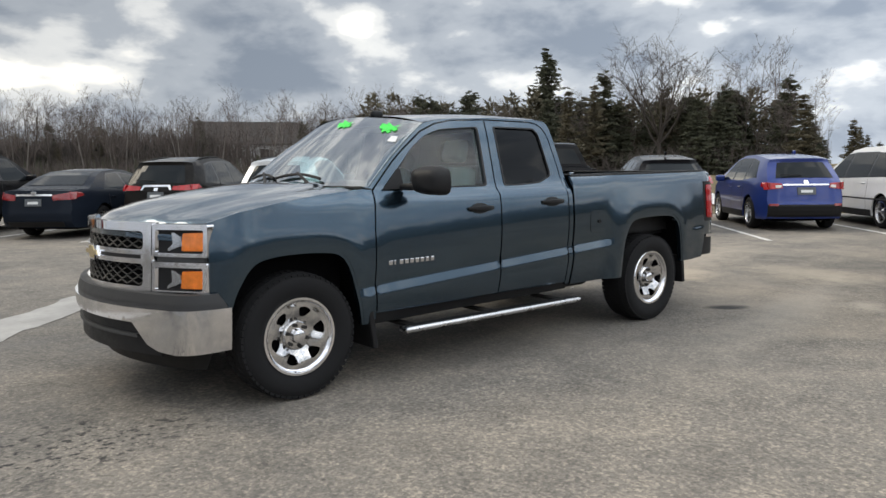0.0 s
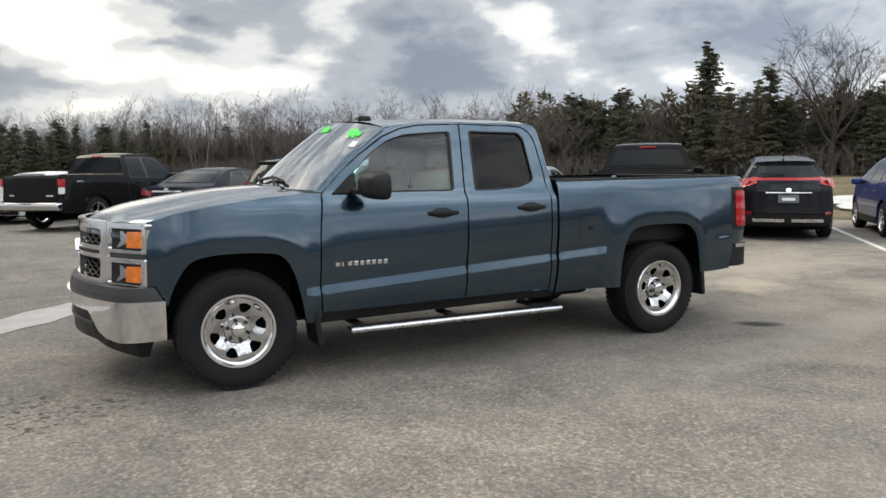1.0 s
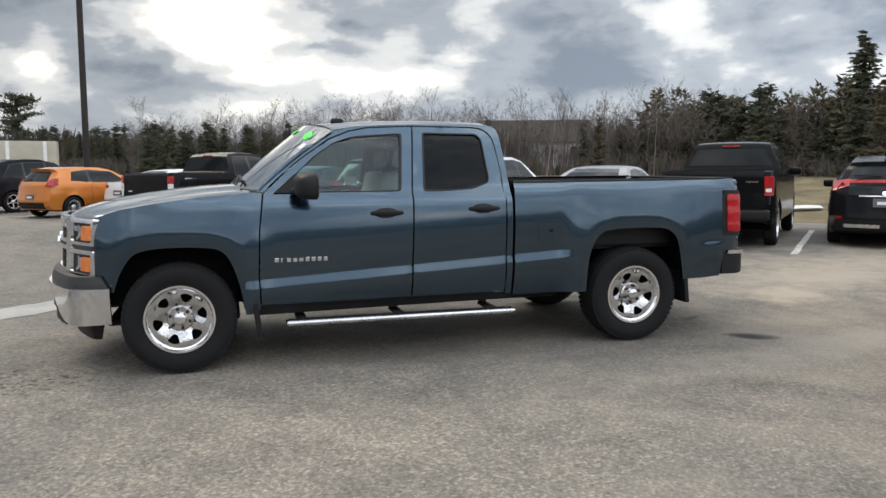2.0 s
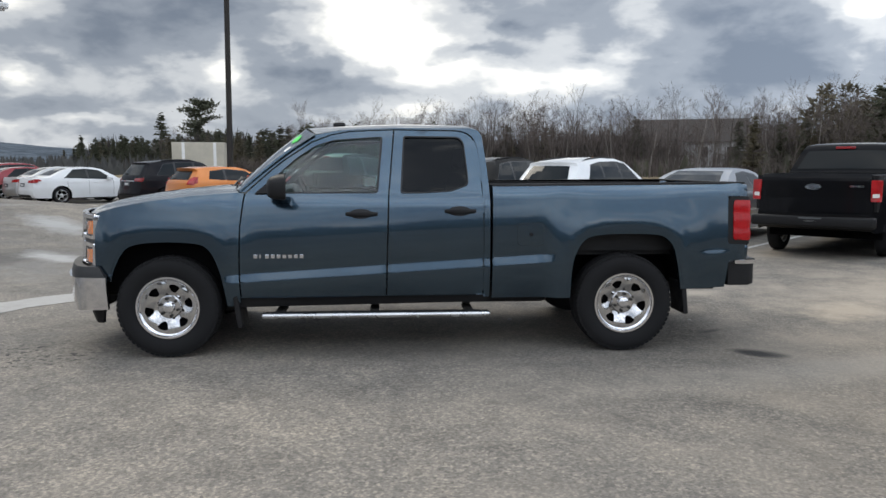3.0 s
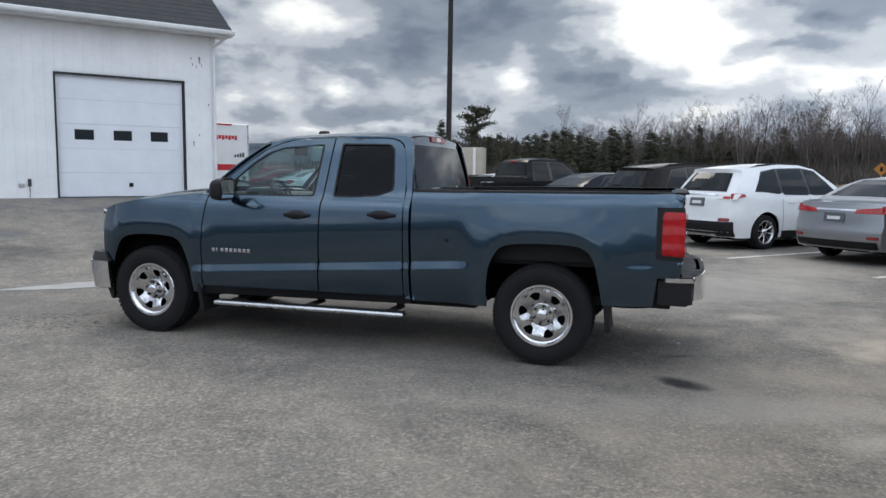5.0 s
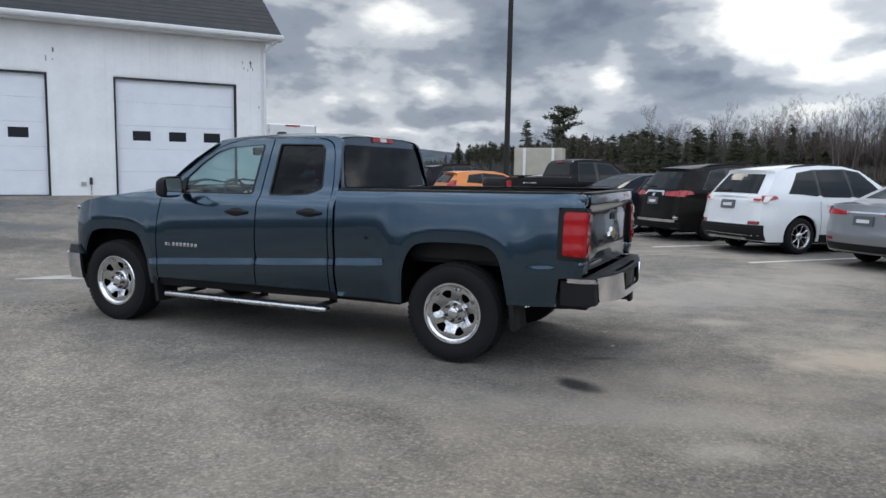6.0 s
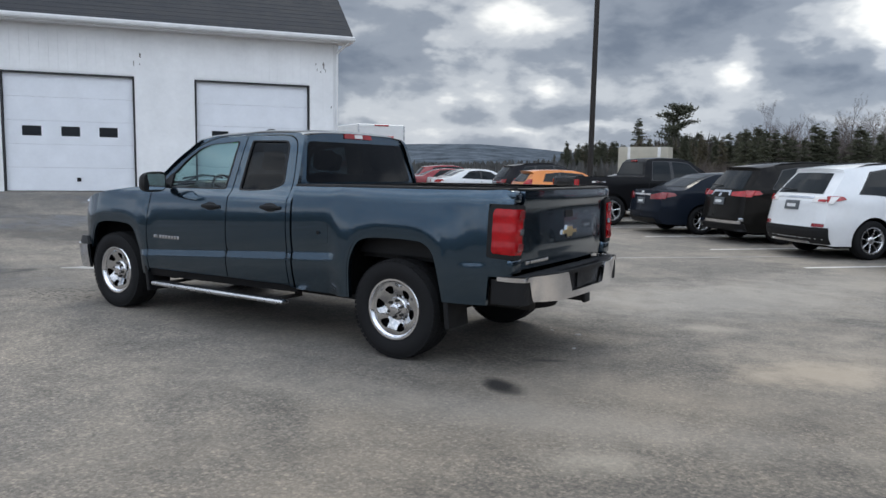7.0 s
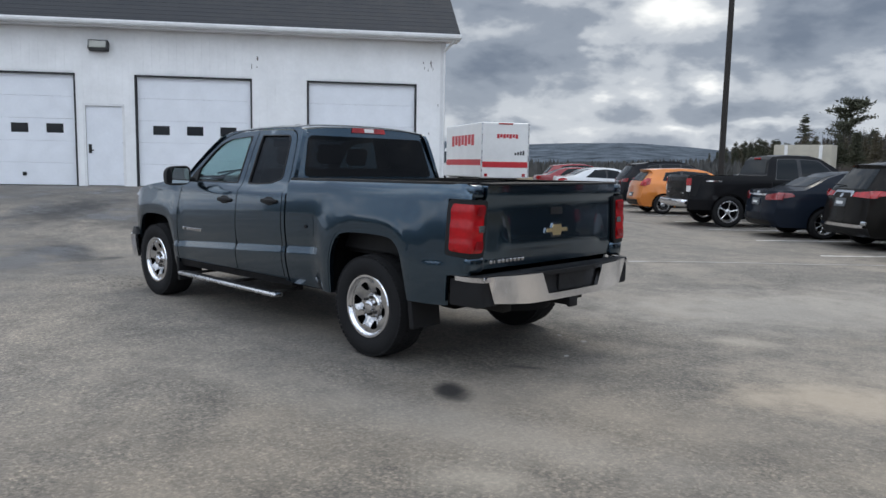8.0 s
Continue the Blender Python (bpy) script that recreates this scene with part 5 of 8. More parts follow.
def tool_truck():
    x, y = -15.05, 23.2
    c = thing("box_truck", Matrix.Translation((x, y, height(x, y))) @ pose(0, 0, 0, 0, 0, 151) @ Matrix.Diagonal((1.05, 1.05, 1.13, 1)), "white box truck with red lettering bands parked by the garage", "truck")
    white = material("white_truck_box", (0.76, 0.76, 0.75), 0.45, vary=0.06, scale=1.5)
    red = material("red_livery", (0.50, 0.02, 0.03), 0.4, vary=0.1)
    part("cargo_box", box(0.0, 5.4, -1.17, 1.17, 0.78, 3.10, 0.05), white, c)
    for sgn in (-1, 1):
        part("red_band", box(0.05, 5.3, sgn * 1.170, sgn * 1.176, 1.30, 1.55), red, c)
        for i in range(7):
            part("logo_bar", box(1.0 + i * 0.5, 1.38 + i * 0.5, sgn * 1.170, sgn * 1.177, 2.15 + 0.05 * (i % 2), 2.62), red, c)
    part("red_band", box(-0.006, 0.0, -1.14, 1.14, 1.22, 1.46), red, c)
    for i in range(7):
        part("logo_bar", box(-0.008, 0.0, 0.42 - i * 0.15, 0.42 - i * 0.15 - 0.12, 2.44 + 0.04 * (i % 2), 2.62), red, c)
    for i in range(4):
        part("small_bar", box(-0.008, 0.0, -0.45 - i * 0.13, -0.54 - i * 0.13, 1.75, 1.85 + 0.03 * i), GREY_PLASTIC, c)
    part("marker_light", box(-0.02, 0.0, -0.35, 0.35, 3.02, 3.08), RED_LENS, c)
    part("door_frame", box(-0.012, 0.0, -1.16, -1.10, 0.8, 3.08), STEEL, c)
    part("door_frame", box(-0.012, 0.0, 1.10, 1.16, 0.8, 3.08), STEEL, c)
    part("rear_step", box(-0.25, 0.0, -1.0, 1.0, 0.55, 0.68, 0.02), STEEL, c)
    for y0 in (-0.98, 0.86):
        part("tail_light", box(-0.03, 0.0, y0, y0 + 0.14, 0.84, 0.96), RED_LENS, c)
    part("chassis", box(0.1, 6.8, -0.45, 0.45, 0.50, 0.78), DARK_STEEL, c)
    bm = box(5.5, 7.0, -1.0, 1.0, 0.55, 1.35, 0.12, seg=3)
    box_into(bm, 5.5, 6.5, -0.98, 0.98, 1.2, 2.15, 0.16, seg=3)
    part("cab", bm, white, c, "", True)
    for sgn in (-1, 1):
        part("side_window", box(5.75, 6.35, sgn * 0.975, sgn * 0.988, 1.40, 1.95, 0.005), CAR_GLASS, c)
    for xx in (1.3, 6.1):
        for sgn in (-1, 1):
            spun_wheel(c, "wheel", Matrix.Translation((xx, sgn * 0.98, 0.39)) @ pose(0, 0, 0, 0, 0, 0 if sgn < 0 else 180), 0.39, 0.24, 0.22, 8, STEEL)


tool_truck()


# ---- the pickup: the main subject, its nose towards -x, its left flank towards the camera ----
XF, XR, TYRE = 0.11, 3.66, 0.388


def flank(x, z):
    """Half-width of the pickup at a place of its side."""
    c = z - 0.0595 * (x - 0.69)
    if c < 0.585:
        y = 0.983 - 0.05 * ((0.585 - c) / 0.25) ** 1.5
    elif c < 0.652:
        y = 0.983 - 0.016 * (c - 0.585) / 0.067
    else:
        t = (c - 0.652) / 0.48
        y = 0.967 + 0.018 * (1 - (1 - min(1, t / 0.42)) ** 2) - 0.024 * max(0, (min(t, 1.15) - 0.42) / 0.58) ** 2
    if x > 2.98:
        k = smooth01(2.98, 3.14, x)
        flat = 0.968 + 0.024 * math.sin(max(0, min(1, (z - 0.45) / 0.85)) * math.pi * 1.12)
        y = y * (1 - k) + flat * k
    if x < 0.62:
        k = smooth01(0.62, 0.45, x)
        flat = 0.955 + 0.022 * math.sin(max(0, min(1, (z - 0.55) / 0.6)) * math.pi)
        y = y * (1 - k) + flat * k
    if x < 2.59 and z > 1.19:
        y -= 0.038 * smooth01(1.19, 1.255, z)
        if z > 1.25:
            y -= (z - 1.25) * 0.33 + 0.10 * max(0, z - 1.62) ** 1.2
    if x >= 2.59 and z > 1.27:
        y -= 0.03 * smooth01(1.27, 1.345, z)
    if x > 4.22:
        # the crease comes back for a hand's width behind the rear wheel
        y += smooth01(4.22, 4.34, x) * (1 - smooth01(4.42, 4.53, x)) * 0.006 * (1 - smooth01(0.560, 0.602, c)) * smooth01(0.36, 0.54, c)
    # squared wheel flares
    for xc, a, b in ((0.115, 0.455, 0.58), (3.662, 0.46, 0.62)):
        q = ((abs(x - xc) / a) ** 3.6 + (max(0, z - 0.38) / b) ** 3.6) ** (1 / 3.6)
        y += (0.008 * (1 - smooth01(1.07, 1.14, q)) + 0.013 * (1 - smooth01(1.12, 1.55, q)) - 0.010 * max(0, 1.12 - q) / 0.16) * smooth01(0.42, 0.5, z + 0.1)
    if x < -0.12:
        y -= 0.085 * ((-0.12 - x) / 0.38) ** 2
    if x > 4.25:
        y -= 0.022 * ((x - 4.25) / 0.42) ** 2
    if x > 4.57:
        y -= 0.032 * ((x - 4.57) / 0.10) ** 2.2
    return y


def face(y):
    return -0.775 + 0.41 * y * y


def spline(pts, n=8):
    """A smooth line through points."""
    out = []
    P = [Vector(p) for p in pts]
    for i in range(len(P) - 1):
        a, b, c, d = P[max(0, i - 1)], P[i], P[i + 1], P[min(len(P) - 1, i + 2)]
        for k in range(n):
            t = k / n
            out.append(tuple(0.5 * (2 * b + (c - a) * t + (2 * a - 5 * b + 4 * c - d) * t * t + (3 * b - 3 * c + d - a) * t ** 3)))
    return out + [tuple(P[-1])]


def styled_wheel(parent, m):
    """A chromed six-spoke steel wheel on a broad all-season tyre."""
    w = new("wheel")
    w.empty_display_size = 0.1
    w.parent = parent
    w.matrix_basis = m
    r, h, q = TYRE, 0.132, 0.235
    part("tyre", lathe([(q, -h * 0.80), (q + 0.012, -h * 0.92), (q + 0.05, -h * 1.02), (r * 0.84, -h * 1.04), (r * 0.93, -h * 0.98), (r * 0.975, -h * 0.86), (r * 0.995, -h * 0.66), (r, -h * 0.3), (r, h * 0.3), (r * 0.995, h * 0.66), (r * 0.95, h * 0.95), (r * 0.84, h), (q, h * 0.8)], 64, close=True), RUBBER, w, smooth=60)
    tread = bmesh.new()
    for k in range(58):
        a = 2 * math.pi * k / 58
        mm = Matrix.Rotation(a, 4, "Y")
        for y0, y1, sh in ((-0.128, -0.072, 0.0), (-0.062, -0.006, 0.5), (0.006, 0.062, 0.0), (0.072, 0.128, 0.5)):
            mr = mm @ Matrix.Rotation(sh * 2 * math.pi / 58, 4, "Y")
            edge = 0.010 if abs(y0) > 0.1 or abs(y1) > 0.1 else 0.0
            box_into(tread, r - 0.012 - edge, r + 0.003 - edge, y0, y1, -0.015, 0.015, m=mr)
    tagged(part("tread", tread, RUBBER, w), kind="stuff")
    part("rim", lathe([(q + 0.010, -h * 0.90), (q + 0.004, -h * 0.965), (q - 0.010, -h * 0.96), (q - 0.016, -h * 0.86), (q - 0.028, -h * 0.80), (q - 0.032, -h * 0.45), (q - 0.034, h * 0.7), (q + 0.004, h * 0.75), (q + 0.004, -h * 0.6)], 60, close=True), CHROME, w, smooth=35)

    def dish(a, b, off):
        rad = math.hypot(a, b)
        y = -h * 0.52 - 0.034 * smooth01(0.080, 0.195, rad)
        th = math.atan2(b, a)
        y -= 0.014 * (0.5 + 0.5 * math.cos(6 * th)) * smooth01(0.08, 0.12, rad) * (1 - smooth01(0.165, 0.2, rad))
        return Vector((a, y - off, b))

    loops = [[(0.212 * math.cos(2 * math.pi * i / 60), 0.212 * math.sin(2 * math.pi * i / 60)) for i in range(60)]]
    for k in range(6):
        a = math.pi * (2 * k + 1) / 6
        poly = [(0.120, -0.13), (0.176, -0.265), (0.186, 0.0), (0.176, 0.265), (0.120, 0.13)]
        loops.append(rounded([(rr * math.cos(a + d), rr * math.sin(a + d)) for rr, d in poly], 0.018, 3))
    part("disc", flip(panel(loops, dish, 0.022, 0.022)), WHEEL_STEEL, w, smooth=45)
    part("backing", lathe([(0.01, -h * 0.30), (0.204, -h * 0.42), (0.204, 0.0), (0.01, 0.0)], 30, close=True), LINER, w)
    part("hub_cap", lathe([(0.0001, -h * 0.93), (0.026, -h * 0.925), (0.040, -h * 0.88), (0.046, -h * 0.80), (0.048, -h * 0.5)], 30), CHROME, w, smooth=35)
    part("hub_ring", lathe([(0.046, -h * 0.66), (0.082, -h * 0.64), (0.090, -h * 0.57), (0.093, -h * 0.3), (0.046, -h * 0.3)], 36, close=True), WHEEL_STEEL, w, smooth=35)
    for k in range(6):
        a = 2 * math.pi * k / 6
        part("lug_nut", tube((0.068 * math.cos(a), -h * 0.64, 0.068 * math.sin(a)), (0.068 * math.cos(a), -h * 0.80, 0.068 * math.sin(a)), 0.0135, 0.011, 6), DARK_STEEL, w)
    return w


def badge_letters(parent, origin, along, upv, out, n, pitch, w, hgt):
    """A row of small chrome bars in place of the model's name."""
    along, upv, out = Vector(along), Vector(upv), Vector(out)
    for i in range(n):
        o = Vector(origin) + along * pitch * i
        mm = Matrix((along, out, upv)).transposed().to_4x4()
        mm.translation = o
        bm = bmesh.new()
        box_into(bm, 0, w * (0.40 if i == 1 else 0.92), 0, 0.005, hgt * 0.16, hgt * 0.80, 0.002, seg=1)
        bm.transform(mm)
        part("badge_bar", bm, CHROME, parent)


BOWTIE = [(-0.5, -0.17), (-0.22, -0.17), (-0.17, -0.5), (0.17, -0.5), (0.22, -0.17), (0.5, -0.17), (0.46, 0.17), (0.22, 0.17), (0.17, 0.5), (-0.17, 0.5), (-0.22, 0.17), (-0.46, 0.17)]


def emblem(x0, x1, w, h, zc):
    """A flat cross-shaped badge standing across x."""
    bm = bmesh.new()
    a, b = ([bm.verts.new((x, y * w, zc + z * h)) for y, z in BOWTIE] for x in (x0, x1))
    for k, n in enumerate(a):
        q = (k + 1) % len(a)
        bm.faces.new((a[k], a[q], b[q], b[k]))
    bm.faces.new(b), bm.faces.new(a[::-1])
    bmesh.ops.recalc_face_normals(bm, faces=bm.faces)
    return bm


def pickup():
    T = thing("pickup_truck", Matrix.Identity(4), "blue-grey extended-cab pickup with chrome bumpers and steel wheels", "pickup truck")
    P = lambda name, bm, mat, lab="", smooth=35, parent=None: part(name, bm, mat, parent or T, lab, smooth)

    def side(sgn):
        return lambda x, z, off: Vector((x, sgn * (flank(x, z) + off), z))

    def both(name, loops, mat, step=0.055, thick=0.02, off=0.0, lab="", rows=(), parents=None, smooth=40):
        made = []
        for i, sgn in enumerate((-1, 1)):
            b = panel(loops, side(sgn), step, thick, off, rows)
            made.append(part(name, flip(b) if sgn > 0 else b, mat, parents[i] if parents else T, lab, smooth))
        return made

    arch_f = spline([(0.575, 0.40), (0.535, 0.62), (0.475, 0.80), (0.40, 0.885), (0.28, 0.908), (0.10, 0.915), (-0.09, 0.902), (-0.20, 0.855), (-0.285, 0.72), (-0.325, 0.60)], 4)
    arch_r = spline([(4.13, 0.505), (4.09, 0.72), (4.045, 0.87), (3.96, 0.945), (3.84, 0.963), (3.62, 0.966), (3.42, 0.955), (3.31, 0.915), (3.24, 0.80), (3.212, 0.66), (3.205, 0.44)], 4)
    crease = tuple((lambda x, k=k: k + 0.0595 * (x - 0.69)) for k in (0.55, 0.573, 0.585, 0.597, 0.618, 0.640, 0.652, 0.664, 0.69))
    both("fender", [[(-0.425, 0.70), (-0.42, 0.90), (-0.415, 1.108), (-0.25, 1.160), (0.0, 1.205), (0.3, 1.243), (0.62, 1.268), (0.692, 1.262), (0.662, 1.0), (0.650, 0.66), (0.660, 0.43), (0.60, 0.40)] + arch_f + [(-0.33, 0.645)]], PAINT_TRUCK, 0.05, rows=crease)
    d1 = [(0.670, 0.475), (0.660, 0.66), (0.672, 1.0), (0.704, 1.255), (0.735, 1.285), (0.80, 1.345), (0.905, 1.44), (1.0, 1.515), (1.20, 1.650), (1.35, 1.710), (1.50, 1.738), (1.832, 1.752), (1.790, 1.25), (1.768, 0.475)]
    w1 = rounded([(0.815, 1.268), (0.935, 1.395), (1.09, 1.535), (1.23, 1.628), (1.37, 1.672), (1.742, 1.700), (1.705, 1.268)], 0.03, 3)
    d2 = [(1.780, 0.475), (1.802, 1.25), (1.844, 1.752), (2.30, 1.747), (2.37, 1.740), (2.415, 1.724), (2.448, 1.698), (2.470, 1.662), (2.485, 1.61), (2.515, 1.40), (2.525, 1.2), (2.525, 0.475)]
    w2 = rounded([(1.893, 1.268), (1.918, 1.703), (2.345, 1.698), (2.385, 1.655), (2.415, 1.36), (2.405, 1.325), (2.28, 1.282), (2.05, 1.268)], 0.02, 3)
    doors1 = both("front_door", [d1, w1], PAINT_TRUCK, 0.05, 0.03, rows=crease)
    doors2 = both("rear_door", [d2, w2], PAINT_TRUCK, 0.05, 0.03, rows=crease)
    grow = lambda lp, k: [(x + (x - sum(p[0] for p in lp) / len(lp)) * k, z + (z - sum(p[1] for p in lp) / len(lp)) * k) for x, z in lp]
    both("window_seal", [grow(w1, 0.020), grow(w1, -0.015)], DARK_GAP, 0.06, 0.02, 0.004, parents=doors1)
    both("window_seal", [grow(w2, 0.026), grow(w2, -0.015)], DARK_GAP, 0.06, 0.02, 0.004, parents=doors2)
    for ob in both("window", [grow(w1, 0.01)], CLEAR_GLASS, 0.10, 0.0, -0.012, "clear side window glass", parents=doors1) + both("window", [grow(w2, 0.01)], TINT_GLASS, 0.10, 0.0, -0.012, "dark tinted privacy glass", parents=doors2):
        ob.visible_shadow = False
    for ds, x0, z0 in ((doors1, 1.475, 1.105), (doors2, 2.235, 1.125)):
        for d, sgn in zip(ds, (-1, 1)):
            y = sgn * flank(x0 + 0.12, z0)
            cup = [(x0 + 0.105 + 0.088 * math.cos(2 * math.pi * k / 20), z0 + 0.002 + 0.038 * math.sin(2 * math.pi * k / 20)) for k in range(20)]
            part("handle_recess", panel([cup], side(sgn), 0.05, 0.0, 0.003), DARK_GAP, d)
            bm = bmesh.new()
            rings = []
            for k in range(13):
                t = k / 12
                swell = math.sin(math.pi * t) ** 0.22 if 0 < t < 1 else 0.55
                c = Vector((x0 - 0.01 + 0.245 * t, y + sgn * (0.006 + 0.026 * math.sin(math.pi * t) ** 0.6 if 0 < t < 1 else 0.004), z0 + 0.002))
                if k in (0, 12):
                    c.y = y + sgn * 0.006
                rings.append([bm.verts.new(c + Vector((0, sgn * 0.011 * swell * math.cos(2 * math.pi * q / 8), 0.021 * swell * math.sin(2 * math.pi * q / 8)))) for q in range(8)])
            for a, b in zip(rings, rings[1:]):
                for q in range(8):
                    bm.faces.new((a[q], a[(q + 1) % 8], b[(q + 1) % 8], b[q]))
            bm.faces.new(rings[0][::-1]), bm.faces.new(rings[-1])
            bmesh.ops.recalc_face_normals(bm, faces=bm.faces)
            part("door_handle", bm, BLACK_PLASTIC, d, "black door handle", True)
    both("cab_side", [[(0.655, 1.275), (0.70, 1.325), (0.80, 1.418), (0.90, 1.508), (1.0, 1.583), (1.22, 1.712), (1.41, 1.752), (1.86, 1.772), (2.44, 1.772), (2.49, 1.762), (2.518, 1.742), (2.535, 1.70), (2.562, 1.50), (2.580, 1.30), (2.582, 0.45), (2.536, 0.45), (2.536, 1.2), (2.526, 1.40), (2.496, 1.615), (2.481, 1.668), (2.457, 1.706), (2.421, 1.734), (2.373, 1.751), (2.30, 1.758), (1.838, 1.762), (1.50, 1.748), (1.345, 1.720), (1.193, 1.660), (0.994, 1.525), (0.898, 1.45), (0.79, 1.355), (0.728, 1.295), (0.70, 1.27)]], PAINT_TRUCK, 0.04, 0.04, rows=())
    both("pillar", [[(1.70, 1.30), (1.742, 1.715), (1.92, 1.715), (1.89, 1.30)]], GREY_PLASTIC, 0.1, 0.02, -0.035)
    # body-coloured sill drawn black: the shade below the doors is in its colour
    both("shaded_rocker", [[(0.63, 0.385), (2.58, 0.405), (2.58, 0.462), (0.66, 0.462)]], BLACK_PLASTIC, 0.1, 0.06, -0.022)
    both("lower_trim", [[(0.66, 0.464), (2.53, 0.466), (2.53, 0.474), (0.66, 0.474)]], PAINT_TRUCK, 0.2, 0.004, -0.004)
    bed = [(2.602, 0.44), (2.602, 1.322), (4.60, 1.340), (4.655, 1.325), (4.660, 1.240), (4.485, 1.240), (4.485, 0.868), (4.662, 0.868), (4.658, 0.735), (4.500, 0.728), (4.475, 0.515), (4.30, 0.505)] + arch_r
    both("bed_side", [bed], PAINT_TRUCK, 0.05, 0.03, rows=crease)
    both("bed_rail_cap", [[(2.605, 1.318), (4.62, 1.336), (4.62, 1.350), (2.605, 1.334)]], BLACK_PLASTIC, 0.2, 0.09, 0.004, "black plastic bed rail cap")
    for sgn in (-1,):
        part("fuel_lock", tube((2.902, sgn * (flank(2.9, 0.945) + 0.012), 0.945), (2.902, sgn * (flank(2.9, 0.945) - 0.01), 0.945), 0.015, n=12), BLACK_PLASTIC, T)
    hatch = rounded([(2.795, 0.855), (3.005, 0.855), (3.005, 1.035), (2.795, 1.035)], 0.04, 4)
    part("fuel_door_gap", panel([hatch], side(-1), 0.06, 0.0, 0.0015), DARK_GAP, T)
    part("fuel_door", panel([grow(hatch, -0.016)], side(-1), 0.06, 0.004, 0.003), PAINT_TRUCK, T)
    # arch lips, liners and flaps
    for loop, xc in ((arch_f, XF), (arch_r, XR)):
        lip = loop + [(xc + (x - xc) * 0.965, 0.38 + (z - 0.38) * 0.965) for x, z in loop][::-1]
        both("arch_lip", [lip], PAINT_TRUCK, 0.08, 0.04, -0.003)
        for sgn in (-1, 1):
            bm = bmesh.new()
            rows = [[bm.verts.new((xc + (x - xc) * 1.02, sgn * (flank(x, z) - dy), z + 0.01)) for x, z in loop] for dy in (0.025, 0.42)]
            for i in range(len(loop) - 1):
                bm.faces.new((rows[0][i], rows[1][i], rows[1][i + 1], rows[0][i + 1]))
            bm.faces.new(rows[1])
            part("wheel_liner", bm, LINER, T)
    for x, z0, z1, tilt, w in ((0.625, 0.235, 0.50, 8, 0.26), (4.135, 0.30, 0.56, 6, 0.28)):
        for sgn in (-1, 1):
            part("mud_flap", box(-0.022, 0.018, sgn * 0.985, sgn * (0.985 - w), 0, z1 - z0, 0.008, Matrix.Translation((x + 0.03, 0, z0)) @ Matrix.Rotation(radians(-tilt), 4, "Y")), BLACK_PLASTIC, T, "black rubber mud flap")

    # hood, with its raised middle
    def hood(x, y, off):
        s = (x - face(y)) / (0.70 - face(y))
        a = abs(y)
        z = 1.105 + 0.195 * (1 - (1 - min(1, max(0, s))) ** 1.9) - 0.055 * smooth01(0.0, 0.10, 0.10 - s) - 0.030 * (a / 0.86) ** 2 - 0.022 * smooth01(0.72, 0.88, a)
        z += 0.020 * (1 - smooth01(0.44, 0.54, a)) * smooth01(0.02, 0.25, s) - 0.006 * (smooth01(0.48, 0.56, a) - smooth01(0.56, 0.70, a))
        return Vector((x, y, z + off))

    ys = [-0.855 + 1.71 * i / 20 for i in range(21)]
    loop = [(face(y) + 0.012, y) for y in ys] + [(0.66 - 0.16 * (1 - (y / 0.86) ** 2), y) for y in ys[::-1]]
    P("hood", panel([loop], hood, 0.05, 0.03), PAINT_TRUCK, smooth=55)
    P("cowl", panel([[(0.66 - 0.16 * (1 - (y / 0.80) ** 2) + 0.008, y) for y in (-0.80, -0.6, -0.3, 0, 0.3, 0.6, 0.80)] + [(0.80 - 0.16 * (1 - (y / 0.80) ** 2), y) for y in (0.80, 0.6, 0.3, 0, -0.3, -0.6, -0.80)]], lambda x, y, off: Vector((x, y, 1.272 - 0.02 * (y / 0.8) ** 2 + off)), 0.1, 0.03), BLACK_PLASTIC)
    for sgn in (-1, 1):
        b = bmesh.new()
        rows = []
        for x in [-0.40 + 0.11 * i for i in range(10)]:
            zt = float(np.interp(x, (-0.415, -0.25, 0.0, 0.3, 0.62), (1.108, 1.160, 1.205, 1.243, 1.268)))
            y1 = flank(x, zt) - 0.001
            hz = hood(x, 0.852, 0).z - 0.004
            rows.append([b.verts.new((x, sgn * (y1 + (0.858 - y1) * k), zt + (hz - zt) * (1 - (1 - k) ** 2.2))) for k in (0, 0.2, 0.4, 0.6, 0.8, 1.0)])
        for p, q in zip(rows, rows[1:]):
            for i in range(5):
                b.faces.new((p[i], q[i], q[i + 1], p[i + 1]))
        P("fender_top", flip(b) if sgn > 0 else b, PAINT_TRUCK, smooth=60)
    # windscreen, roof and the back of the cab
    def screen(s, t, off=0.0):
        e0, e1 = Vector((0.672, 0.918, 1.284)), Vector((1.225, 0.782, 1.716))
        c0, c1 = Vector((0.500, 0, 1.292)), Vector((1.085, 0, 1.788))
        e, c = e0.lerp(e1, s), c0.lerp(c1, s)
        k = t * t
        return Vector((c.x + (e.x - c.x) * k - off * 0.65, t * e.y, c.z + (e.z - c.z) * k + off * 0.75 + 0.02 * math.sin(math.pi * s)))

    def screen_grid(s0, s1, t0, t1, off, n=10, m=16):
        bm = bmesh.new()
        g = [[bm.verts.new(screen(s0 + (s1 - s0) * i / n, t0 + (t1 - t0) * j / m, off)) for j in range(m + 1)] for i in range(n + 1)]
        for i in range(n):
            for j in range(m):
                bm.faces.new((g[i][j], g[i][j + 1], g[i + 1][j + 1], g[i + 1][j]))
        return flip(bm)

    ws = P("windscreen", screen_grid(0, 1, -0.985, 0.985, 0.0), SCREEN_GLASS, smooth=60)
    ws.visible_shadow = False
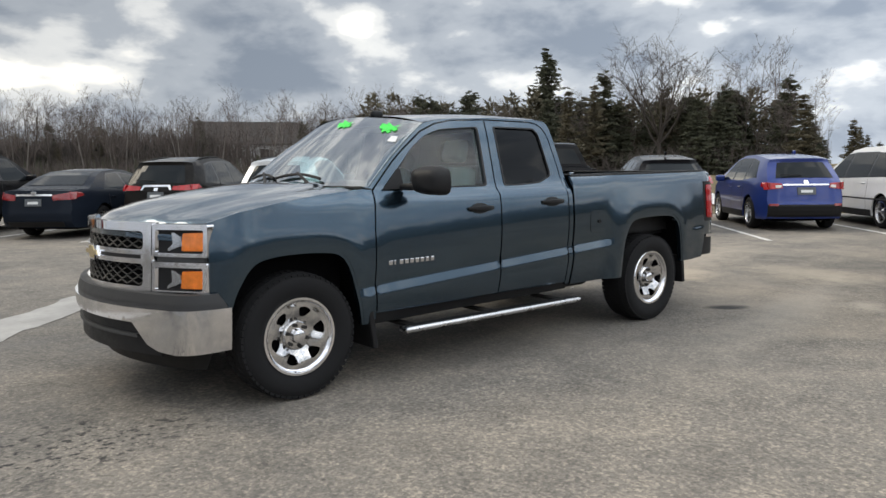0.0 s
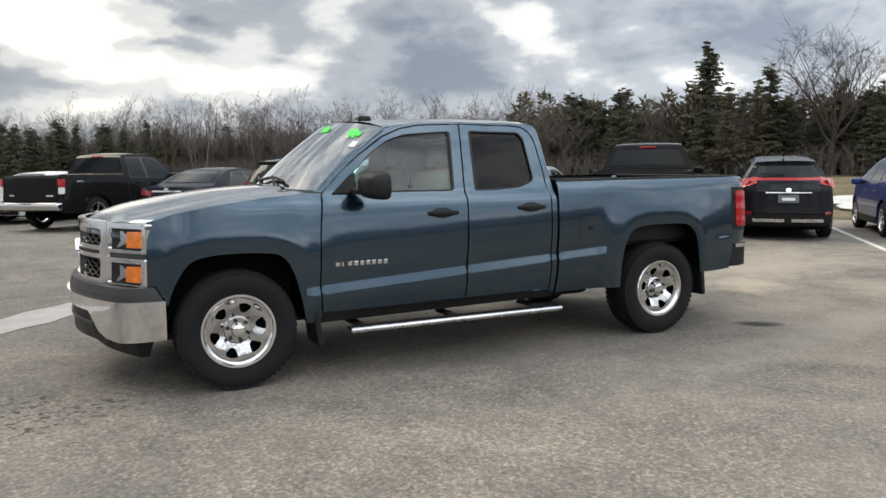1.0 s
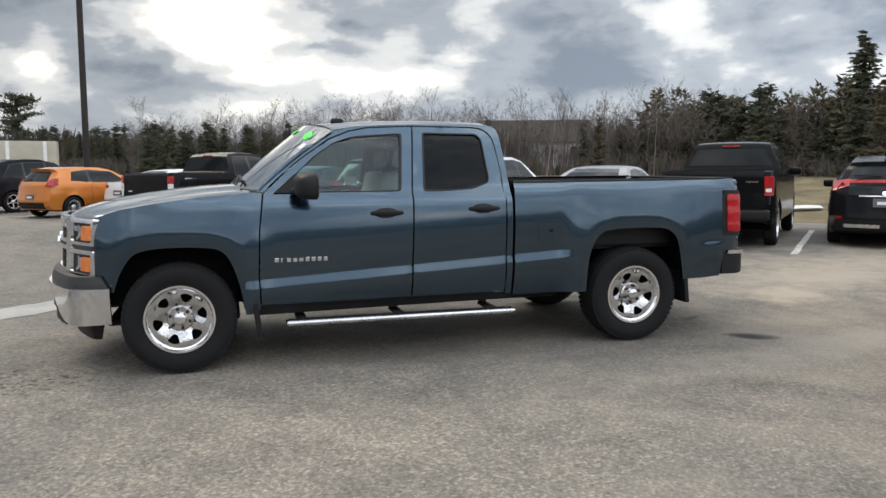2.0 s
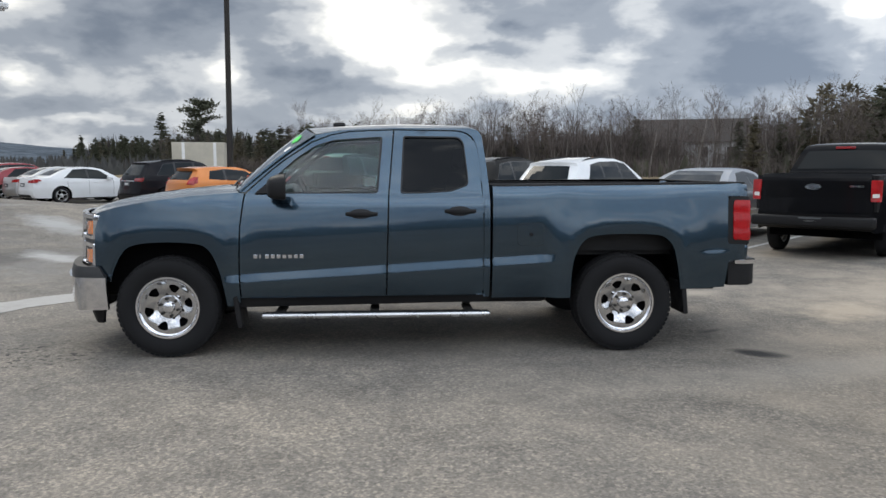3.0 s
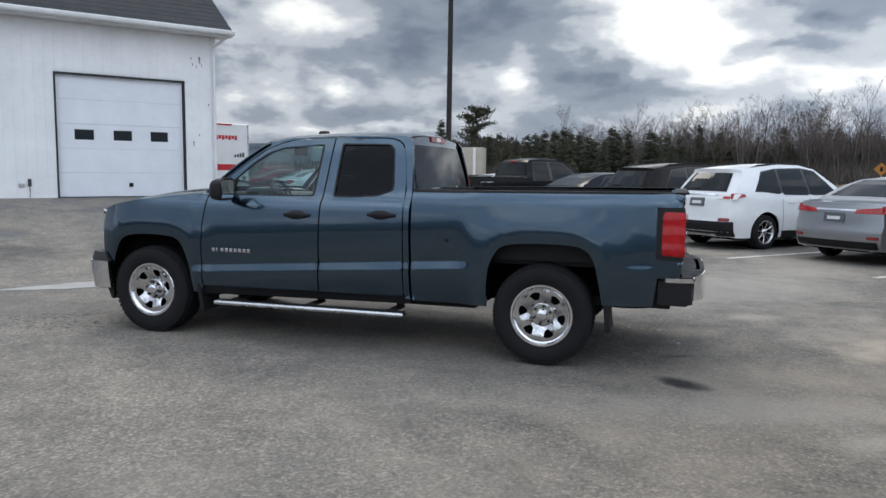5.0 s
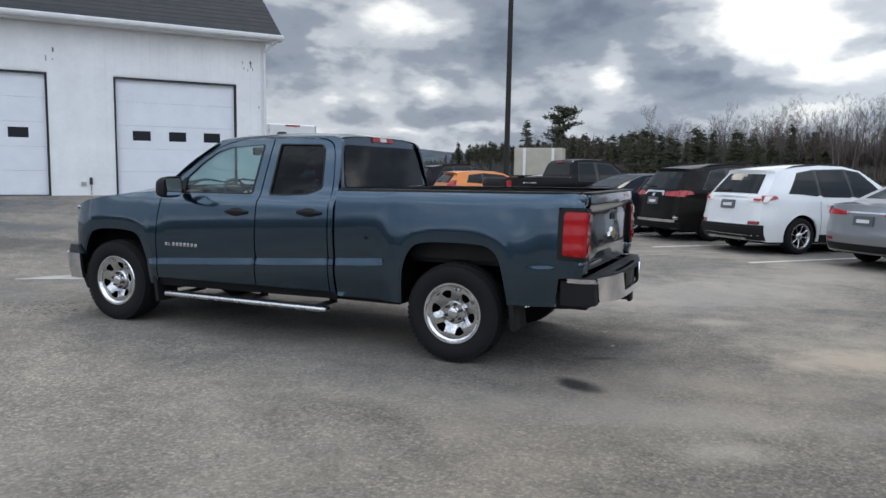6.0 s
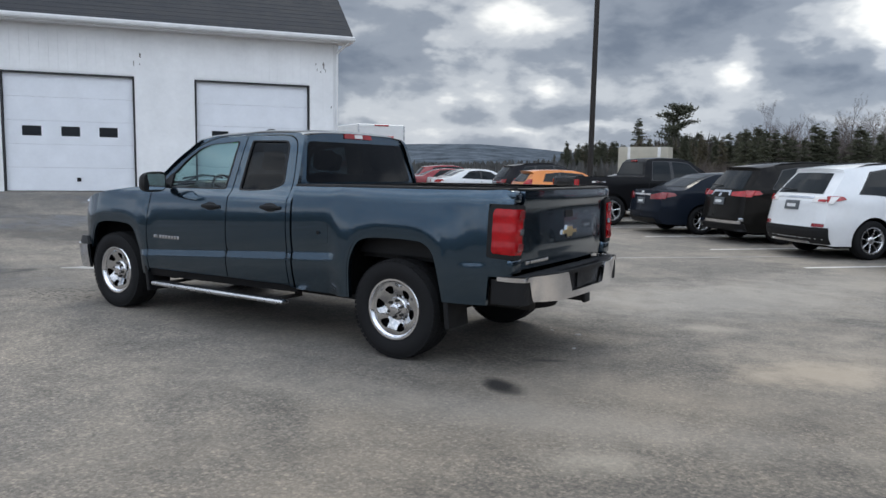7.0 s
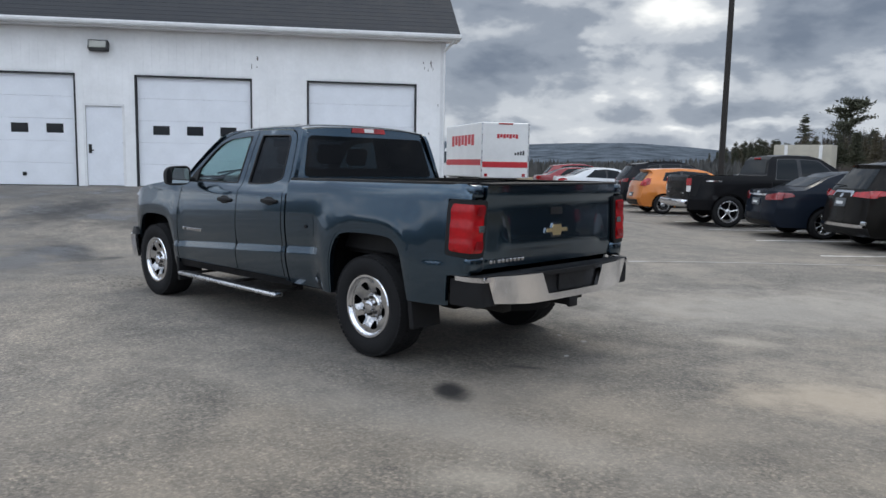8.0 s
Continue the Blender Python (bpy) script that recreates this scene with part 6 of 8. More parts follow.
    for s0, s1, t0, t1 in ((0.0, 0.05, -0.98, 0.98), (0.0, 1.0, -0.99, -0.955), (0.0, 1.0, 0.955, 0.99)):
        P("screen_border", screen_grid(s0, s1, t0, t1, -0.006), DARK_GAP if s1 < 0.5 else PAINT_TRUCK, parent=ws)
    # wipers lying along the foot of the glass
    for t0, t1 in ((-0.52, 0.10), (0.14, 0.74)):
        bm = bmesh.new()
        line = [screen(0.055 + 0.05 * math.sin(math.pi * k / 8), t0 + (t1 - t0) * k / 8, 0.022) for k in range(9)]
        for a, b in zip(line, line[1:]):
            tube_into(bm, a, b, 0.011, n=6)
        pivot, mid = screen(-0.02, t0 + 0.06, 0.02), line[4] + Vector((-0.008, 0, 0.012))
        tube_into(bm, pivot, mid, 0.013, 0.009, n=6)
        P("wiper", bm, BLACK_PLASTIC)
    # green painted marks on the glass
    for tc, sc in ((-0.74, 0.84), (-0.10, 0.88)):
        bm = bmesh.new()
        for k in range(5):
            a0, wd = random.uniform(-0.9, 0.9), 0.020
            cs, ct = sc + random.uniform(-0.03, 0.03), tc + random.uniform(-0.06, 0.06)
            ds, dt = 0.075 * math.sin(a0), 0.085 * math.cos(a0)
            q = [screen(cs - ds - wd, ct - dt, 0.004), screen(cs + ds - wd, ct + dt, 0.004), screen(cs + ds + wd * 1.4, ct + dt + 0.02, 0.004), screen(cs - ds + wd, ct - dt - 0.02, 0.004)]
            bm.faces.new([bm.verts.new(p + Vector((-0.0006 * k, 0, 0.0008 * k))) for p in q])
        P("window_marking", bm, GREEN_PAINT, "green painted sale marking", parent=ws)
    bm = bmesh.new()
    bm.faces.new([bm.verts.new(screen(s, t, 0.003)) for s, t in ((0.62, -0.92), (0.62, -0.84), (0.71, -0.83), (0.71, -0.90))])
    P("sticker", bm, PAPER, "white windscreen sticker", parent=ws)

    def roof(x, y, off=0.0):
        t = y / 0.735
        edge_z = float(np.interp(x, (1.20, 1.41, 1.86, 2.46, 2.54), (1.716, 1.752, 1.772, 1.772, 1.74)))
        c = 1.790 + 0.038 * math.sin(min(1, max(0, (x - 1.08) / 1.0)) * math.pi / 2) - 0.012 * smooth01(1.9, 2.5, x) - 0.028 * smooth01(2.40, 2.52, x)
        k = 0.5 * t * t + 0.5 * abs(t) ** 6
        return Vector((x, y, c + (edge_z - c) * min(1, k) + off))

    bm = bmesh.new()
    rows = []
    for i in range(19):
        row = []
        for j in range(25):
            t = 2 * j / 24 - 1
            x0 = 1.085 + (1.225 - 1.085) * t * t
            x1 = 2.512 - 0.012 * t * t
            x = x0 + (x1 - x0) * i / 18
            p = roof(x, t * 0.735)
            ez = float(np.interp(x, (1.20, 1.41, 1.86, 2.46, 2.54), (1.716, 1.752, 1.772, 1.772, 1.74)))
            p.y = t * (flank(x, ez) + 0.002)
            row.append(bm.verts.new(p))
        rows.append(row)
    for a, b in zip(rows, rows[1:]):
        for j in range(24):
            bm.faces.new((a[j], b[j], b[j + 1], a[j + 1]))
    P("roof", bm, PAINT_TRUCK, smooth=60)
    part("roof_lining", box(1.25, 2.50, -0.70, 0.70, 1.715, 1.725), INTERIOR_LIGHT, T)
    part("roof_fin", box(1.31, 1.42, -0.026, 0.026, 1.79, 1.856, 0.024, seg=3), BLACK_PLASTIC, T, "small black roof antenna fin")

    def back(y, z, off=0.0):
        return Vector((2.585 - 0.085 * max(0, z - 1.33) / 0.45 - 0.015 * (y / 0.8) ** 2 + off, y, z))

    half = lambda z: flank(2.56, z) - 0.01
    rw = rounded([(-0.755, 1.345), (0.755, 1.345), (0.665, 1.70), (-0.665, 1.70)], 0.05)
    outer = [(-half(0.5), 0.5), (half(0.5), 0.5), (half(1.2), 1.2), (half(1.33), 1.33), (half(1.55), 1.55), (half(1.74), 1.745), (0.5, 1.772), (0.2, 1.785), (-0.2, 1.785), (-0.5, 1.772), (-half(1.74), 1.745), (-half(1.55), 1.55), (-half(1.33), 1.33), (-half(1.2), 1.2)]
    P("cab_back", panel([outer, rw], back, 0.07, 0.04), PAINT_TRUCK)
    g = P("rear_window", panel([grow(rw, 0.015)], back, 0.1, 0.0, 0.006), TINT_GLASS, "dark tinted rear window")
    g.visible_shadow = False
    P("brake_light", panel([rounded([(-0.20, 1.742), (0.20, 1.742), (0.19, 1.786), (-0.19, 1.786)], 0.01)], lambda y, z, off: back(y, z, off) + Vector((0.012, 0, 0)), 0.05, 0.02), RED_LENS, "red high brake light")
    P("brake_light_lens", panel([[(-0.055, 1.748), (0.055, 1.748), (0.055, 1.782), (-0.055, 1.782)]], lambda y, z, off: back(y, z, off) + Vector((0.016, 0, 0)), 0.05, 0.01), WHITE_LENS)

    # the bed
    bm = bmesh.new()
    box_into(bm, 2.63, 4.60, -0.78, 0.78, 0.76, 0.80)
    for sgn in (-1, 1):
        box_into(bm, 2.63, 4.64, sgn * 0.80, sgn * 0.84, 0.80, 1.325)
        box_into(bm, 3.30, 4.02, sgn * 0.55, sgn * 0.80, 0.80, 1.02, 0.03)
    box_into(bm, 2.615, 2.65, -0.86, 0.86, 0.55, 1.325)
    P("bed_liner", bm, BLACK_PLASTIC)
    # tailgate
    gate = lambda y, z, off: Vector((4.672 + 0.022 * smooth01(1.20, 1.26, z) - 0.010 * smooth01(0.80, 0.86, 1.66 - z) + off - 0.018 * (y / 0.8) ** 2 + 0.010 * (smooth01(0.86, 0.90, z) - smooth01(0.90, 1.18, z)) * smooth01(0.62, 0.55, abs(y)), y, z))
    tg = P("tailgate", panel([rounded([(-0.786, 0.765), (0.786, 0.765), (0.786, 1.335), (-0.786, 1.335)], 0.025)], gate, 0.05, 0.05, rows=(1.20, 1.22, 1.24, 1.26, 0.87, 0.885, 0.90)), PAINT_TRUCK, smooth=50)
    P("tailgate_cap", box(4.60, 4.705, -0.78, 0.78, 1.332, 1.348, 0.008), BLACK_PLASTIC, parent=tg)
    P("tailgate_handle", panel([rounded([(-0.075, 1.115), (0.075, 1.115), (0.07, 1.168), (-0.07, 1.168)], 0.015)], gate, 0.03, 0.01, 0.007), BLACK_PLASTIC, "black tailgate handle", parent=tg)
    P("badge", emblem(4.66, 4.688, 0.30, 0.105, 1.0), CHROME, parent=tg)
    P("badge_inlay", emblem(4.67, 4.6905, 0.262, 0.078, 1.0), GOLD, parent=tg)
    badge_letters(tg, (4.672, -0.745, 0.795), (0, 1, 0), (0, 0, 1), (1, 0, 0), 9, 0.043, 0.032, 0.034)
    # tail lamps wrap round the corner
    for sgn in (-1, 1):
        name = "tail_light"
        lamp = thing(name, Matrix.Identity(4), "", "")
        for k in ("label", "category"):
            if k in lamp:
                del lamp[k]
        lamp.parent = T
        tagged(lamp, "red tail light with dark surround")

        def wrap(u, z, off, sgn=sgn):
            # u runs along the flank and round the corner; the corner lies at u = 0
            yc = flank(4.63, z)
            if u < -0.03:
                return Vector((4.655 + u, sgn * (flank(4.655 + u, z) + off), z))
            if u > 0.03:
                return Vector((4.676 + off, sgn * (yc + 0.01 - u), z))
            a = (u + 0.03) / 0.06 * math.pi / 2
            return Vector((4.625 + (0.051 + off) * math.sin(a), sgn * (yc - 0.02 + (0.02 + off) * math.cos(a)), z))

        mk = lambda nm, lp, mat, off, th=0.02, st=0.03: part(nm, flip(panel([lp], wrap, st, th, off)) if sgn > 0 else panel([lp], wrap, st, th, off), mat, lamp, "", 50)
        mk("housing", rounded([(-0.172, 0.862), (0.150, 0.846), (0.172, 0.90), (0.172, 1.232), (-0.15, 1.240), (-0.172, 1.20)], 0.03), BLACK_PLASTIC, 0.002)
        bulge = lambda u, z, off: wrap(u, z, off + 0.004 * math.sin(math.pi * (z - 0.872) / 0.1165) ** 2)
        lens = panel([rounded([(-0.130, 0.895), (0.138, 0.880), (0.138, 1.203), (-0.116, 1.210), (-0.130, 1.18)], 0.025)], bulge, 0.022, 0.02, 0.008)
        part("lens", flip(lens) if sgn > 0 else lens, LAMP_RED, lamp, "", 60)
        for z0, z1 in ((0.905, 0.965), (1.135, 1.195)):
            mk("lens_band", rounded([(0.050, z0), (0.133, z0), (0.133, z1), (0.065, z1)], 0.015), RED_DARK, 0.0215, 0.004)
        mk("reversing_lens", rounded([(0.085, 1.022), (0.142, 1.022), (0.142, 1.066), (0.085, 1.066)], 0.01), CLEAR_LENS, 0.019, 0.006)
        part("corner_bracket", panel([[(4.49, 0.745), (4.655, 0.745), (4.655, 0.862), (4.49, 0.862)]], side(sgn), 0.08, 0.02, -0.004) if sgn < 0 else flip(panel([[(4.49, 0.745), (4.655, 0.745), (4.655, 0.862), (4.49, 0.862)]], side(sgn), 0.08, 0.02, -0.004)), PAINT_TRUCK, T)
        part("rear_corner", box(4.60, 4.672, sgn * 0.79, sgn * (flank(4.63, 0.80) - 0.003), 0.742, 0.862, 0.030, seg=4), PAINT_TRUCK, T, "", True)
        part("rear_post", box(4.56, 4.666, sgn * 0.79, sgn * (flank(4.63, 1.29) - 0.003), 1.238, 1.334, 0.030, seg=4), PAINT_TRUCK, T, "", True)

    # bumpers: a surface along a plan line
    def along(plan):
        P2 = [Vector(p) for p in plan]
        cum = [0.0]
        for a, b in zip(P2, P2[1:]):
            cum.append(cum[-1] + (b - a).length)
        mid = cum[-1] / 2

        def f(u, bulge):
            s = min(max(u + mid, 0), cum[-1])
            for i in range(len(P2) - 1):
                if s <= cum[i + 1] + 1e-9:
                    d = (P2[i + 1] - P2[i]).normalized()
                    p = P2[i] + d * (s - cum[i])
                    # smooth the facing between neighbours
                    k = (s - cum[i]) / (cum[i + 1] - cum[i])
                    d0 = (P2[i] - P2[i - 1]).normalized() if i else d
                    d2 = (P2[i + 2] - P2[i + 1]).normalized() if i + 2 < len(P2) else d
                    dd = ((d0 + d) * (1 - k) + (d + d2) * k).normalized()
                    return p + Vector((-dd.y, dd.x)) * bulge
        return f, mid

    ysb = [-0.88 + 1.76 * i / 24 for i in range(25)]
    turn = spline([(-0.865 + 0.31 * 0.88 ** 2, 0.88), (-0.578, 0.938), (-0.520, 0.973), (-0.44, 0.994), (-0.33, 1.002)], 4)[1:]
    planf = [(x, -y) for x, y in turn[::-1]] + [(-0.865 + 0.31 * y * y, y) for y in ysb] + turn
    ff, mf = along(planf)

    def fb(bul):
        def g(u, z, off):
            p = ff(u, bul(z) + off)
            return Vector((p.x, p.y, z))
        return g

    chrome_f = fb(lambda z: -0.030 * max(0, (0.615 - z) / 0.24) ** 1.5)
    P("front_bumper", panel([[(-mf, 0.632), (-mf, 0.385), (-mf + 0.35, 0.372), (-0.78, 0.385), (-0.70, 0.42), (-0.60, 0.545), (0.60, 0.545), (0.70, 0.42), (0.78, 0.385), (mf - 0.35, 0.372), (mf, 0.385), (mf, 0.632)]], chrome_f, 0.05, 0.03), CHROME, "chrome front bumper", 50)
    low = fb(lambda z: -0.035)
    P("bumper_intake", panel([[(-0.80, 0.36), (0.80, 0.36), (0.72, 0.56), (-0.72, 0.56)]], low, 0.1, 0.05), BLACK_PLASTIC)
    P("air_dam", panel([[(-mf + 0.12, 0.255), (mf - 0.12, 0.255), (mf - 0.06, 0.40), (-mf + 0.06, 0.40)]], fb(lambda z: -0.125 - (0.40 - z) * 0.3), 0.1, 0.03), BLACK_PLASTIC)
    for y in (-0.42, 0.42):
        P("tow_hook", box(-0.74, -0.64, y - 0.02, y + 0.02, 0.44, 0.50, 0.015), DARK_STEEL)
    P("intake_bar", panel([[(-0.62, 0.455), (0.62, 0.455), (0.62, 0.475), (-0.62, 0.475)]], fb(lambda z: -0.02), 0.1, 0.03), GREY_PLASTIC)
    P("bumper_pad", panel([[(-mf + 0.01, 0.630), (mf - 0.01, 0.630), (mf - 0.06, 0.712), (-mf + 0.06, 0.712)]], fb(lambda z: -0.018 - 0.30 * max(0, z - 0.655)), 0.05, 0.06, rows=(0.655, 0.67)), PAD_PLASTIC, "dark grey bumper step pad", 50)

    def front(y, z, off):
        return Vector((face(y) - off + 0.06 * (z - 0.9), y, z))

    # grille and headlights
    P("grille_backing", flip(panel([[(-0.60, 0.72), (0.60, 0.72), (0.60, 1.08), (-0.60, 1.08)]], front, 0.1, 0.0, -0.045)), LINER)
    ring = lambda y0, y1, z0, z1, t: [rounded([(y0, z0), (y1, z0), (y1, z1), (y0, z1)], 0.02), rounded([(y0 + t, z0 + t), (y1 - t, z0 + t), (y1 - t, z1 - t), (y0 + t, z1 - t)], 0.015)]
    gr = P("grille", flip(panel([[(-0.605, 0.700), (0.605, 0.700), (0.605, 1.108), (-0.605, 1.108)], rounded([(-0.548, 0.738), (0.548, 0.738), (0.548, 0.868), (-0.548, 0.868)], 0.03), rounded([(-0.548, 0.950), (0.548, 0.950), (0.548, 1.056), (-0.548, 1.056)], 0.03)], front, 0.05, 0.045, 0.008)), CHROME, "chrome two-bar grille surround", 30)
    P("grille_bar_inlay", flip(panel([[(-0.53, 0.898), (0.53, 0.898), (0.53, 0.920), (-0.53, 0.920)]], front, 0.1, 0.004, 0.011)), BLACK_PLASTIC, parent=gr)
    mesh = bmesh.new()
    for z0, z1 in ((0.742, 0.866), (0.954, 1.052)):
        n = 5 if z0 < 0.9 else 4
        for k in range(n):
            zc = z0 + (z1 - z0) * (k + 0.5) / n
            for i in range(22):
                y0 = -0.54 + 1.08 * i / 22
                y1 = y0 + 1.08 / 22
                up = 0.011 if (i + k) % 2 else -0.011
                a, b = front(y0, zc - up, -0.012), front(y1, zc + up, -0.012)
                tube_into(mesh, a, b, 0.0052, n=4, cap=False)
    tagged(P("grille_mesh", mesh, BLACK_PLASTIC, parent=gr), kind="stuff")
    P("badge", emblem(-0.76, -0.797, 0.28, 0.100, 0.910), CHROME, parent=gr)
    P("badge_inlay", emblem(-0.77, -0.800, 0.245, 0.075, 0.910), GOLD, parent=gr)
    for sgn in (-1, 1):
        hl = thing("headlight", Matrix.Identity(4), "", "")
        for k in ("label", "category"):
            if k in hl:
                del hl[k]
        hl.parent = T
        tagged(hl, "stacked chrome-framed headlight with amber marker")

        def lamp(nm, lp, mat, off, th=0.02, st=0.04, loops=None):
            ls = [[(sgn * y, z) for y, z in l] for l in (loops or [lp])]
            b = panel(ls, front, st, th, off)
            if b.faces[:] and sum(f.normal.x for f in b.faces) == 0:
                b.normal_update()
            b.normal_update()
            if sum(f.normal.x * f.calc_area() for f in b.faces) > 0:
                flip(b)
            return part(nm, b, mat, hl, "", 40)

        for z0, z1 in ((0.915, 1.100), (0.702, 0.885)):
            lamp("housing", [(0.62, z0), (0.905, z0), (0.905, z1), (0.62, z1)], BLACK_PLASTIC, -0.012, 0.06)
            lamp("bezel", None, CHROME, 0.008, 0.04, loops=[rounded([(0.612, z0), (0.925, z0), (0.925, z1), (0.612, z1)], 0.012), rounded([(0.632, z0 + 0.022), (0.905, z0 + 0.022), (0.905, z1 - 0.032), (0.632, z1 - 0.032)], 0.01)])
            lamp("reflector", [(0.700, z0 + 0.030), (0.772, z0 + 0.062), (0.788, z0 + 0.062), (0.772, z1 - 0.070), (0.738, z1 - 0.048), (0.722, z1 - 0.048), (0.728, z0 + 0.070), (0.700, z0 + 0.046)], CLEAR_LENS, -0.004, 0.02, 0.025)
            lamp("amber_lens", rounded([(0.795, z0 + 0.036), (0.906, z0 + 0.036), (0.906, z1 - 0.045), (0.800, z1 - 0.050)], 0.01), AMBER, 0.011, 0.03)
        lamp("amber_glow_strip", [(0.63, 0.888), (0.90, 0.888), (0.90, 0.912), (0.63, 0.912)], GREY_PLASTIC, -0.005)
    # behind the lamps
    P("inner_nose", box(-0.44, 0.50, -0.80, 0.80, 0.50, 1.07), LINER)

    # rear bumper
    ysr = [-0.80 + 1.60 * i / 20 for i in range(21)]
    planr = [(4.50, 0.965), (4.58, 0.963), (4.66, 0.955), (4.72, 0.935), (4.765, 0.895)] + [(4.865 - 0.115 * (y / 0.80) ** 4 * 0.6 - 0.035 * (y / 0.8) ** 2, y) for y in ysr[::-1]] + [(4.765, -0.895), (4.72, -0.935), (4.66, -0.955), (4.58, -0.963), (4.50, -0.965)]
    fr, mr = along(planr)
    rb = lambda bul: (lambda u, z, off: (lambda p: Vector((p.x, p.y, z)))(fr(u, bul + off)))
    P("rear_bumper", panel([[(-mr + 0.06, 0.698), (-0.86, 0.694), (-0.80, 0.545), (-0.5, 0.525), (0.5, 0.525), (0.80, 0.545), (0.86, 0.694), (mr - 0.06, 0.698), (mr - 0.06, 0.728), (0.38, 0.728), (0.31, 0.575), (-0.31, 0.575), (-0.38, 0.728), (-mr + 0.06, 0.728)]], rb(0.0), 0.05, 0.03), CHROME, "chrome rear step bumper", 50)
    P("bumper_corner", panel([[(-mr + 0.01, 0.53), (-0.80, 0.53), (-0.80, 0.705), (-mr + 0.01, 0.705)]], rb(-0.010), 0.05, 0.05), BLACK_PLASTIC)
    P("bumper_corner", panel([[(0.80, 0.53), (mr - 0.01, 0.53), (mr - 0.01, 0.705), (0.80, 0.705)]], rb(-0.010), 0.05, 0.05), BLACK_PLASTIC)
    P("plate_recess", panel([[(-0.40, 0.56), (0.40, 0.56), (0.40, 0.735), (-0.40, 0.735)]], rb(-0.045), 0.08, 0.03), BLACK_PLASTIC)
    # panel in place of a plate, its black giving the recess's dark hole
    P("number_plate", panel([rounded([(-0.16, 0.585), (0.16, 0.585), (0.16, 0.70), (-0.16, 0.70)], 0.01)], rb(-0.03), 0.08, 0.01), BLACK_PLASTIC, "black panel coloured as the dark hole of the plate recess")
    P("step_pad", panel([[(x, y) for x, y in ([(p[0] - 0.012, p[1]) for p in planr if p[0] > 4.6] + [(4.675, -0.90), (4.675, 0.90)])]], lambda x, y, off: Vector((x, y, 0.735 + off)), 0.08, 0.03), BLACK_PLASTIC)
    for y0, y1 in ((-0.97, -0.72), (0.72, 0.97)):
        P("bumper_core", box(4.52, 4.725, y0 * 0.94, y1 * 0.94, 0.515, 0.70, 0.02), BLACK_PLASTIC)
    bm = box(4.66, 4.85, -0.04, 0.04, 0.455, 0.515, 0.008)
    box_into(bm, 4.83, 4.86, -0.05, 0.05, 0.445, 0.525, 0.008)
    P("hitch_receiver", bm, BLACK_PLASTIC, "black hitch receiver")

    # side steps
    for sgn in (-1, 1):
        st = part("side_step", box(0.83, 2.575, sgn * 0.985, sgn * 1.085, 0.318, 0.358, 0.018, seg=3), STEEL, T, "bright metal side step bar", True)
        part("step_pad", box(0.90, 2.50, sgn * 0.998, sgn * 1.068, 0.355, 0.361, 0.002), BLACK_PLASTIC, st)
        for x in (0.95, 1.68, 2.42):
            part("bracket", box(x - 0.035, x + 0.035, sgn * 0.70, sgn * 1.0, 0.335, 0.352), DARK_STEEL, st)
            part("bracket", box(x - 0.03, x + 0.03, sgn * 0.70, sgn * 0.73, 0.335, 0.50), DARK_STEEL, st)
    # mirrors
    for sgn in (-1, 1):
        bm = bmesh.new()
        rings = []
        # a cap that swells from a small nose to the upright rim round the glass
        for x, w, h, zc in ((q[0] + 0.032, q[1], q[2], q[3] - 0.024) for q in ((0.872, 0.035, 0.030, 1.335), (0.880, 0.085, 0.058, 1.335), (0.900, 0.112, 0.076, 1.338), (0.935, 0.127, 0.088, 1.340), (0.975, 0.133, 0.093, 1.341), (1.003, 0.134, 0.094, 1.341), (1.008, 0.128, 0.088, 1.341), (0.990, 0.120, 0.081, 1.341))):
            ring = []
            for k in range(28):
                a = 2 * math.pi * k / 28
                ca, sa = math.cos(a), math.sin(a)
                ring.append(bm.verts.new((x + 0.018 * (ca * w / 0.134), sgn * (1.150 + w * math.copysign(abs(ca) ** 0.55, ca)), zc + h * math.copysign(abs(sa) ** 0.55, sa) - 0.010 * ca)))
            rings.append(ring)
        for a, b in zip(rings, rings[1:]):
            for k in range(28):
                bm.faces.new((a[k], a[(k + 1) % 28], b[(k + 1) % 28], b[k]))
        bm.faces.new(rings[0][::-1]), bm.faces.new(rings[-1])
        bmesh.ops.recalc_face_normals(bm, faces=bm.faces)
        mi = part("door_mirror", bm, BLACK_PLASTIC, T, "black door mirror", 50)
        part("mirror_arm", box(0.89, 0.97, sgn * 0.93, sgn * 1.08, 1.255, 1.300, 0.02, seg=3), BLACK_PLASTIC, mi)
        part("mirror_base", panel([[(0.775, 1.262), (0.95, 1.262), (0.95, 1.40), (0.925, 1.395)]], side(sgn), 0.06, 0.02, 0.012), BLACK_PLASTIC, mi)
        glass = rounded([(-0.112, -0.074), (0.112, -0.074), (0.112, 0.074), (-0.112, 0.074)], 0.03, 4)
        bm = bmesh.new()
        bm.faces.new([bm.verts.new((1.029 + 0.10 * a * 0.134, sgn * (1.150 + a), 1.317 + b)) for a, b in glass])
        bmesh.ops.recalc_face_normals(bm, faces=bm.faces)
        bm.faces.ensure_lookup_table()
        bm.normal_update()
        if bm.faces[0].normal.x < 0:
            flip(bm)
        part("mirror_glass", bm, MIRROR, mi)
    for sgn in (-1, 1):
        badge_letters(doors1[0 if sgn < 0 else 1], (0.765 if sgn < 0 else 1.145, sgn * (flank(0.95, 0.78) + 0.001), 0.762), (-sgn, 0, 0), (0, 0, 1), (0, sgn, 0), 9, 0.0435, 0.032, 0.046)

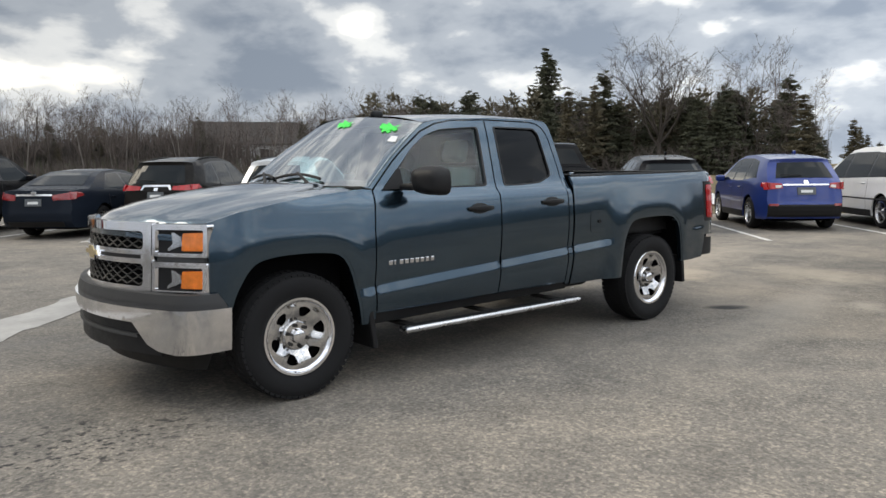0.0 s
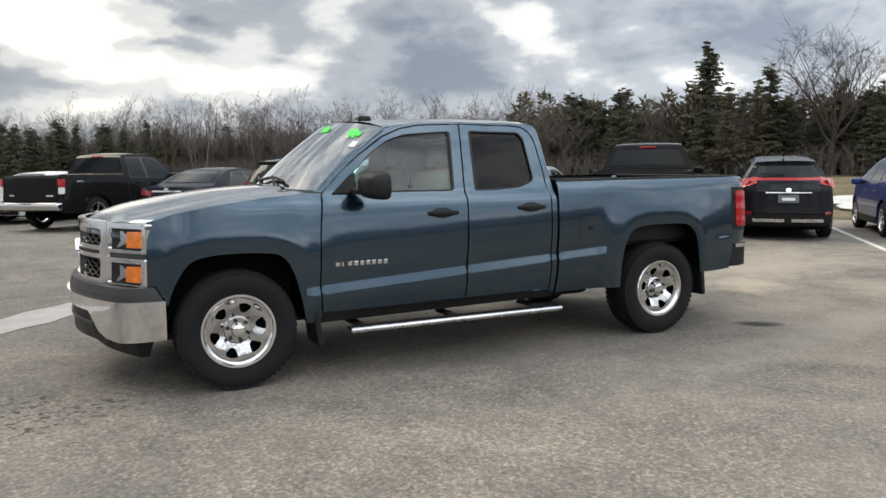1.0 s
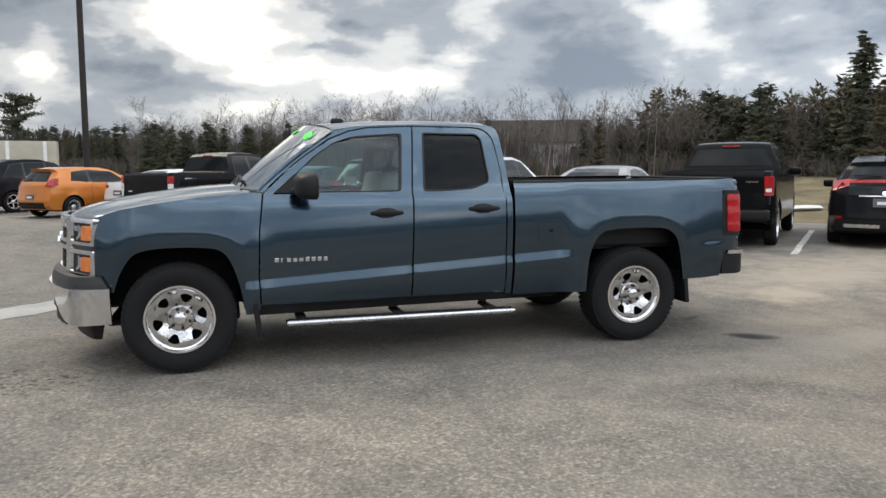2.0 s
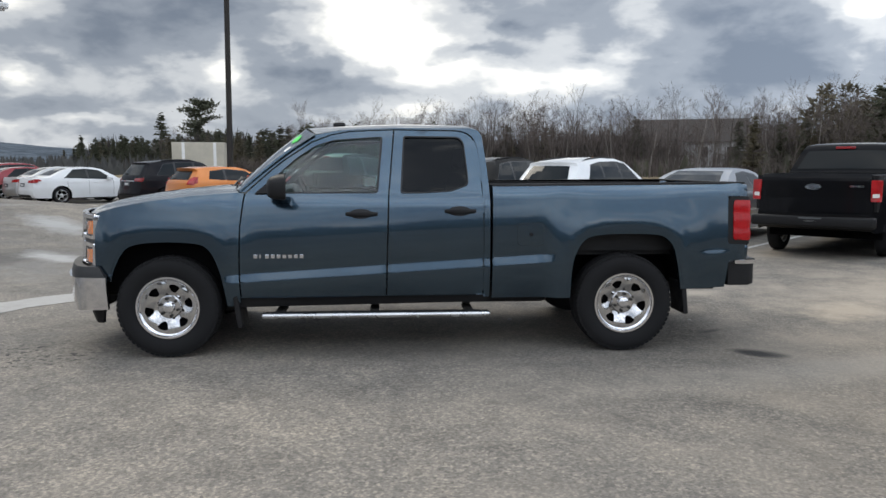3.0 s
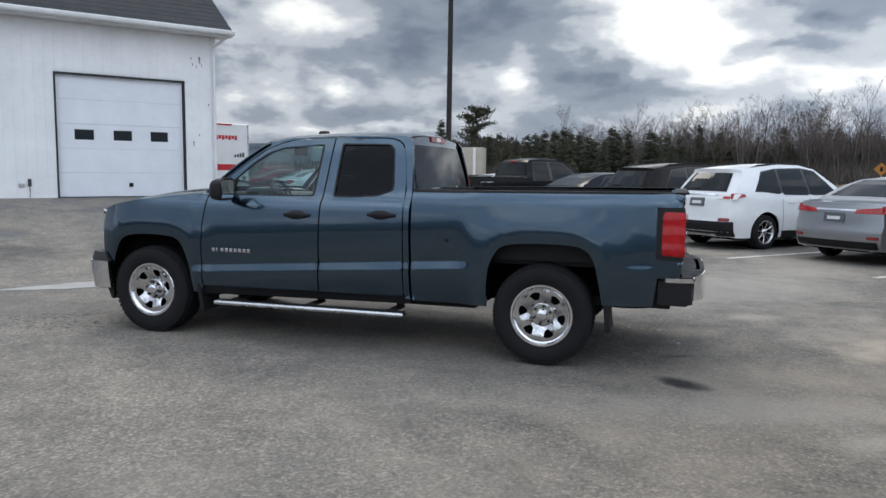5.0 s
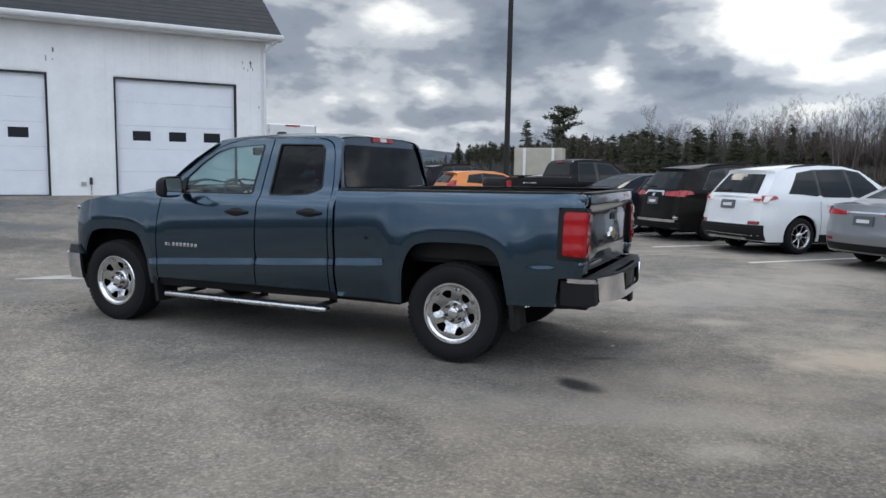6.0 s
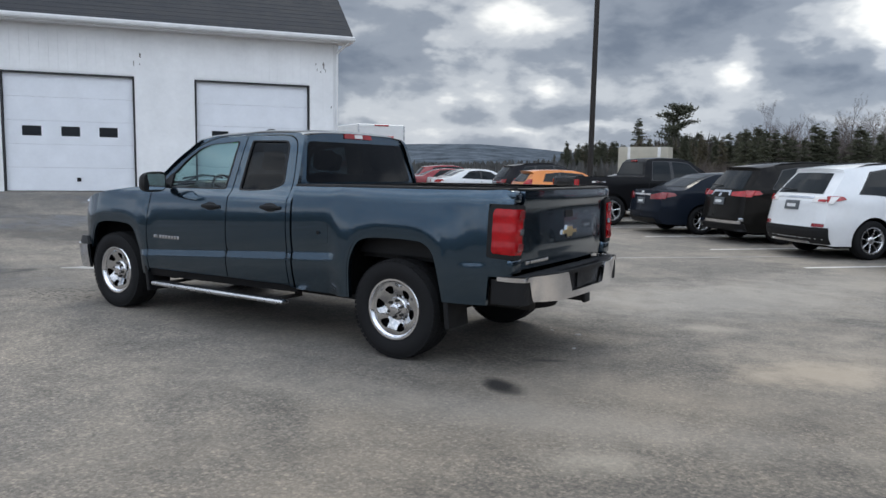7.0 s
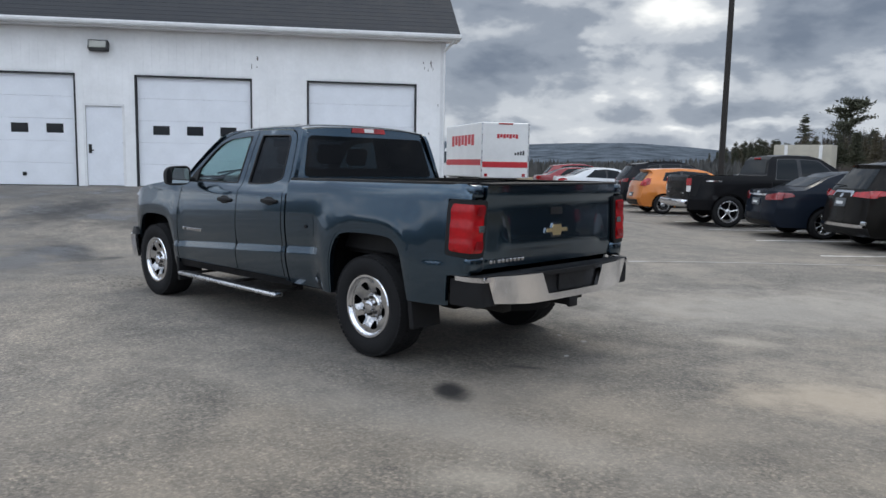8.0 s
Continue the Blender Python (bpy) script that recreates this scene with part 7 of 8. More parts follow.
    # wheels, axles and frame
    for x in (XF, XR):
        for sgn in (-1, 1):
            styled_wheel(T, Matrix.Translation((x, sgn * 0.845, TYRE + 0.004)) @ pose(0, 0, 0, 0, 17 if x < 1 else 40, 0 if sgn < 0 else 180))
    for y in (-0.45, 0.45):
        P("frame_rail", box(-0.6, 4.6, y - 0.05, y + 0.05, 0.42, 0.56, 0.01), DARK_STEEL)
    P("rear_axle", tube((XR, -0.72, 0.385), (XR, 0.72, 0.385), 0.05), DARK_STEEL)
    P("differential", box(XR - 0.15, XR + 0.15, -0.15, 0.15, 0.26, 0.52, 0.1, seg=3), DARK_STEEL)
    P("front_axle", box(XF - 0.06, XF + 0.06, -0.72, 0.72, 0.33, 0.42, 0.02), DARK_STEEL)
    P("exhaust_pipe", tube((1.5, 0.62, 0.42), (4.3, 0.72, 0.44), 0.04), DARK_STEEL)
    P("fuel_tank", box(2.0, 3.1, -0.72, -0.40, 0.36, 0.60, 0.05), BLACK_PLASTIC)
    # transmission to spare wheel: unseen parts added to block light under the truck
    P("transmission", box(0.55, 1.95, -0.30, 0.34, 0.27, 0.47, 0.08, seg=3), DARK_STEEL)
    P("skid_plate", box(-0.42, 0.52, -0.56, 0.56, 0.29, 0.34, 0.02), DARK_STEEL)
    P("muffler", box(2.05, 2.85, 0.34, 0.70, 0.31, 0.50, 0.08, seg=3), DARK_STEEL)
    spare = lathe([(0.16, -0.10), (0.34, -0.12), (0.375, -0.06), (0.375, 0.06), (0.34, 0.12), (0.16, 0.10)], 36, close=True)
    spare.transform(Matrix.Translation((4.22, 0, 0.50)) @ Matrix.Rotation(radians(90), 4, "X"))
    P("spare_wheel", spare, RUBBER, smooth=50)
    P("inner_fender", box(0.55, 2.55, -0.72, 0.72, 0.40, 0.47), LINER)
    P("floor_pan", box(0.62, 2.57, -0.90, 0.90, 0.46, 0.52), DARK_STEEL)
    # the cabin
    P("dashboard", box(0.62, 1.02, -0.80, 0.80, 0.90, 1.255, 0.09, seg=3), GREY_PLASTIC)
    P("instrument_hood", box(0.84, 1.04, -0.58, -0.18, 1.20, 1.32, 0.05, seg=3), GREY_PLASTIC)
    wheel = lathe([(0.175, -0.014), (0.189, 0), (0.175, 0.014), (0.161, 0)], 36, close=True)
    wheel.transform(Matrix.Translation((1.13, -0.38, 1.22)) @ Matrix.Rotation(radians(65), 4, "Y") @ Matrix.Rotation(radians(90), 4, "X"))
    for a in (0, 120, 240):
        e = Matrix.Translation((1.13, -0.38, 1.22)) @ Matrix.Rotation(radians(65), 4, "Y") @ Vector((0.17 * math.cos(radians(a)), 0.17 * math.sin(radians(a)), 0))
        tube_into(wheel, (1.12, -0.38, 1.215), e, 0.014, n=6)
    P("steering_wheel", wheel, BLACK_PLASTIC)
    P("steering_column", tube((0.95, -0.38, 1.14), (1.12, -0.38, 1.215), 0.04), BLACK_PLASTIC)

    def seat(x, y, w, mat, lean=14):
        s = part("seat", box(x - 0.26, x + 0.26, y - w, y + w, 0.66, 0.86, 0.06, seg=3), mat, T, "", True)
        mm = Matrix.Translation((x + 0.22, y, 0.80)) @ Matrix.Rotation(radians(lean), 4, "Y")
        part("backrest", box(-0.07, 0.07, -w, w, 0, 0.62, 0.06, mm, 3), mat, s, "", True)
        for yy in ((0,) if w < 0.4 else (-0.42, 0.42)):
            part("headrest", box(-0.05, 0.05, yy - 0.12, yy + 0.12, 0.66, 0.84, 0.045, mm, 3), mat, s, "", True)

    seat(1.42, -0.42, 0.26, INTERIOR_LIGHT)
    seat(1.42, 0.42, 0.26, INTERIOR_LIGHT)
    seat(2.14, 0.0, 0.72, INTERIOR, 8)
    P("room_mirror", box(1.10, 1.13, -0.13, 0.13, 1.62, 1.70, 0.02), BLACK_PLASTIC)
    both("door_card", [[(0.76, 0.60), (2.50, 0.60), (2.50, 1.245), (0.76, 1.245)]], INTERIOR, 0.2, 0.02, -0.06)
    P("door_tag", box(1.55, 1.66, 0.80, 0.81, 1.28, 1.36), PAPER)
    return T


pickup()


# ---- pole, sign, trailer, houses, verge ----
BARK = material("grey_brown_bark", (0.070, 0.058, 0.050), 0.95, vary=0.35, scale=2, bump=0.5, bump_scale=20)
PALE_BARK = material("pale_birch_bark", (0.22, 0.20, 0.185), 0.9, vary=0.3, scale=3)
TWIG = material("bare_twigs", (0.108, 0.089, 0.082), 0.95, vary=0.25, scale=0.6, island=0.25)
NEEDLE = material("dark_spruce_needles", (0.056, 0.059, 0.037), 0.85, vary=0.35, scale=0.8, island=0.5)
NEEDLE_TWO = material("brownish_pine_needles", (0.080, 0.069, 0.044), 0.85, vary=0.35, scale=0.8, island=0.5)
POLE_WOOD = material("dark_weathered_pole", (0.026, 0.023, 0.021), 0.9, vary=0.3, scale=3, bump=0.3)

px, py = -4.37, 23.04
pole = thing("utility_pole", Matrix.Translation((px, py, height(px, py))), "tall dark wooden utility pole behind the cars", "pole")
part("shaft", tube((0, 0, -0.2), (0.05, 0.10, 14.0), 0.118, 0.085, 16), POLE_WOOD, pole, "", True)
part("crossarm", box(-1.2, 1.2, -0.06, 0.06, 13.2, 13.32, 0.01), POLE_WOOD, pole)
for i in range(3):
    part("insulator", tube((-1.0 + i, 0, 13.3), (-1.0 + i, 0, 13.5), 0.05, 0.03, 10), GREY_PLASTIC, pole)

SIGN = (19.6, 58.0)
sg = thing("road_sign", Matrix.Translation((*SIGN, height(*SIGN))) @ pose(0, 0, 0, 0, 0, -18), "orange-yellow diamond warning sign on a post", "sign")
part("post", tube((0, 0, -0.1), (0, 0, 1.5), 0.045), STEEL, sg)
part("board", box(-0.36, 0.36, -0.012, 0.012, -0.36, 0.36, 0.004, Matrix.Translation((0, -0.06, 1.35)) @ Matrix.Rotation(radians(45), 4, "Y")), material("sign_yellow", (0.40, 0.16, 0.015), 0.6, vary=0.25, scale=3), sg)
part("bar", box(-0.10, 0.10, -0.078, -0.073, 1.18, 1.52), BLACK_PLASTIC, sg)

tr = thing("storage_trailer", Matrix.Translation((-16.4, 66.7, height(-16.4, 66.7))) @ pose(0, 0, 0, 0, 0, 6), "beige ribbed storage trailer near the tree line", "trailer")
beige = material("beige_painted_steel", (0.50, 0.47, 0.40), 0.6, vary=0.12, scale=1)
part("body", box(-2.4, 2.4, 0, 2.4, 1.5, 4.25), beige, tr)
for i in range(9):
    part("rib", box(-2.4, 2.4, -0.05, 0.0, 1.65 + i * 0.28, 1.79 + i * 0.28), beige, tr)
for x in (-1.35, 1.55):
    part("upright", box(x - 0.14, x + 0.14, -0.09, -0.05, 1.5, 4.22), TRIM_WHITE, tr)
for x in (-1.9, 1.9):
    part("leg", box(x - 0.2, x + 0.2, 0.4, 2.0, -0.3, 1.5), DARK_STEEL, tr)


def house(x, y, turn, w, d, h, rise, wall, roofm, label):
    b = thing("house", Matrix.Translation((x, y, height(x, y))) @ pose(0, 0, 0, 0, 0, turn), label, "house")
    part("wall", box(-w / 2, w / 2, -d / 2, d / 2, -0.5, h), wall, b)
    bm = bmesh.new()
    a = [bm.verts.new(p) for p in ((-w / 2 - 0.4, -d / 2 - 0.4, h - 0.1), (w / 2 + 0.4, -d / 2 - 0.4, h - 0.1), (w / 2 + 0.4, 0, h + rise), (-w / 2 - 0.4, 0, h + rise), (-w / 2 - 0.4, d / 2 + 0.4, h - 0.1), (w / 2 + 0.4, d / 2 + 0.4, h - 0.1))]
    for f in ((0, 1, 2, 3), (3, 2, 5, 4), (0, 3, 4), (1, 5, 2), (0, 4, 5, 1)):
        bm.faces.new([a[i] for i in f])
    part("roof", bm, roofm, b)
    n = int(w / 2.6)
    for i in range(n):
        x0 = -w / 2 + (i + 0.5) * w / n
        wd = part("window", box(x0 - 0.55, x0 + 0.55, -d / 2 - 0.03, -d / 2 + 0.02, h - 1.75, h - 0.55), TRIM_WHITE, b)
        part("pane", box(x0 - 0.48, x0 + 0.48, -d / 2 - 0.045, -d / 2 - 0.03, h - 1.68, h - 0.62), CAR_GLASS, wd)
    return b


wall_w = material("white_house_siding", (0.55, 0.55, 0.56), 0.7, vary=0.1, scale=1)
roof_b = material("brown_house_roof", (0.032, 0.027, 0.025), 0.9, vary=0.2, scale=1)
house(35.9, 76.6, -23, 11.5, 8, 3.7, 2.6, wall_w, roof_b, "white house with a long dark roof among the trees")
house(66.0, 57.0, -47, 4.5, 6, 3.2, 1.7, wall_w, roof_b, "small white house half hidden by the spruces")

bm = bmesh.new()
for k in range(22):
    u, v = random.uniform(1, 22), random.uniform(32, 37)
    x, y = lot(u, v)
    r = bmesh.ops.create_icosphere(bm, subdivisions=2, radius=1.0, matrix=Matrix.Translation((x, y, height(x, y) + 0.05)) @ pose(0, 0, 0, 0, 0, random.uniform(0, 180)) @ Matrix.Diagonal((random.uniform(1.2, 3.2), random.uniform(0.6, 1.5), random.uniform(0.15, 0.38), 1)))
    for w in r["verts"]:
        w.co += Vector(noise.noise_vector(w.co * 1.3)) * 0.15
tagged(part("snow_bank", bm, SNOW, smooth=60), "old snow heaped along the lot's grassy edge", "snow", kind="stuff")


# ---- trees ----
class Twigs:
    """Tapered tubes gathered as plain lists."""

    def __init__(self):
        self.v, self.f = [], []

    def tube(self, pts, radii, n=3):
        base = len(self.v)
        up = Vector((0.3, 0.2, 1)).normalized()
        for i, (p, r) in enumerate(zip(pts, radii)):
            d = (pts[min(i + 1, len(pts) - 1)] - pts[max(i - 1, 0)]).normalized()
            a = d.cross(up)
            a = a.normalized() if a.length > 0.05 else Vector((1, 0, 0))
            b = d.cross(a)
            for k in range(n):
                t = 2 * math.pi * k / n
                self.v.append(p + (a * math.cos(t) + b * math.sin(t)) * r)
        for i in range(len(pts) - 1):
            for k in range(n):
                self.f.append((base + i * n + k, base + i * n + (k + 1) % n, base + (i + 1) * n + (k + 1) % n, base + (i + 1) * n + k))

    def blade(self, p, d, w, side):
        k = len(self.v)
        self.v += [p - side * w, p + side * w, p + d]
        self.f.append((k, k + 1, k + 2))

    def make(self, name, mat, parent):
        me = bpy.data.meshes.new(name)
        me.from_pydata([tuple(p) for p in self.v], [], self.f)
        me.materials.append(mat)
        ob = new(name, me)
        ob.parent = parent
        return ob


def bent(p, d, length, n, wob, lift, rng):
    pts = [p.copy()]
    d = d.normalized()
    for _ in range(n):
        d = (d + Vector((rng.uniform(-wob, wob), rng.uniform(-wob, wob), rng.uniform(-wob, wob) + lift))).normalized()
        pts.append(pts[-1] + d * length / n)
    return pts


def bare_tree(seed, h, spread, stems, bark, label, thick=1.0):
    rng = random.Random(seed)
    T = thing("bare_tree", Matrix.Identity(4), label, "tree", "trees behind the lot")
    trunk, crown = Twigs(), Twigs()

    def limbs(p, d, length, r, level):
        n = (5, 4, 3, 1)[level]
        pts = bent(p, d, length, n, (0.10, 0.20, 0.26, 0.30)[level], (0.05, 0.07, 0.07, 0.05)[level], rng)
        radii = [max(0.005, r * (1 - 0.8 * i / n)) for i in range(n + 1)]
        (trunk if level == 0 else crown).tube(pts, radii, (6, 4, 3, 3)[level])
        if level == 3:
            return
        for _ in range((9, 6, 6)[level]):
            t = rng.uniform(0.25 if level else 0.3, 1.0)
            i = min(n - 1, int(t * n))
            q = pts[i].lerp(pts[i + 1], t * n - i)
            dd = (pts[i + 1] - pts[i]).normalized()
            a = rng.uniform(0, 2 * math.pi)
            out = Vector((math.cos(a), math.sin(a), rng.uniform(-0.1, 0.4)))
            limbs(q, dd * (1.2 - spread * 0.8) + out * spread, length * rng.uniform(0.32, 0.55) * (1.05 - 0.35 * t), max(0.008, radii[i] * 0.46), level + 1)

    for s in range(stems):
        a = 2 * math.pi * s / max(1, stems) + rng.random()
        lean = Vector((math.cos(a), math.sin(a), 0)) * (0.10 if stems > 1 else 0.02)
        limbs(Vector((lean.x * 2, lean.y * 2, -0.2)), Vector((lean.x, lean.y, 1)), h * rng.uniform(0.75, 0.95), 0.0115 * h * thick / math.sqrt(stems), 0)
    trunk.make("trunk", bark, T)
    crown.make("crown", TWIG, T)
    return T


def broad_tree(seed, h, label):
    """An old open-grown tree: a short stout trunk and wide arching limbs."""
    rng = random.Random(seed)
    T = thing("bare_tree", Matrix.Identity(4), label, "tree", "trees behind the lot")
    trunk, crown = Twigs(), Twigs()
    trunk.tube([Vector((0, 0, -0.2)), Vector((0, 0.05, h * 0.15)), Vector((0.1, 0, h * 0.34))], [0.30, 0.24, 0.19], 8)

    def limb(p, d, length, r, level):
        n = 5 if level < 2 else 3
        pts = bent(p, d, length, n, 0.16 + 0.05 * level, 0.05 - 0.035 * level, rng)
        rr = [max(0.008, r * (1 - 0.82 * i / n)) for i in range(n + 1)]
        crown.tube(pts, rr, 5 if level == 0 else 3)
        if level >= 3:
            return
        for _ in range((8, 6, 5)[level]):
            t = rng.uniform(0.3, 1)
            i = min(n - 1, int(t * n))
            q = pts[i].lerp(pts[i + 1], t * n - i)
            dd = (pts[i + 1] - pts[i]).normalized()
            side = Vector((rng.uniform(-1, 1), rng.uniform(-1, 1), rng.uniform(-0.35, 0.6)))
            limb(q, dd * 0.75 + side * 0.65, length * rng.uniform(0.35, 0.58), max(0.014, rr[i] * 0.6), level + 1)

    for k in range(9):
        a = 2 * math.pi * k / 9 + rng.uniform(-0.2, 0.2)
        sp = rng.uniform(0.35, 0.95)
        limb(Vector((0.05, 0, h * rng.uniform(0.22, 0.36))), Vector((math.cos(a) * sp, math.sin(a) * sp, 1)), h * rng.uniform(0.50, 0.68), 0.15, 0)
    trunk.make("trunk", BARK, T)
    crown.make("crown", BARK, T)
    return T


def conifer(seed, h, width, tiers, per, mat, label, top=0.06, clear=0.06, droop=0.25, ragged=0.25):
    rng = random.Random(seed)
    T = thing("conifer_tree", Matrix.Identity(4), label, "tree", "trees behind the lot")
    trunk, crown = Twigs(), Twigs()
    trunk.tube([Vector((0, 0, -0.2)), Vector((0.03, 0, h * 0.5)), Vector((0, 0, h))], [h * 0.013, h * 0.008, 0.01], 6)
    for i in range(tiers):
        f = (i + rng.uniform(-0.3, 0.3)) / tiers
        z = h * (clear + (1 - clear - top * 0.3) * max(0, f))
        full = width * ((1 - f) ** 0.8 + top) * (0.92 + 0.08 * math.sin(f * 9 + seed))
        for k in range(per):
            a = rng.uniform(0, 2 * math.pi)
            ln = full * rng.uniform(1 - ragged * 1.6, 1.0 + ragged * 0.4)
            out = Vector((math.cos(a), math.sin(a), 0.12 - droop * (1 - f) + rng.uniform(-0.12, 0.12))).normalized()
            side = Vector((-math.sin(a), math.cos(a), 0))
            p0 = Vector((0, 0, z + h * rng.uniform(-0.05, 0.05)))
            crown.tube([p0, p0 + out * ln * 0.95], [0.02, 0.006], 3)
            m = max(5, int(ln * 6))
            for j in range(m):
                t = (j + rng.random()) / m
                q = p0 + out * ln * t
                w = (0.10 + 0.34 * ln * (1 - t) * 0.45 + 0.05) * rng.uniform(0.6, 1.2)
                for sg in (-1, 1):
                    d = (side * sg * rng.uniform(0.5, 1.0) + out * rng.uniform(0.3, 0.9) + Vector((0, 0, rng.uniform(-0.55, 0.15)))).normalized()
                    crown.blade(q, d * (w * 1.6 + 0.16), 0.075 + 0.16 * w, out if rng.random() < 0.5 else Vector((0, 0, 1)))
    trunk.make("trunk", BARK, T)
    crown.make("crown", mat, T)
    return T


def broad_pine(seed, h, label):
    """An old pine: a bare trunk and a wide crown of flat, uneven tufts."""
    rng = random.Random(seed)
    T = thing("conifer_tree", Matrix.Identity(4), label, "tree", "trees behind the lot")
    trunk, crown = Twigs(), Twigs()
    trunk.tube([Vector((0, 0, -0.2)), Vector((0.1, 0, h * 0.55)), Vector((0, 0, h * 0.95))], [0.22, 0.15, 0.03], 6)
    for k in range(46):
        f = rng.uniform(0.40, 1.0)
        a = rng.uniform(0, 2 * math.pi)
        ln = h * 0.33 * (max(0.0, 1 - ((f - 0.62) / 0.40) ** 2)) ** 0.5 * rng.uniform(0.45, 1.08)
        p0 = Vector((0, 0, h * f * 0.96))
        tip = p0 + Vector((math.cos(a) * ln, math.sin(a) * ln, h * 0.03 + 0.12 * ln))
        crown.tube([p0, tip], [0.05, 0.015], 3)
        for _ in range(110):
            c = p0.lerp(tip, rng.uniform(0.15, 1.05)) + Vector((rng.gauss(0, 0.30), rng.gauss(0, 0.30), rng.gauss(0, 0.16)))
            d = Vector((rng.uniform(-1, 1), rng.uniform(-1, 1), rng.uniform(-0.2, 0.9))).normalized() * rng.uniform(0.22, 0.5)
            crown.blade(c, d, rng.uniform(0.07, 0.17), Vector((rng.uniform(-1, 1), rng.uniform(-1, 1), rng.uniform(-1, 1))))
    trunk.make("trunk", BARK, T)
    crown.make("crown", NEEDLE, T)
    return T


def wood():
    rng = random.Random(5)
    bare = [bare_tree(11 + i, 10.0, 0.50 + 0.08 * (i % 3), 1 + i % 3, BARK if i % 4 else PALE_BARK, "slender leafless tree with grey-brown twigs" if i % 4 else "pale-barked leafless birch in the wood", 1.0) for i in range(7)]
    spruce = [conifer(31, 10.0, 2.7, 26, 7, NEEDLE, "dark green spruce in the wood", droop=0.30), conifer(32, 10.0, 3.3, 24, 8, NEEDLE, "dark green bushy conifer in the wood", droop=0.15), conifer(33, 10.0, 2.6, 22, 6, NEEDLE_TWO, "brownish green conifer in the wood", clear=0.2, droop=0.05, ragged=0.4), conifer(34, 10.0, 2.4, 18, 7, NEEDLE, "ragged dark pine in the wood", clear=0.35, top=0.30, droop=-0.10, ragged=0.45)]
    tall_spruce = conifer(41, 11.9, 3.7, 26, 12, NEEDLE, "tall pointed spruce above the other trees", droop=0.30, ragged=0.3)
    old = broad_tree(61, 12.6, "big spreading leafless tree with arching limbs")
    pine = broad_pine(71, 10.0, "tall dark pine with a broad uneven crown")
    used = set()

    def put(src, u, v, hh, base=10.0):
        x, y = lot(u, v)
        k = hh / base
        m = Matrix.Translation((x, y, height(x, y))) @ pose(0, 0, 0, 0, 0, rng.uniform(0, 360)) @ Matrix.Diagonal((k * rng.uniform(0.85, 1.15), k * rng.uniform(0.85, 1.15), k, 1))
        if src.name not in used:
            used.add(src.name)
            src.matrix_basis = m
        else:
            copy_thing(src, m @ Matrix.Diagonal((*[1 / q for q in src.scale], 1)))

    put(tall_spruce, 4.9, 66.5, 11.6, 11.9)
    put(old, 13.9, 60, 9.4, 12.6)
    put(pine, -130.8, 79.5, 14.2)
    put(spruce[0], -128.5, 70.0, 11.2)
    for u in (19.5, 21.8, 24.6):
        put(bare[rng.choice((1, 2, 4))], u, 63 + rng.uniform(-3, 3), rng.uniform(10.0, 11.2))
    u = -142.0
    while u < 52:
        if u < -78:
            mix, hb, hc, step = 0.5, (5.0, 6.6), (5.0, 7.6), 1.7
        elif u < -7:
            mix, hb, hc, step = 0.12, (5.4, 7.8), (4.2, 6.2), 0.29
        elif u < 17:
            mix, hb, hc, step = 0.74, (5.4, 7.2), (5.2, 7.8), 0.50
        elif u < 27:
            mix, hb, hc, step = 0.65, (7, 9), (5.6, 8.4), 0.8
        else:
            mix, hb, hc, step = 0.80, (4, 5), (2.4, 4.0), 0.9
        v = 61 + rng.uniform(-4.0, 14)
        if -27.0 < u < -18.5 and rng.random() < 0.55:
            v = rng.uniform(85, 90)
        if rng.random() < mix:
            put(rng.choice(spruce[:3] if u < -14 else spruce[1:4]), u, v, rng.uniform(*hc))
        else:
            put(rng.choice(bare), u, v, rng.uniform(*hb))
        u += step * rng.uniform(0.6, 1.4)
    for _ in range(130):
        put(rng.choice(spruce[:3]), rng.uniform(-150, -84), rng.uniform(58, 76), rng.uniform(4.2, 6.6))
    for _ in range(60):
        put(rng.choice(spruce[1:3]), rng.uniform(-12, 27), rng.uniform(60, 74), rng.uniform(3.2, 5.4))
    for _ in range(9):
        put(rng.choice(spruce[:3]), rng.uniform(-86, -14), rng.uniform(59, 70), rng.uniform(3.0, 4.6))
    for uu, vv, hh in ((9.4, 60.7, 8.9), (-2.1, 64.9, 7.9), (15.2, 63.8, 7.8), (19.0, 58.9, 7.2), (23.2, 53.4, 6.2), (27.0, 54.0, 4.2), (-6.8, 66.5, 7.5)):
        put(rng.choice((spruce[1], spruce[2])), uu, vv, hh)
    # dense dark spruces standing out before the wood
    for uu, vv, hh in ((-50.0, 42.0, 5.4), (-47.1, 42.6, 4.6), (-47.3, 45.6, 5.3), (-39.5, 45.4, 3.6), (-47.0, 38.8, 5.0), (-43.1, 46.4, 4.8)):
        hh *= 1.08
        put(spruce[1], uu, vv, hh)
        put(spruce[0], uu + 1.1, vv + 1.0, hh * 0.9)
        put(spruce[1], uu - 0.9, vv + 1.4, hh * 0.93)
    # soft dark pines standing close together
    tw = Twigs()
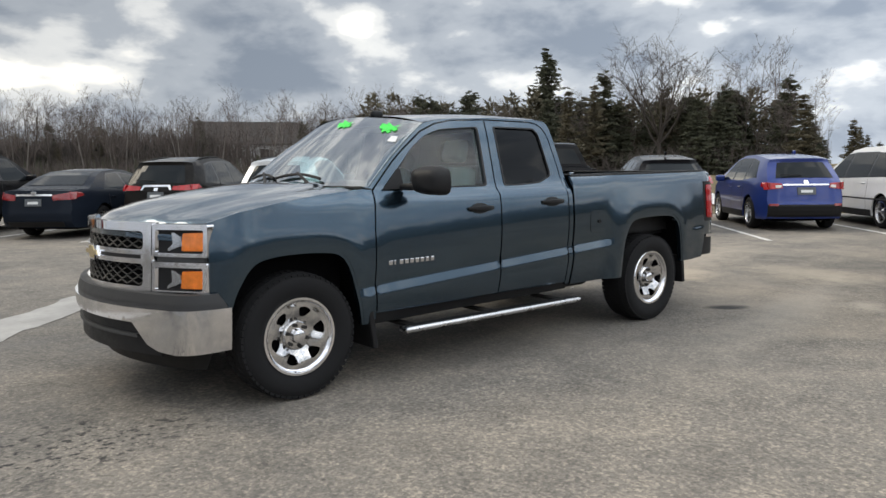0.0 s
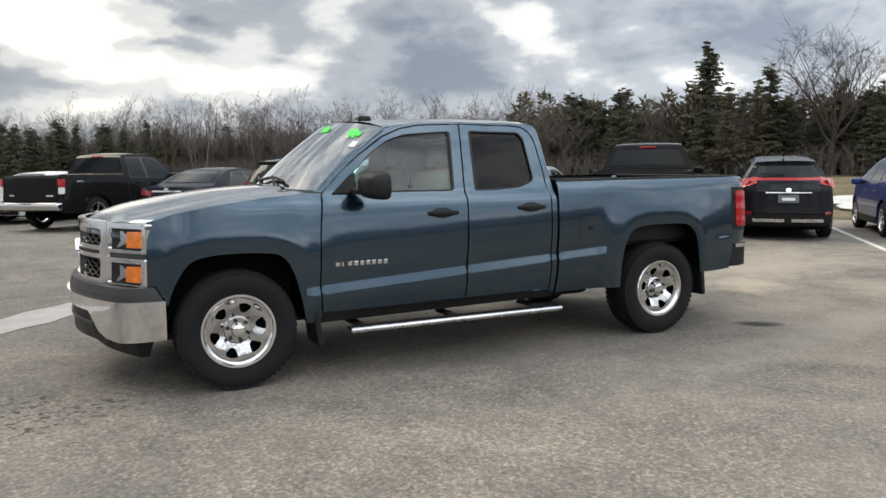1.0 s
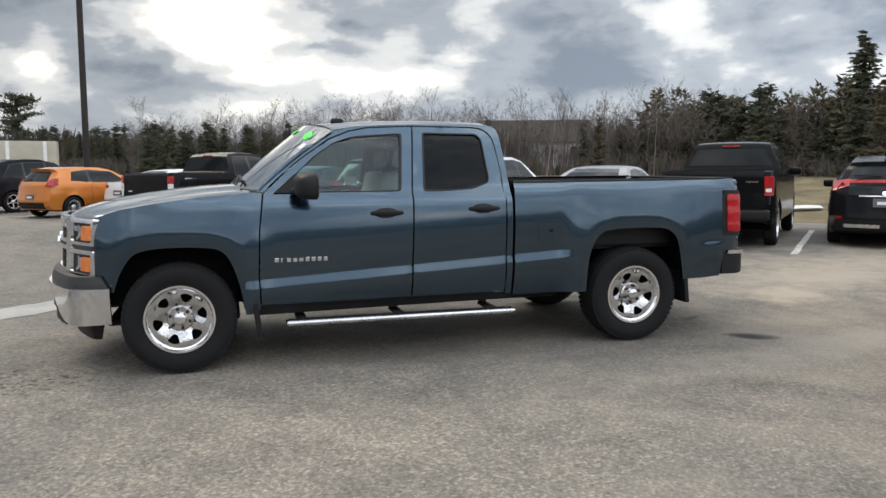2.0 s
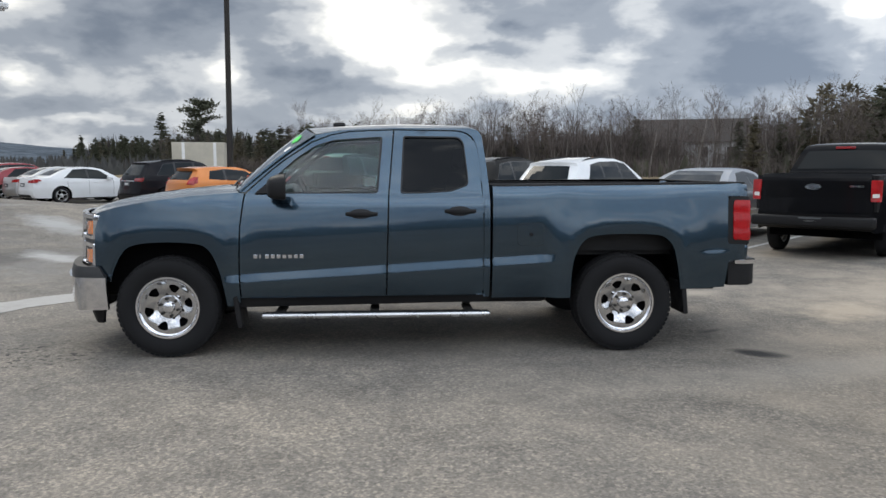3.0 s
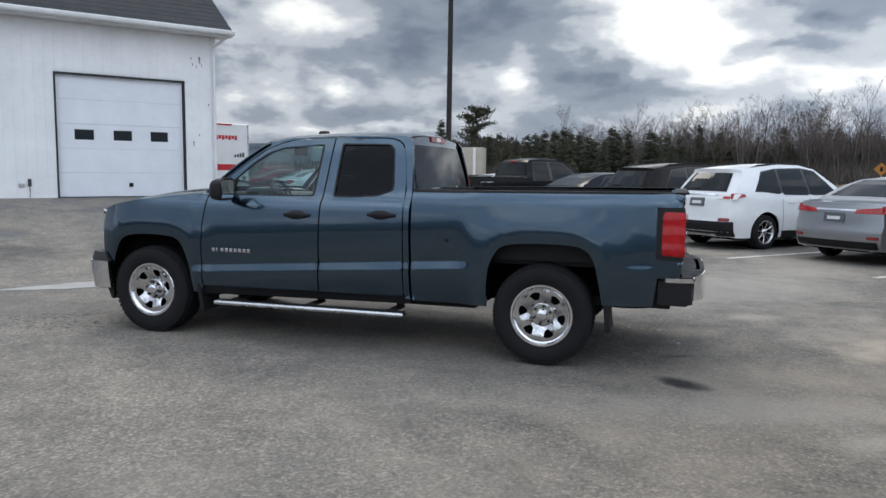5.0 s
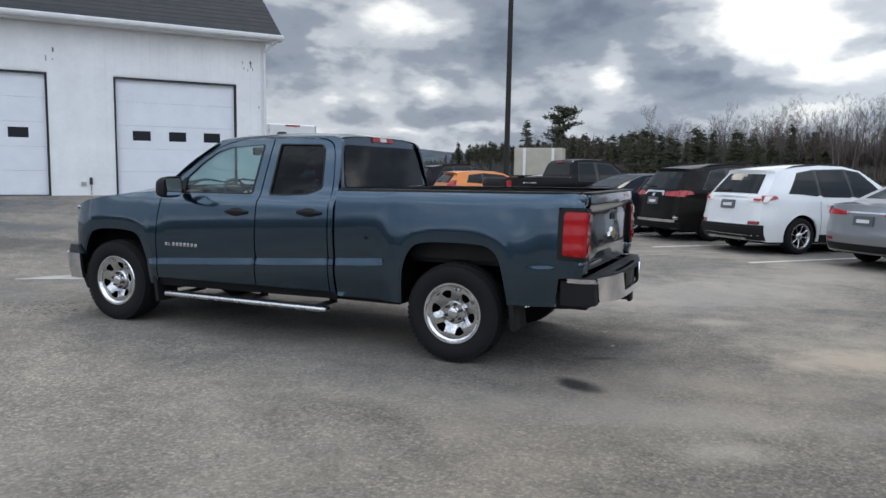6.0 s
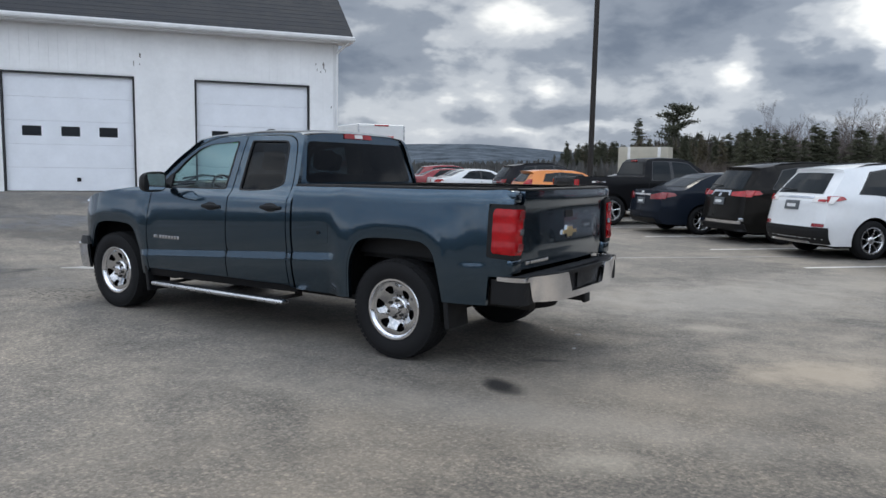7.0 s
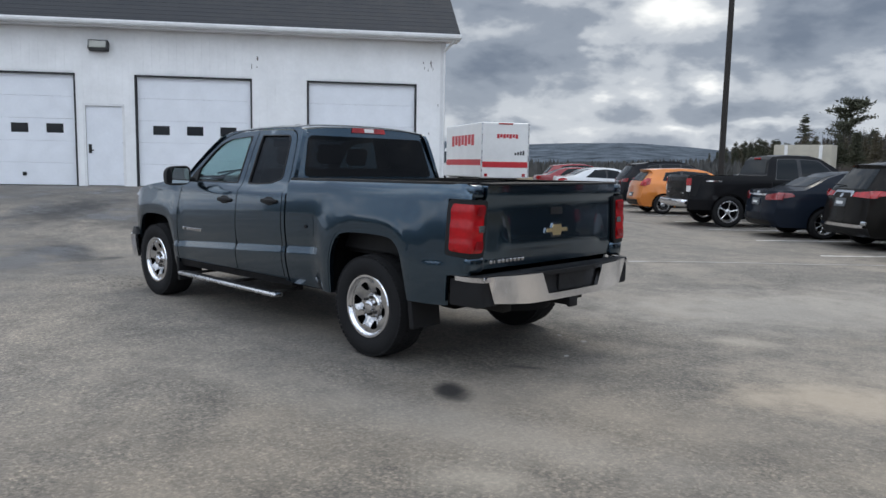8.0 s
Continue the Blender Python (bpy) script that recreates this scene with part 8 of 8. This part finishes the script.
    for _ in range(190):
        u, v = rng.uniform(-13, 27), rng.uniform(64, 84)
        x, y = lot(u, v)
        hh, wd = rng.uniform(4.6, 7.6) * (1 + 0.25 * noise.noise((u * 0.15, 3.0, 0.0))), rng.uniform(1.1, 1.9)
        z0 = height(x, y)
        for _ in range(230):
            f = rng.random() ** 0.8
            rad = wd * (1 - f ** 2.2) ** 0.6 * math.sqrt(rng.random()) * (0.8 + 0.4 * rng.random())
            a = rng.uniform(0, 2 * math.pi)
            p = Vector((x + rad * math.cos(a), y + rad * math.sin(a), z0 + 0.2 + hh * f))
            d = Vector((math.cos(a) * 0.6 + rng.uniform(-0.5, 0.5), math.sin(a) * 0.6 + rng.uniform(-0.5, 0.5), rng.uniform(-0.2, 0.9))) * rng.uniform(0.35, 0.75)
            tw.blade(p, d, rng.uniform(0.10, 0.22), Vector((rng.uniform(-1, 1), rng.uniform(-1, 1), rng.uniform(-1, 1))))
    tagged(tw.make("pine_thicket", NEEDLE_TWO, None), "crowded dark olive pines behind the lot", "woodland", kind="stuff")
    # undergrowth: thin upright stems and twigs, too many to count
    for name, mat, count, v0, v1, h0, h1, lab in (("undergrowth", TWIG, 5200, 56, 66, 0.9, 3.2, "tangled brown undergrowth below the trees"), ("far_woods", material("far_wood_mass", (0.040, 0.034, 0.030), 0.95, vary=0.4, scale=0.3, island=0.5), 26000, 66, 92, 3.0, 6.2, "dense dark wood behind the first trees"), ("far_stems", material("grey_brown_far_stems", (0.074, 0.061, 0.055), 0.95, vary=0.3, scale=0.3, island=0.4), 9000, 64, 92, 3.6, 6.8, "crowded thin leafless stems deep in the wood"), ("low_evergreens", NEEDLE, 3000, 60, 74, 1.0, 3.2, "low dark evergreen growth in the wood")):
        tw = Twigs()
        for _ in range(count):
            u, v = rng.uniform(-150, 24), rng.uniform(v0, v1)
            if name != "far_stems" and -29.0 < u < -17.0 and v < 84:
                if v > 64 or rng.random() < 0.5:
                    v = rng.uniform(85, 92)
            if name == "far_stems" and (u > -4 or u < -90):
                u = rng.uniform(-90, -4)
            x, y = lot(u, v)
            p = Vector((x, y, height(x, y) - 0.1))
            hh = rng.uniform(h0, h1) * (0.75 + 0.5 * noise.noise((u * 0.08, v * 0.1, 1.0)))
            hh *= 1.25 if name == "far_woods" and u < -80 else 1.0
            sway = 0.10 if name == "far_stems" else 0.25
            d = Vector((rng.uniform(-sway, sway), rng.uniform(-sway, sway), 1)) * hh
            if name in ("undergrowth", "far_stems"):
                tw.tube([p, p + d * 0.6, p + d + Vector((rng.uniform(-0.3, 0.3), rng.uniform(-0.3, 0.3), 0))], [0.026, 0.015, 0.004], 3)
                q = p + d * rng.uniform(0.45, 0.8)
                for _ in range(3):
                    tw.tube([q, q + Vector((rng.uniform(-0.9, 0.9), rng.uniform(-0.9, 0.9), rng.uniform(0.3, 1.1)))], [0.012, 0.005], 3)
            else:
                a = rng.uniform(0, math.pi)
                s = Vector((math.cos(a), math.sin(a), 0))
                tw.blade(p, d, rng.uniform(0.25, 0.6), s)
                tw.blade(p + Vector((0, 0, 0.3)), d * 0.8 + s * 0.4, 0.3, Vector((-s.y, s.x, 0)))
        ob = tw.make(name, mat, None)
        tagged(ob, lab, "woodland", kind="stuff")


wood()


def far_scrub():
    """Low bare growth on the open land beyond the drive."""
    rng = random.Random(23)
    tw = Twigs()
    for _ in range(9000):
        u, v = rng.uniform(-330, -104), rng.uniform(-45, 60)
        x, y = lot(u, v)
        p = Vector((x, y, height(x, y) - 0.2))
        a = rng.uniform(0, math.pi)
        tw.blade(p, Vector((rng.uniform(-0.5, 0.5), rng.uniform(-0.5, 0.5), rng.uniform(1.2, 3.6))), rng.uniform(0.5, 1.3), Vector((math.cos(a), math.sin(a), 0)))
    tagged(tw.make("far_scrub", material("grey_brown_scrub", (0.060, 0.060, 0.058), 0.95, vary=0.35, scale=0.2, island=0.4), None), "low grey-brown scrub beyond the drive", "scrub", kind="stuff")


far_scrub()


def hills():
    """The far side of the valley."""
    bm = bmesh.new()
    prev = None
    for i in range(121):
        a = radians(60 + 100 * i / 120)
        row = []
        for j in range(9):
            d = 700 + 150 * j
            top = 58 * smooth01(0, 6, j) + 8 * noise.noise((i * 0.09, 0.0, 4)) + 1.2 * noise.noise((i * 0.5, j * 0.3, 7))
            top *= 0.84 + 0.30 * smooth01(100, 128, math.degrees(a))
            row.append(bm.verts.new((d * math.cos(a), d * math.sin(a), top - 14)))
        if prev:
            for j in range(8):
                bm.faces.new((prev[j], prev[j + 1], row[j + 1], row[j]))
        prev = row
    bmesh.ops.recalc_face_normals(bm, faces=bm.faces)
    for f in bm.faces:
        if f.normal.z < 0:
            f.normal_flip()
    # the haze of the distance is mixed into the hillside's base colour
    tagged(part("backdrop", bm, material("hazy_wooded_hillside", (0.082, 0.097, 0.115), 1.0, vary=0.55, scale=0.035, spec=0.0), smooth=60), "distant wooded hillside coloured grey-blue for haze", "hills", kind="structure")


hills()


def unseen_wood_behind():
    """An unseen wood edge on the camera's side of the lot, added for reflections."""
    rng = random.Random(9)
    tw = Twigs()
    for _ in range(13000):
        a, d = radians(rng.uniform(215, 350)), rng.uniform(42, 60)
        x, y = d * math.cos(a), d * math.sin(a)
        p = Vector((x, y, height(x, y) - 0.2))
        hh = rng.uniform(1.5, 4.6) + 2.0 * noise.noise((a * 9, 0.0, 2.0))
        s = Vector((-math.sin(a), math.cos(a), 0)) * rng.choice((-1, 1))
        tw.blade(p, Vector((rng.uniform(-0.8, 0.8), rng.uniform(-0.8, 0.8), hh)), rng.uniform(0.3, 0.6), s)
    tagged(tw.make("unseen_woods_behind", material("wood_edge", (0.045, 0.042, 0.034), 0.95, vary=0.4, scale=0.3, island=0.4), None), "unseen dark wood edge on the open side of the lot, added for reflections", "woodland", kind="stuff")


unseen_wood_behind()
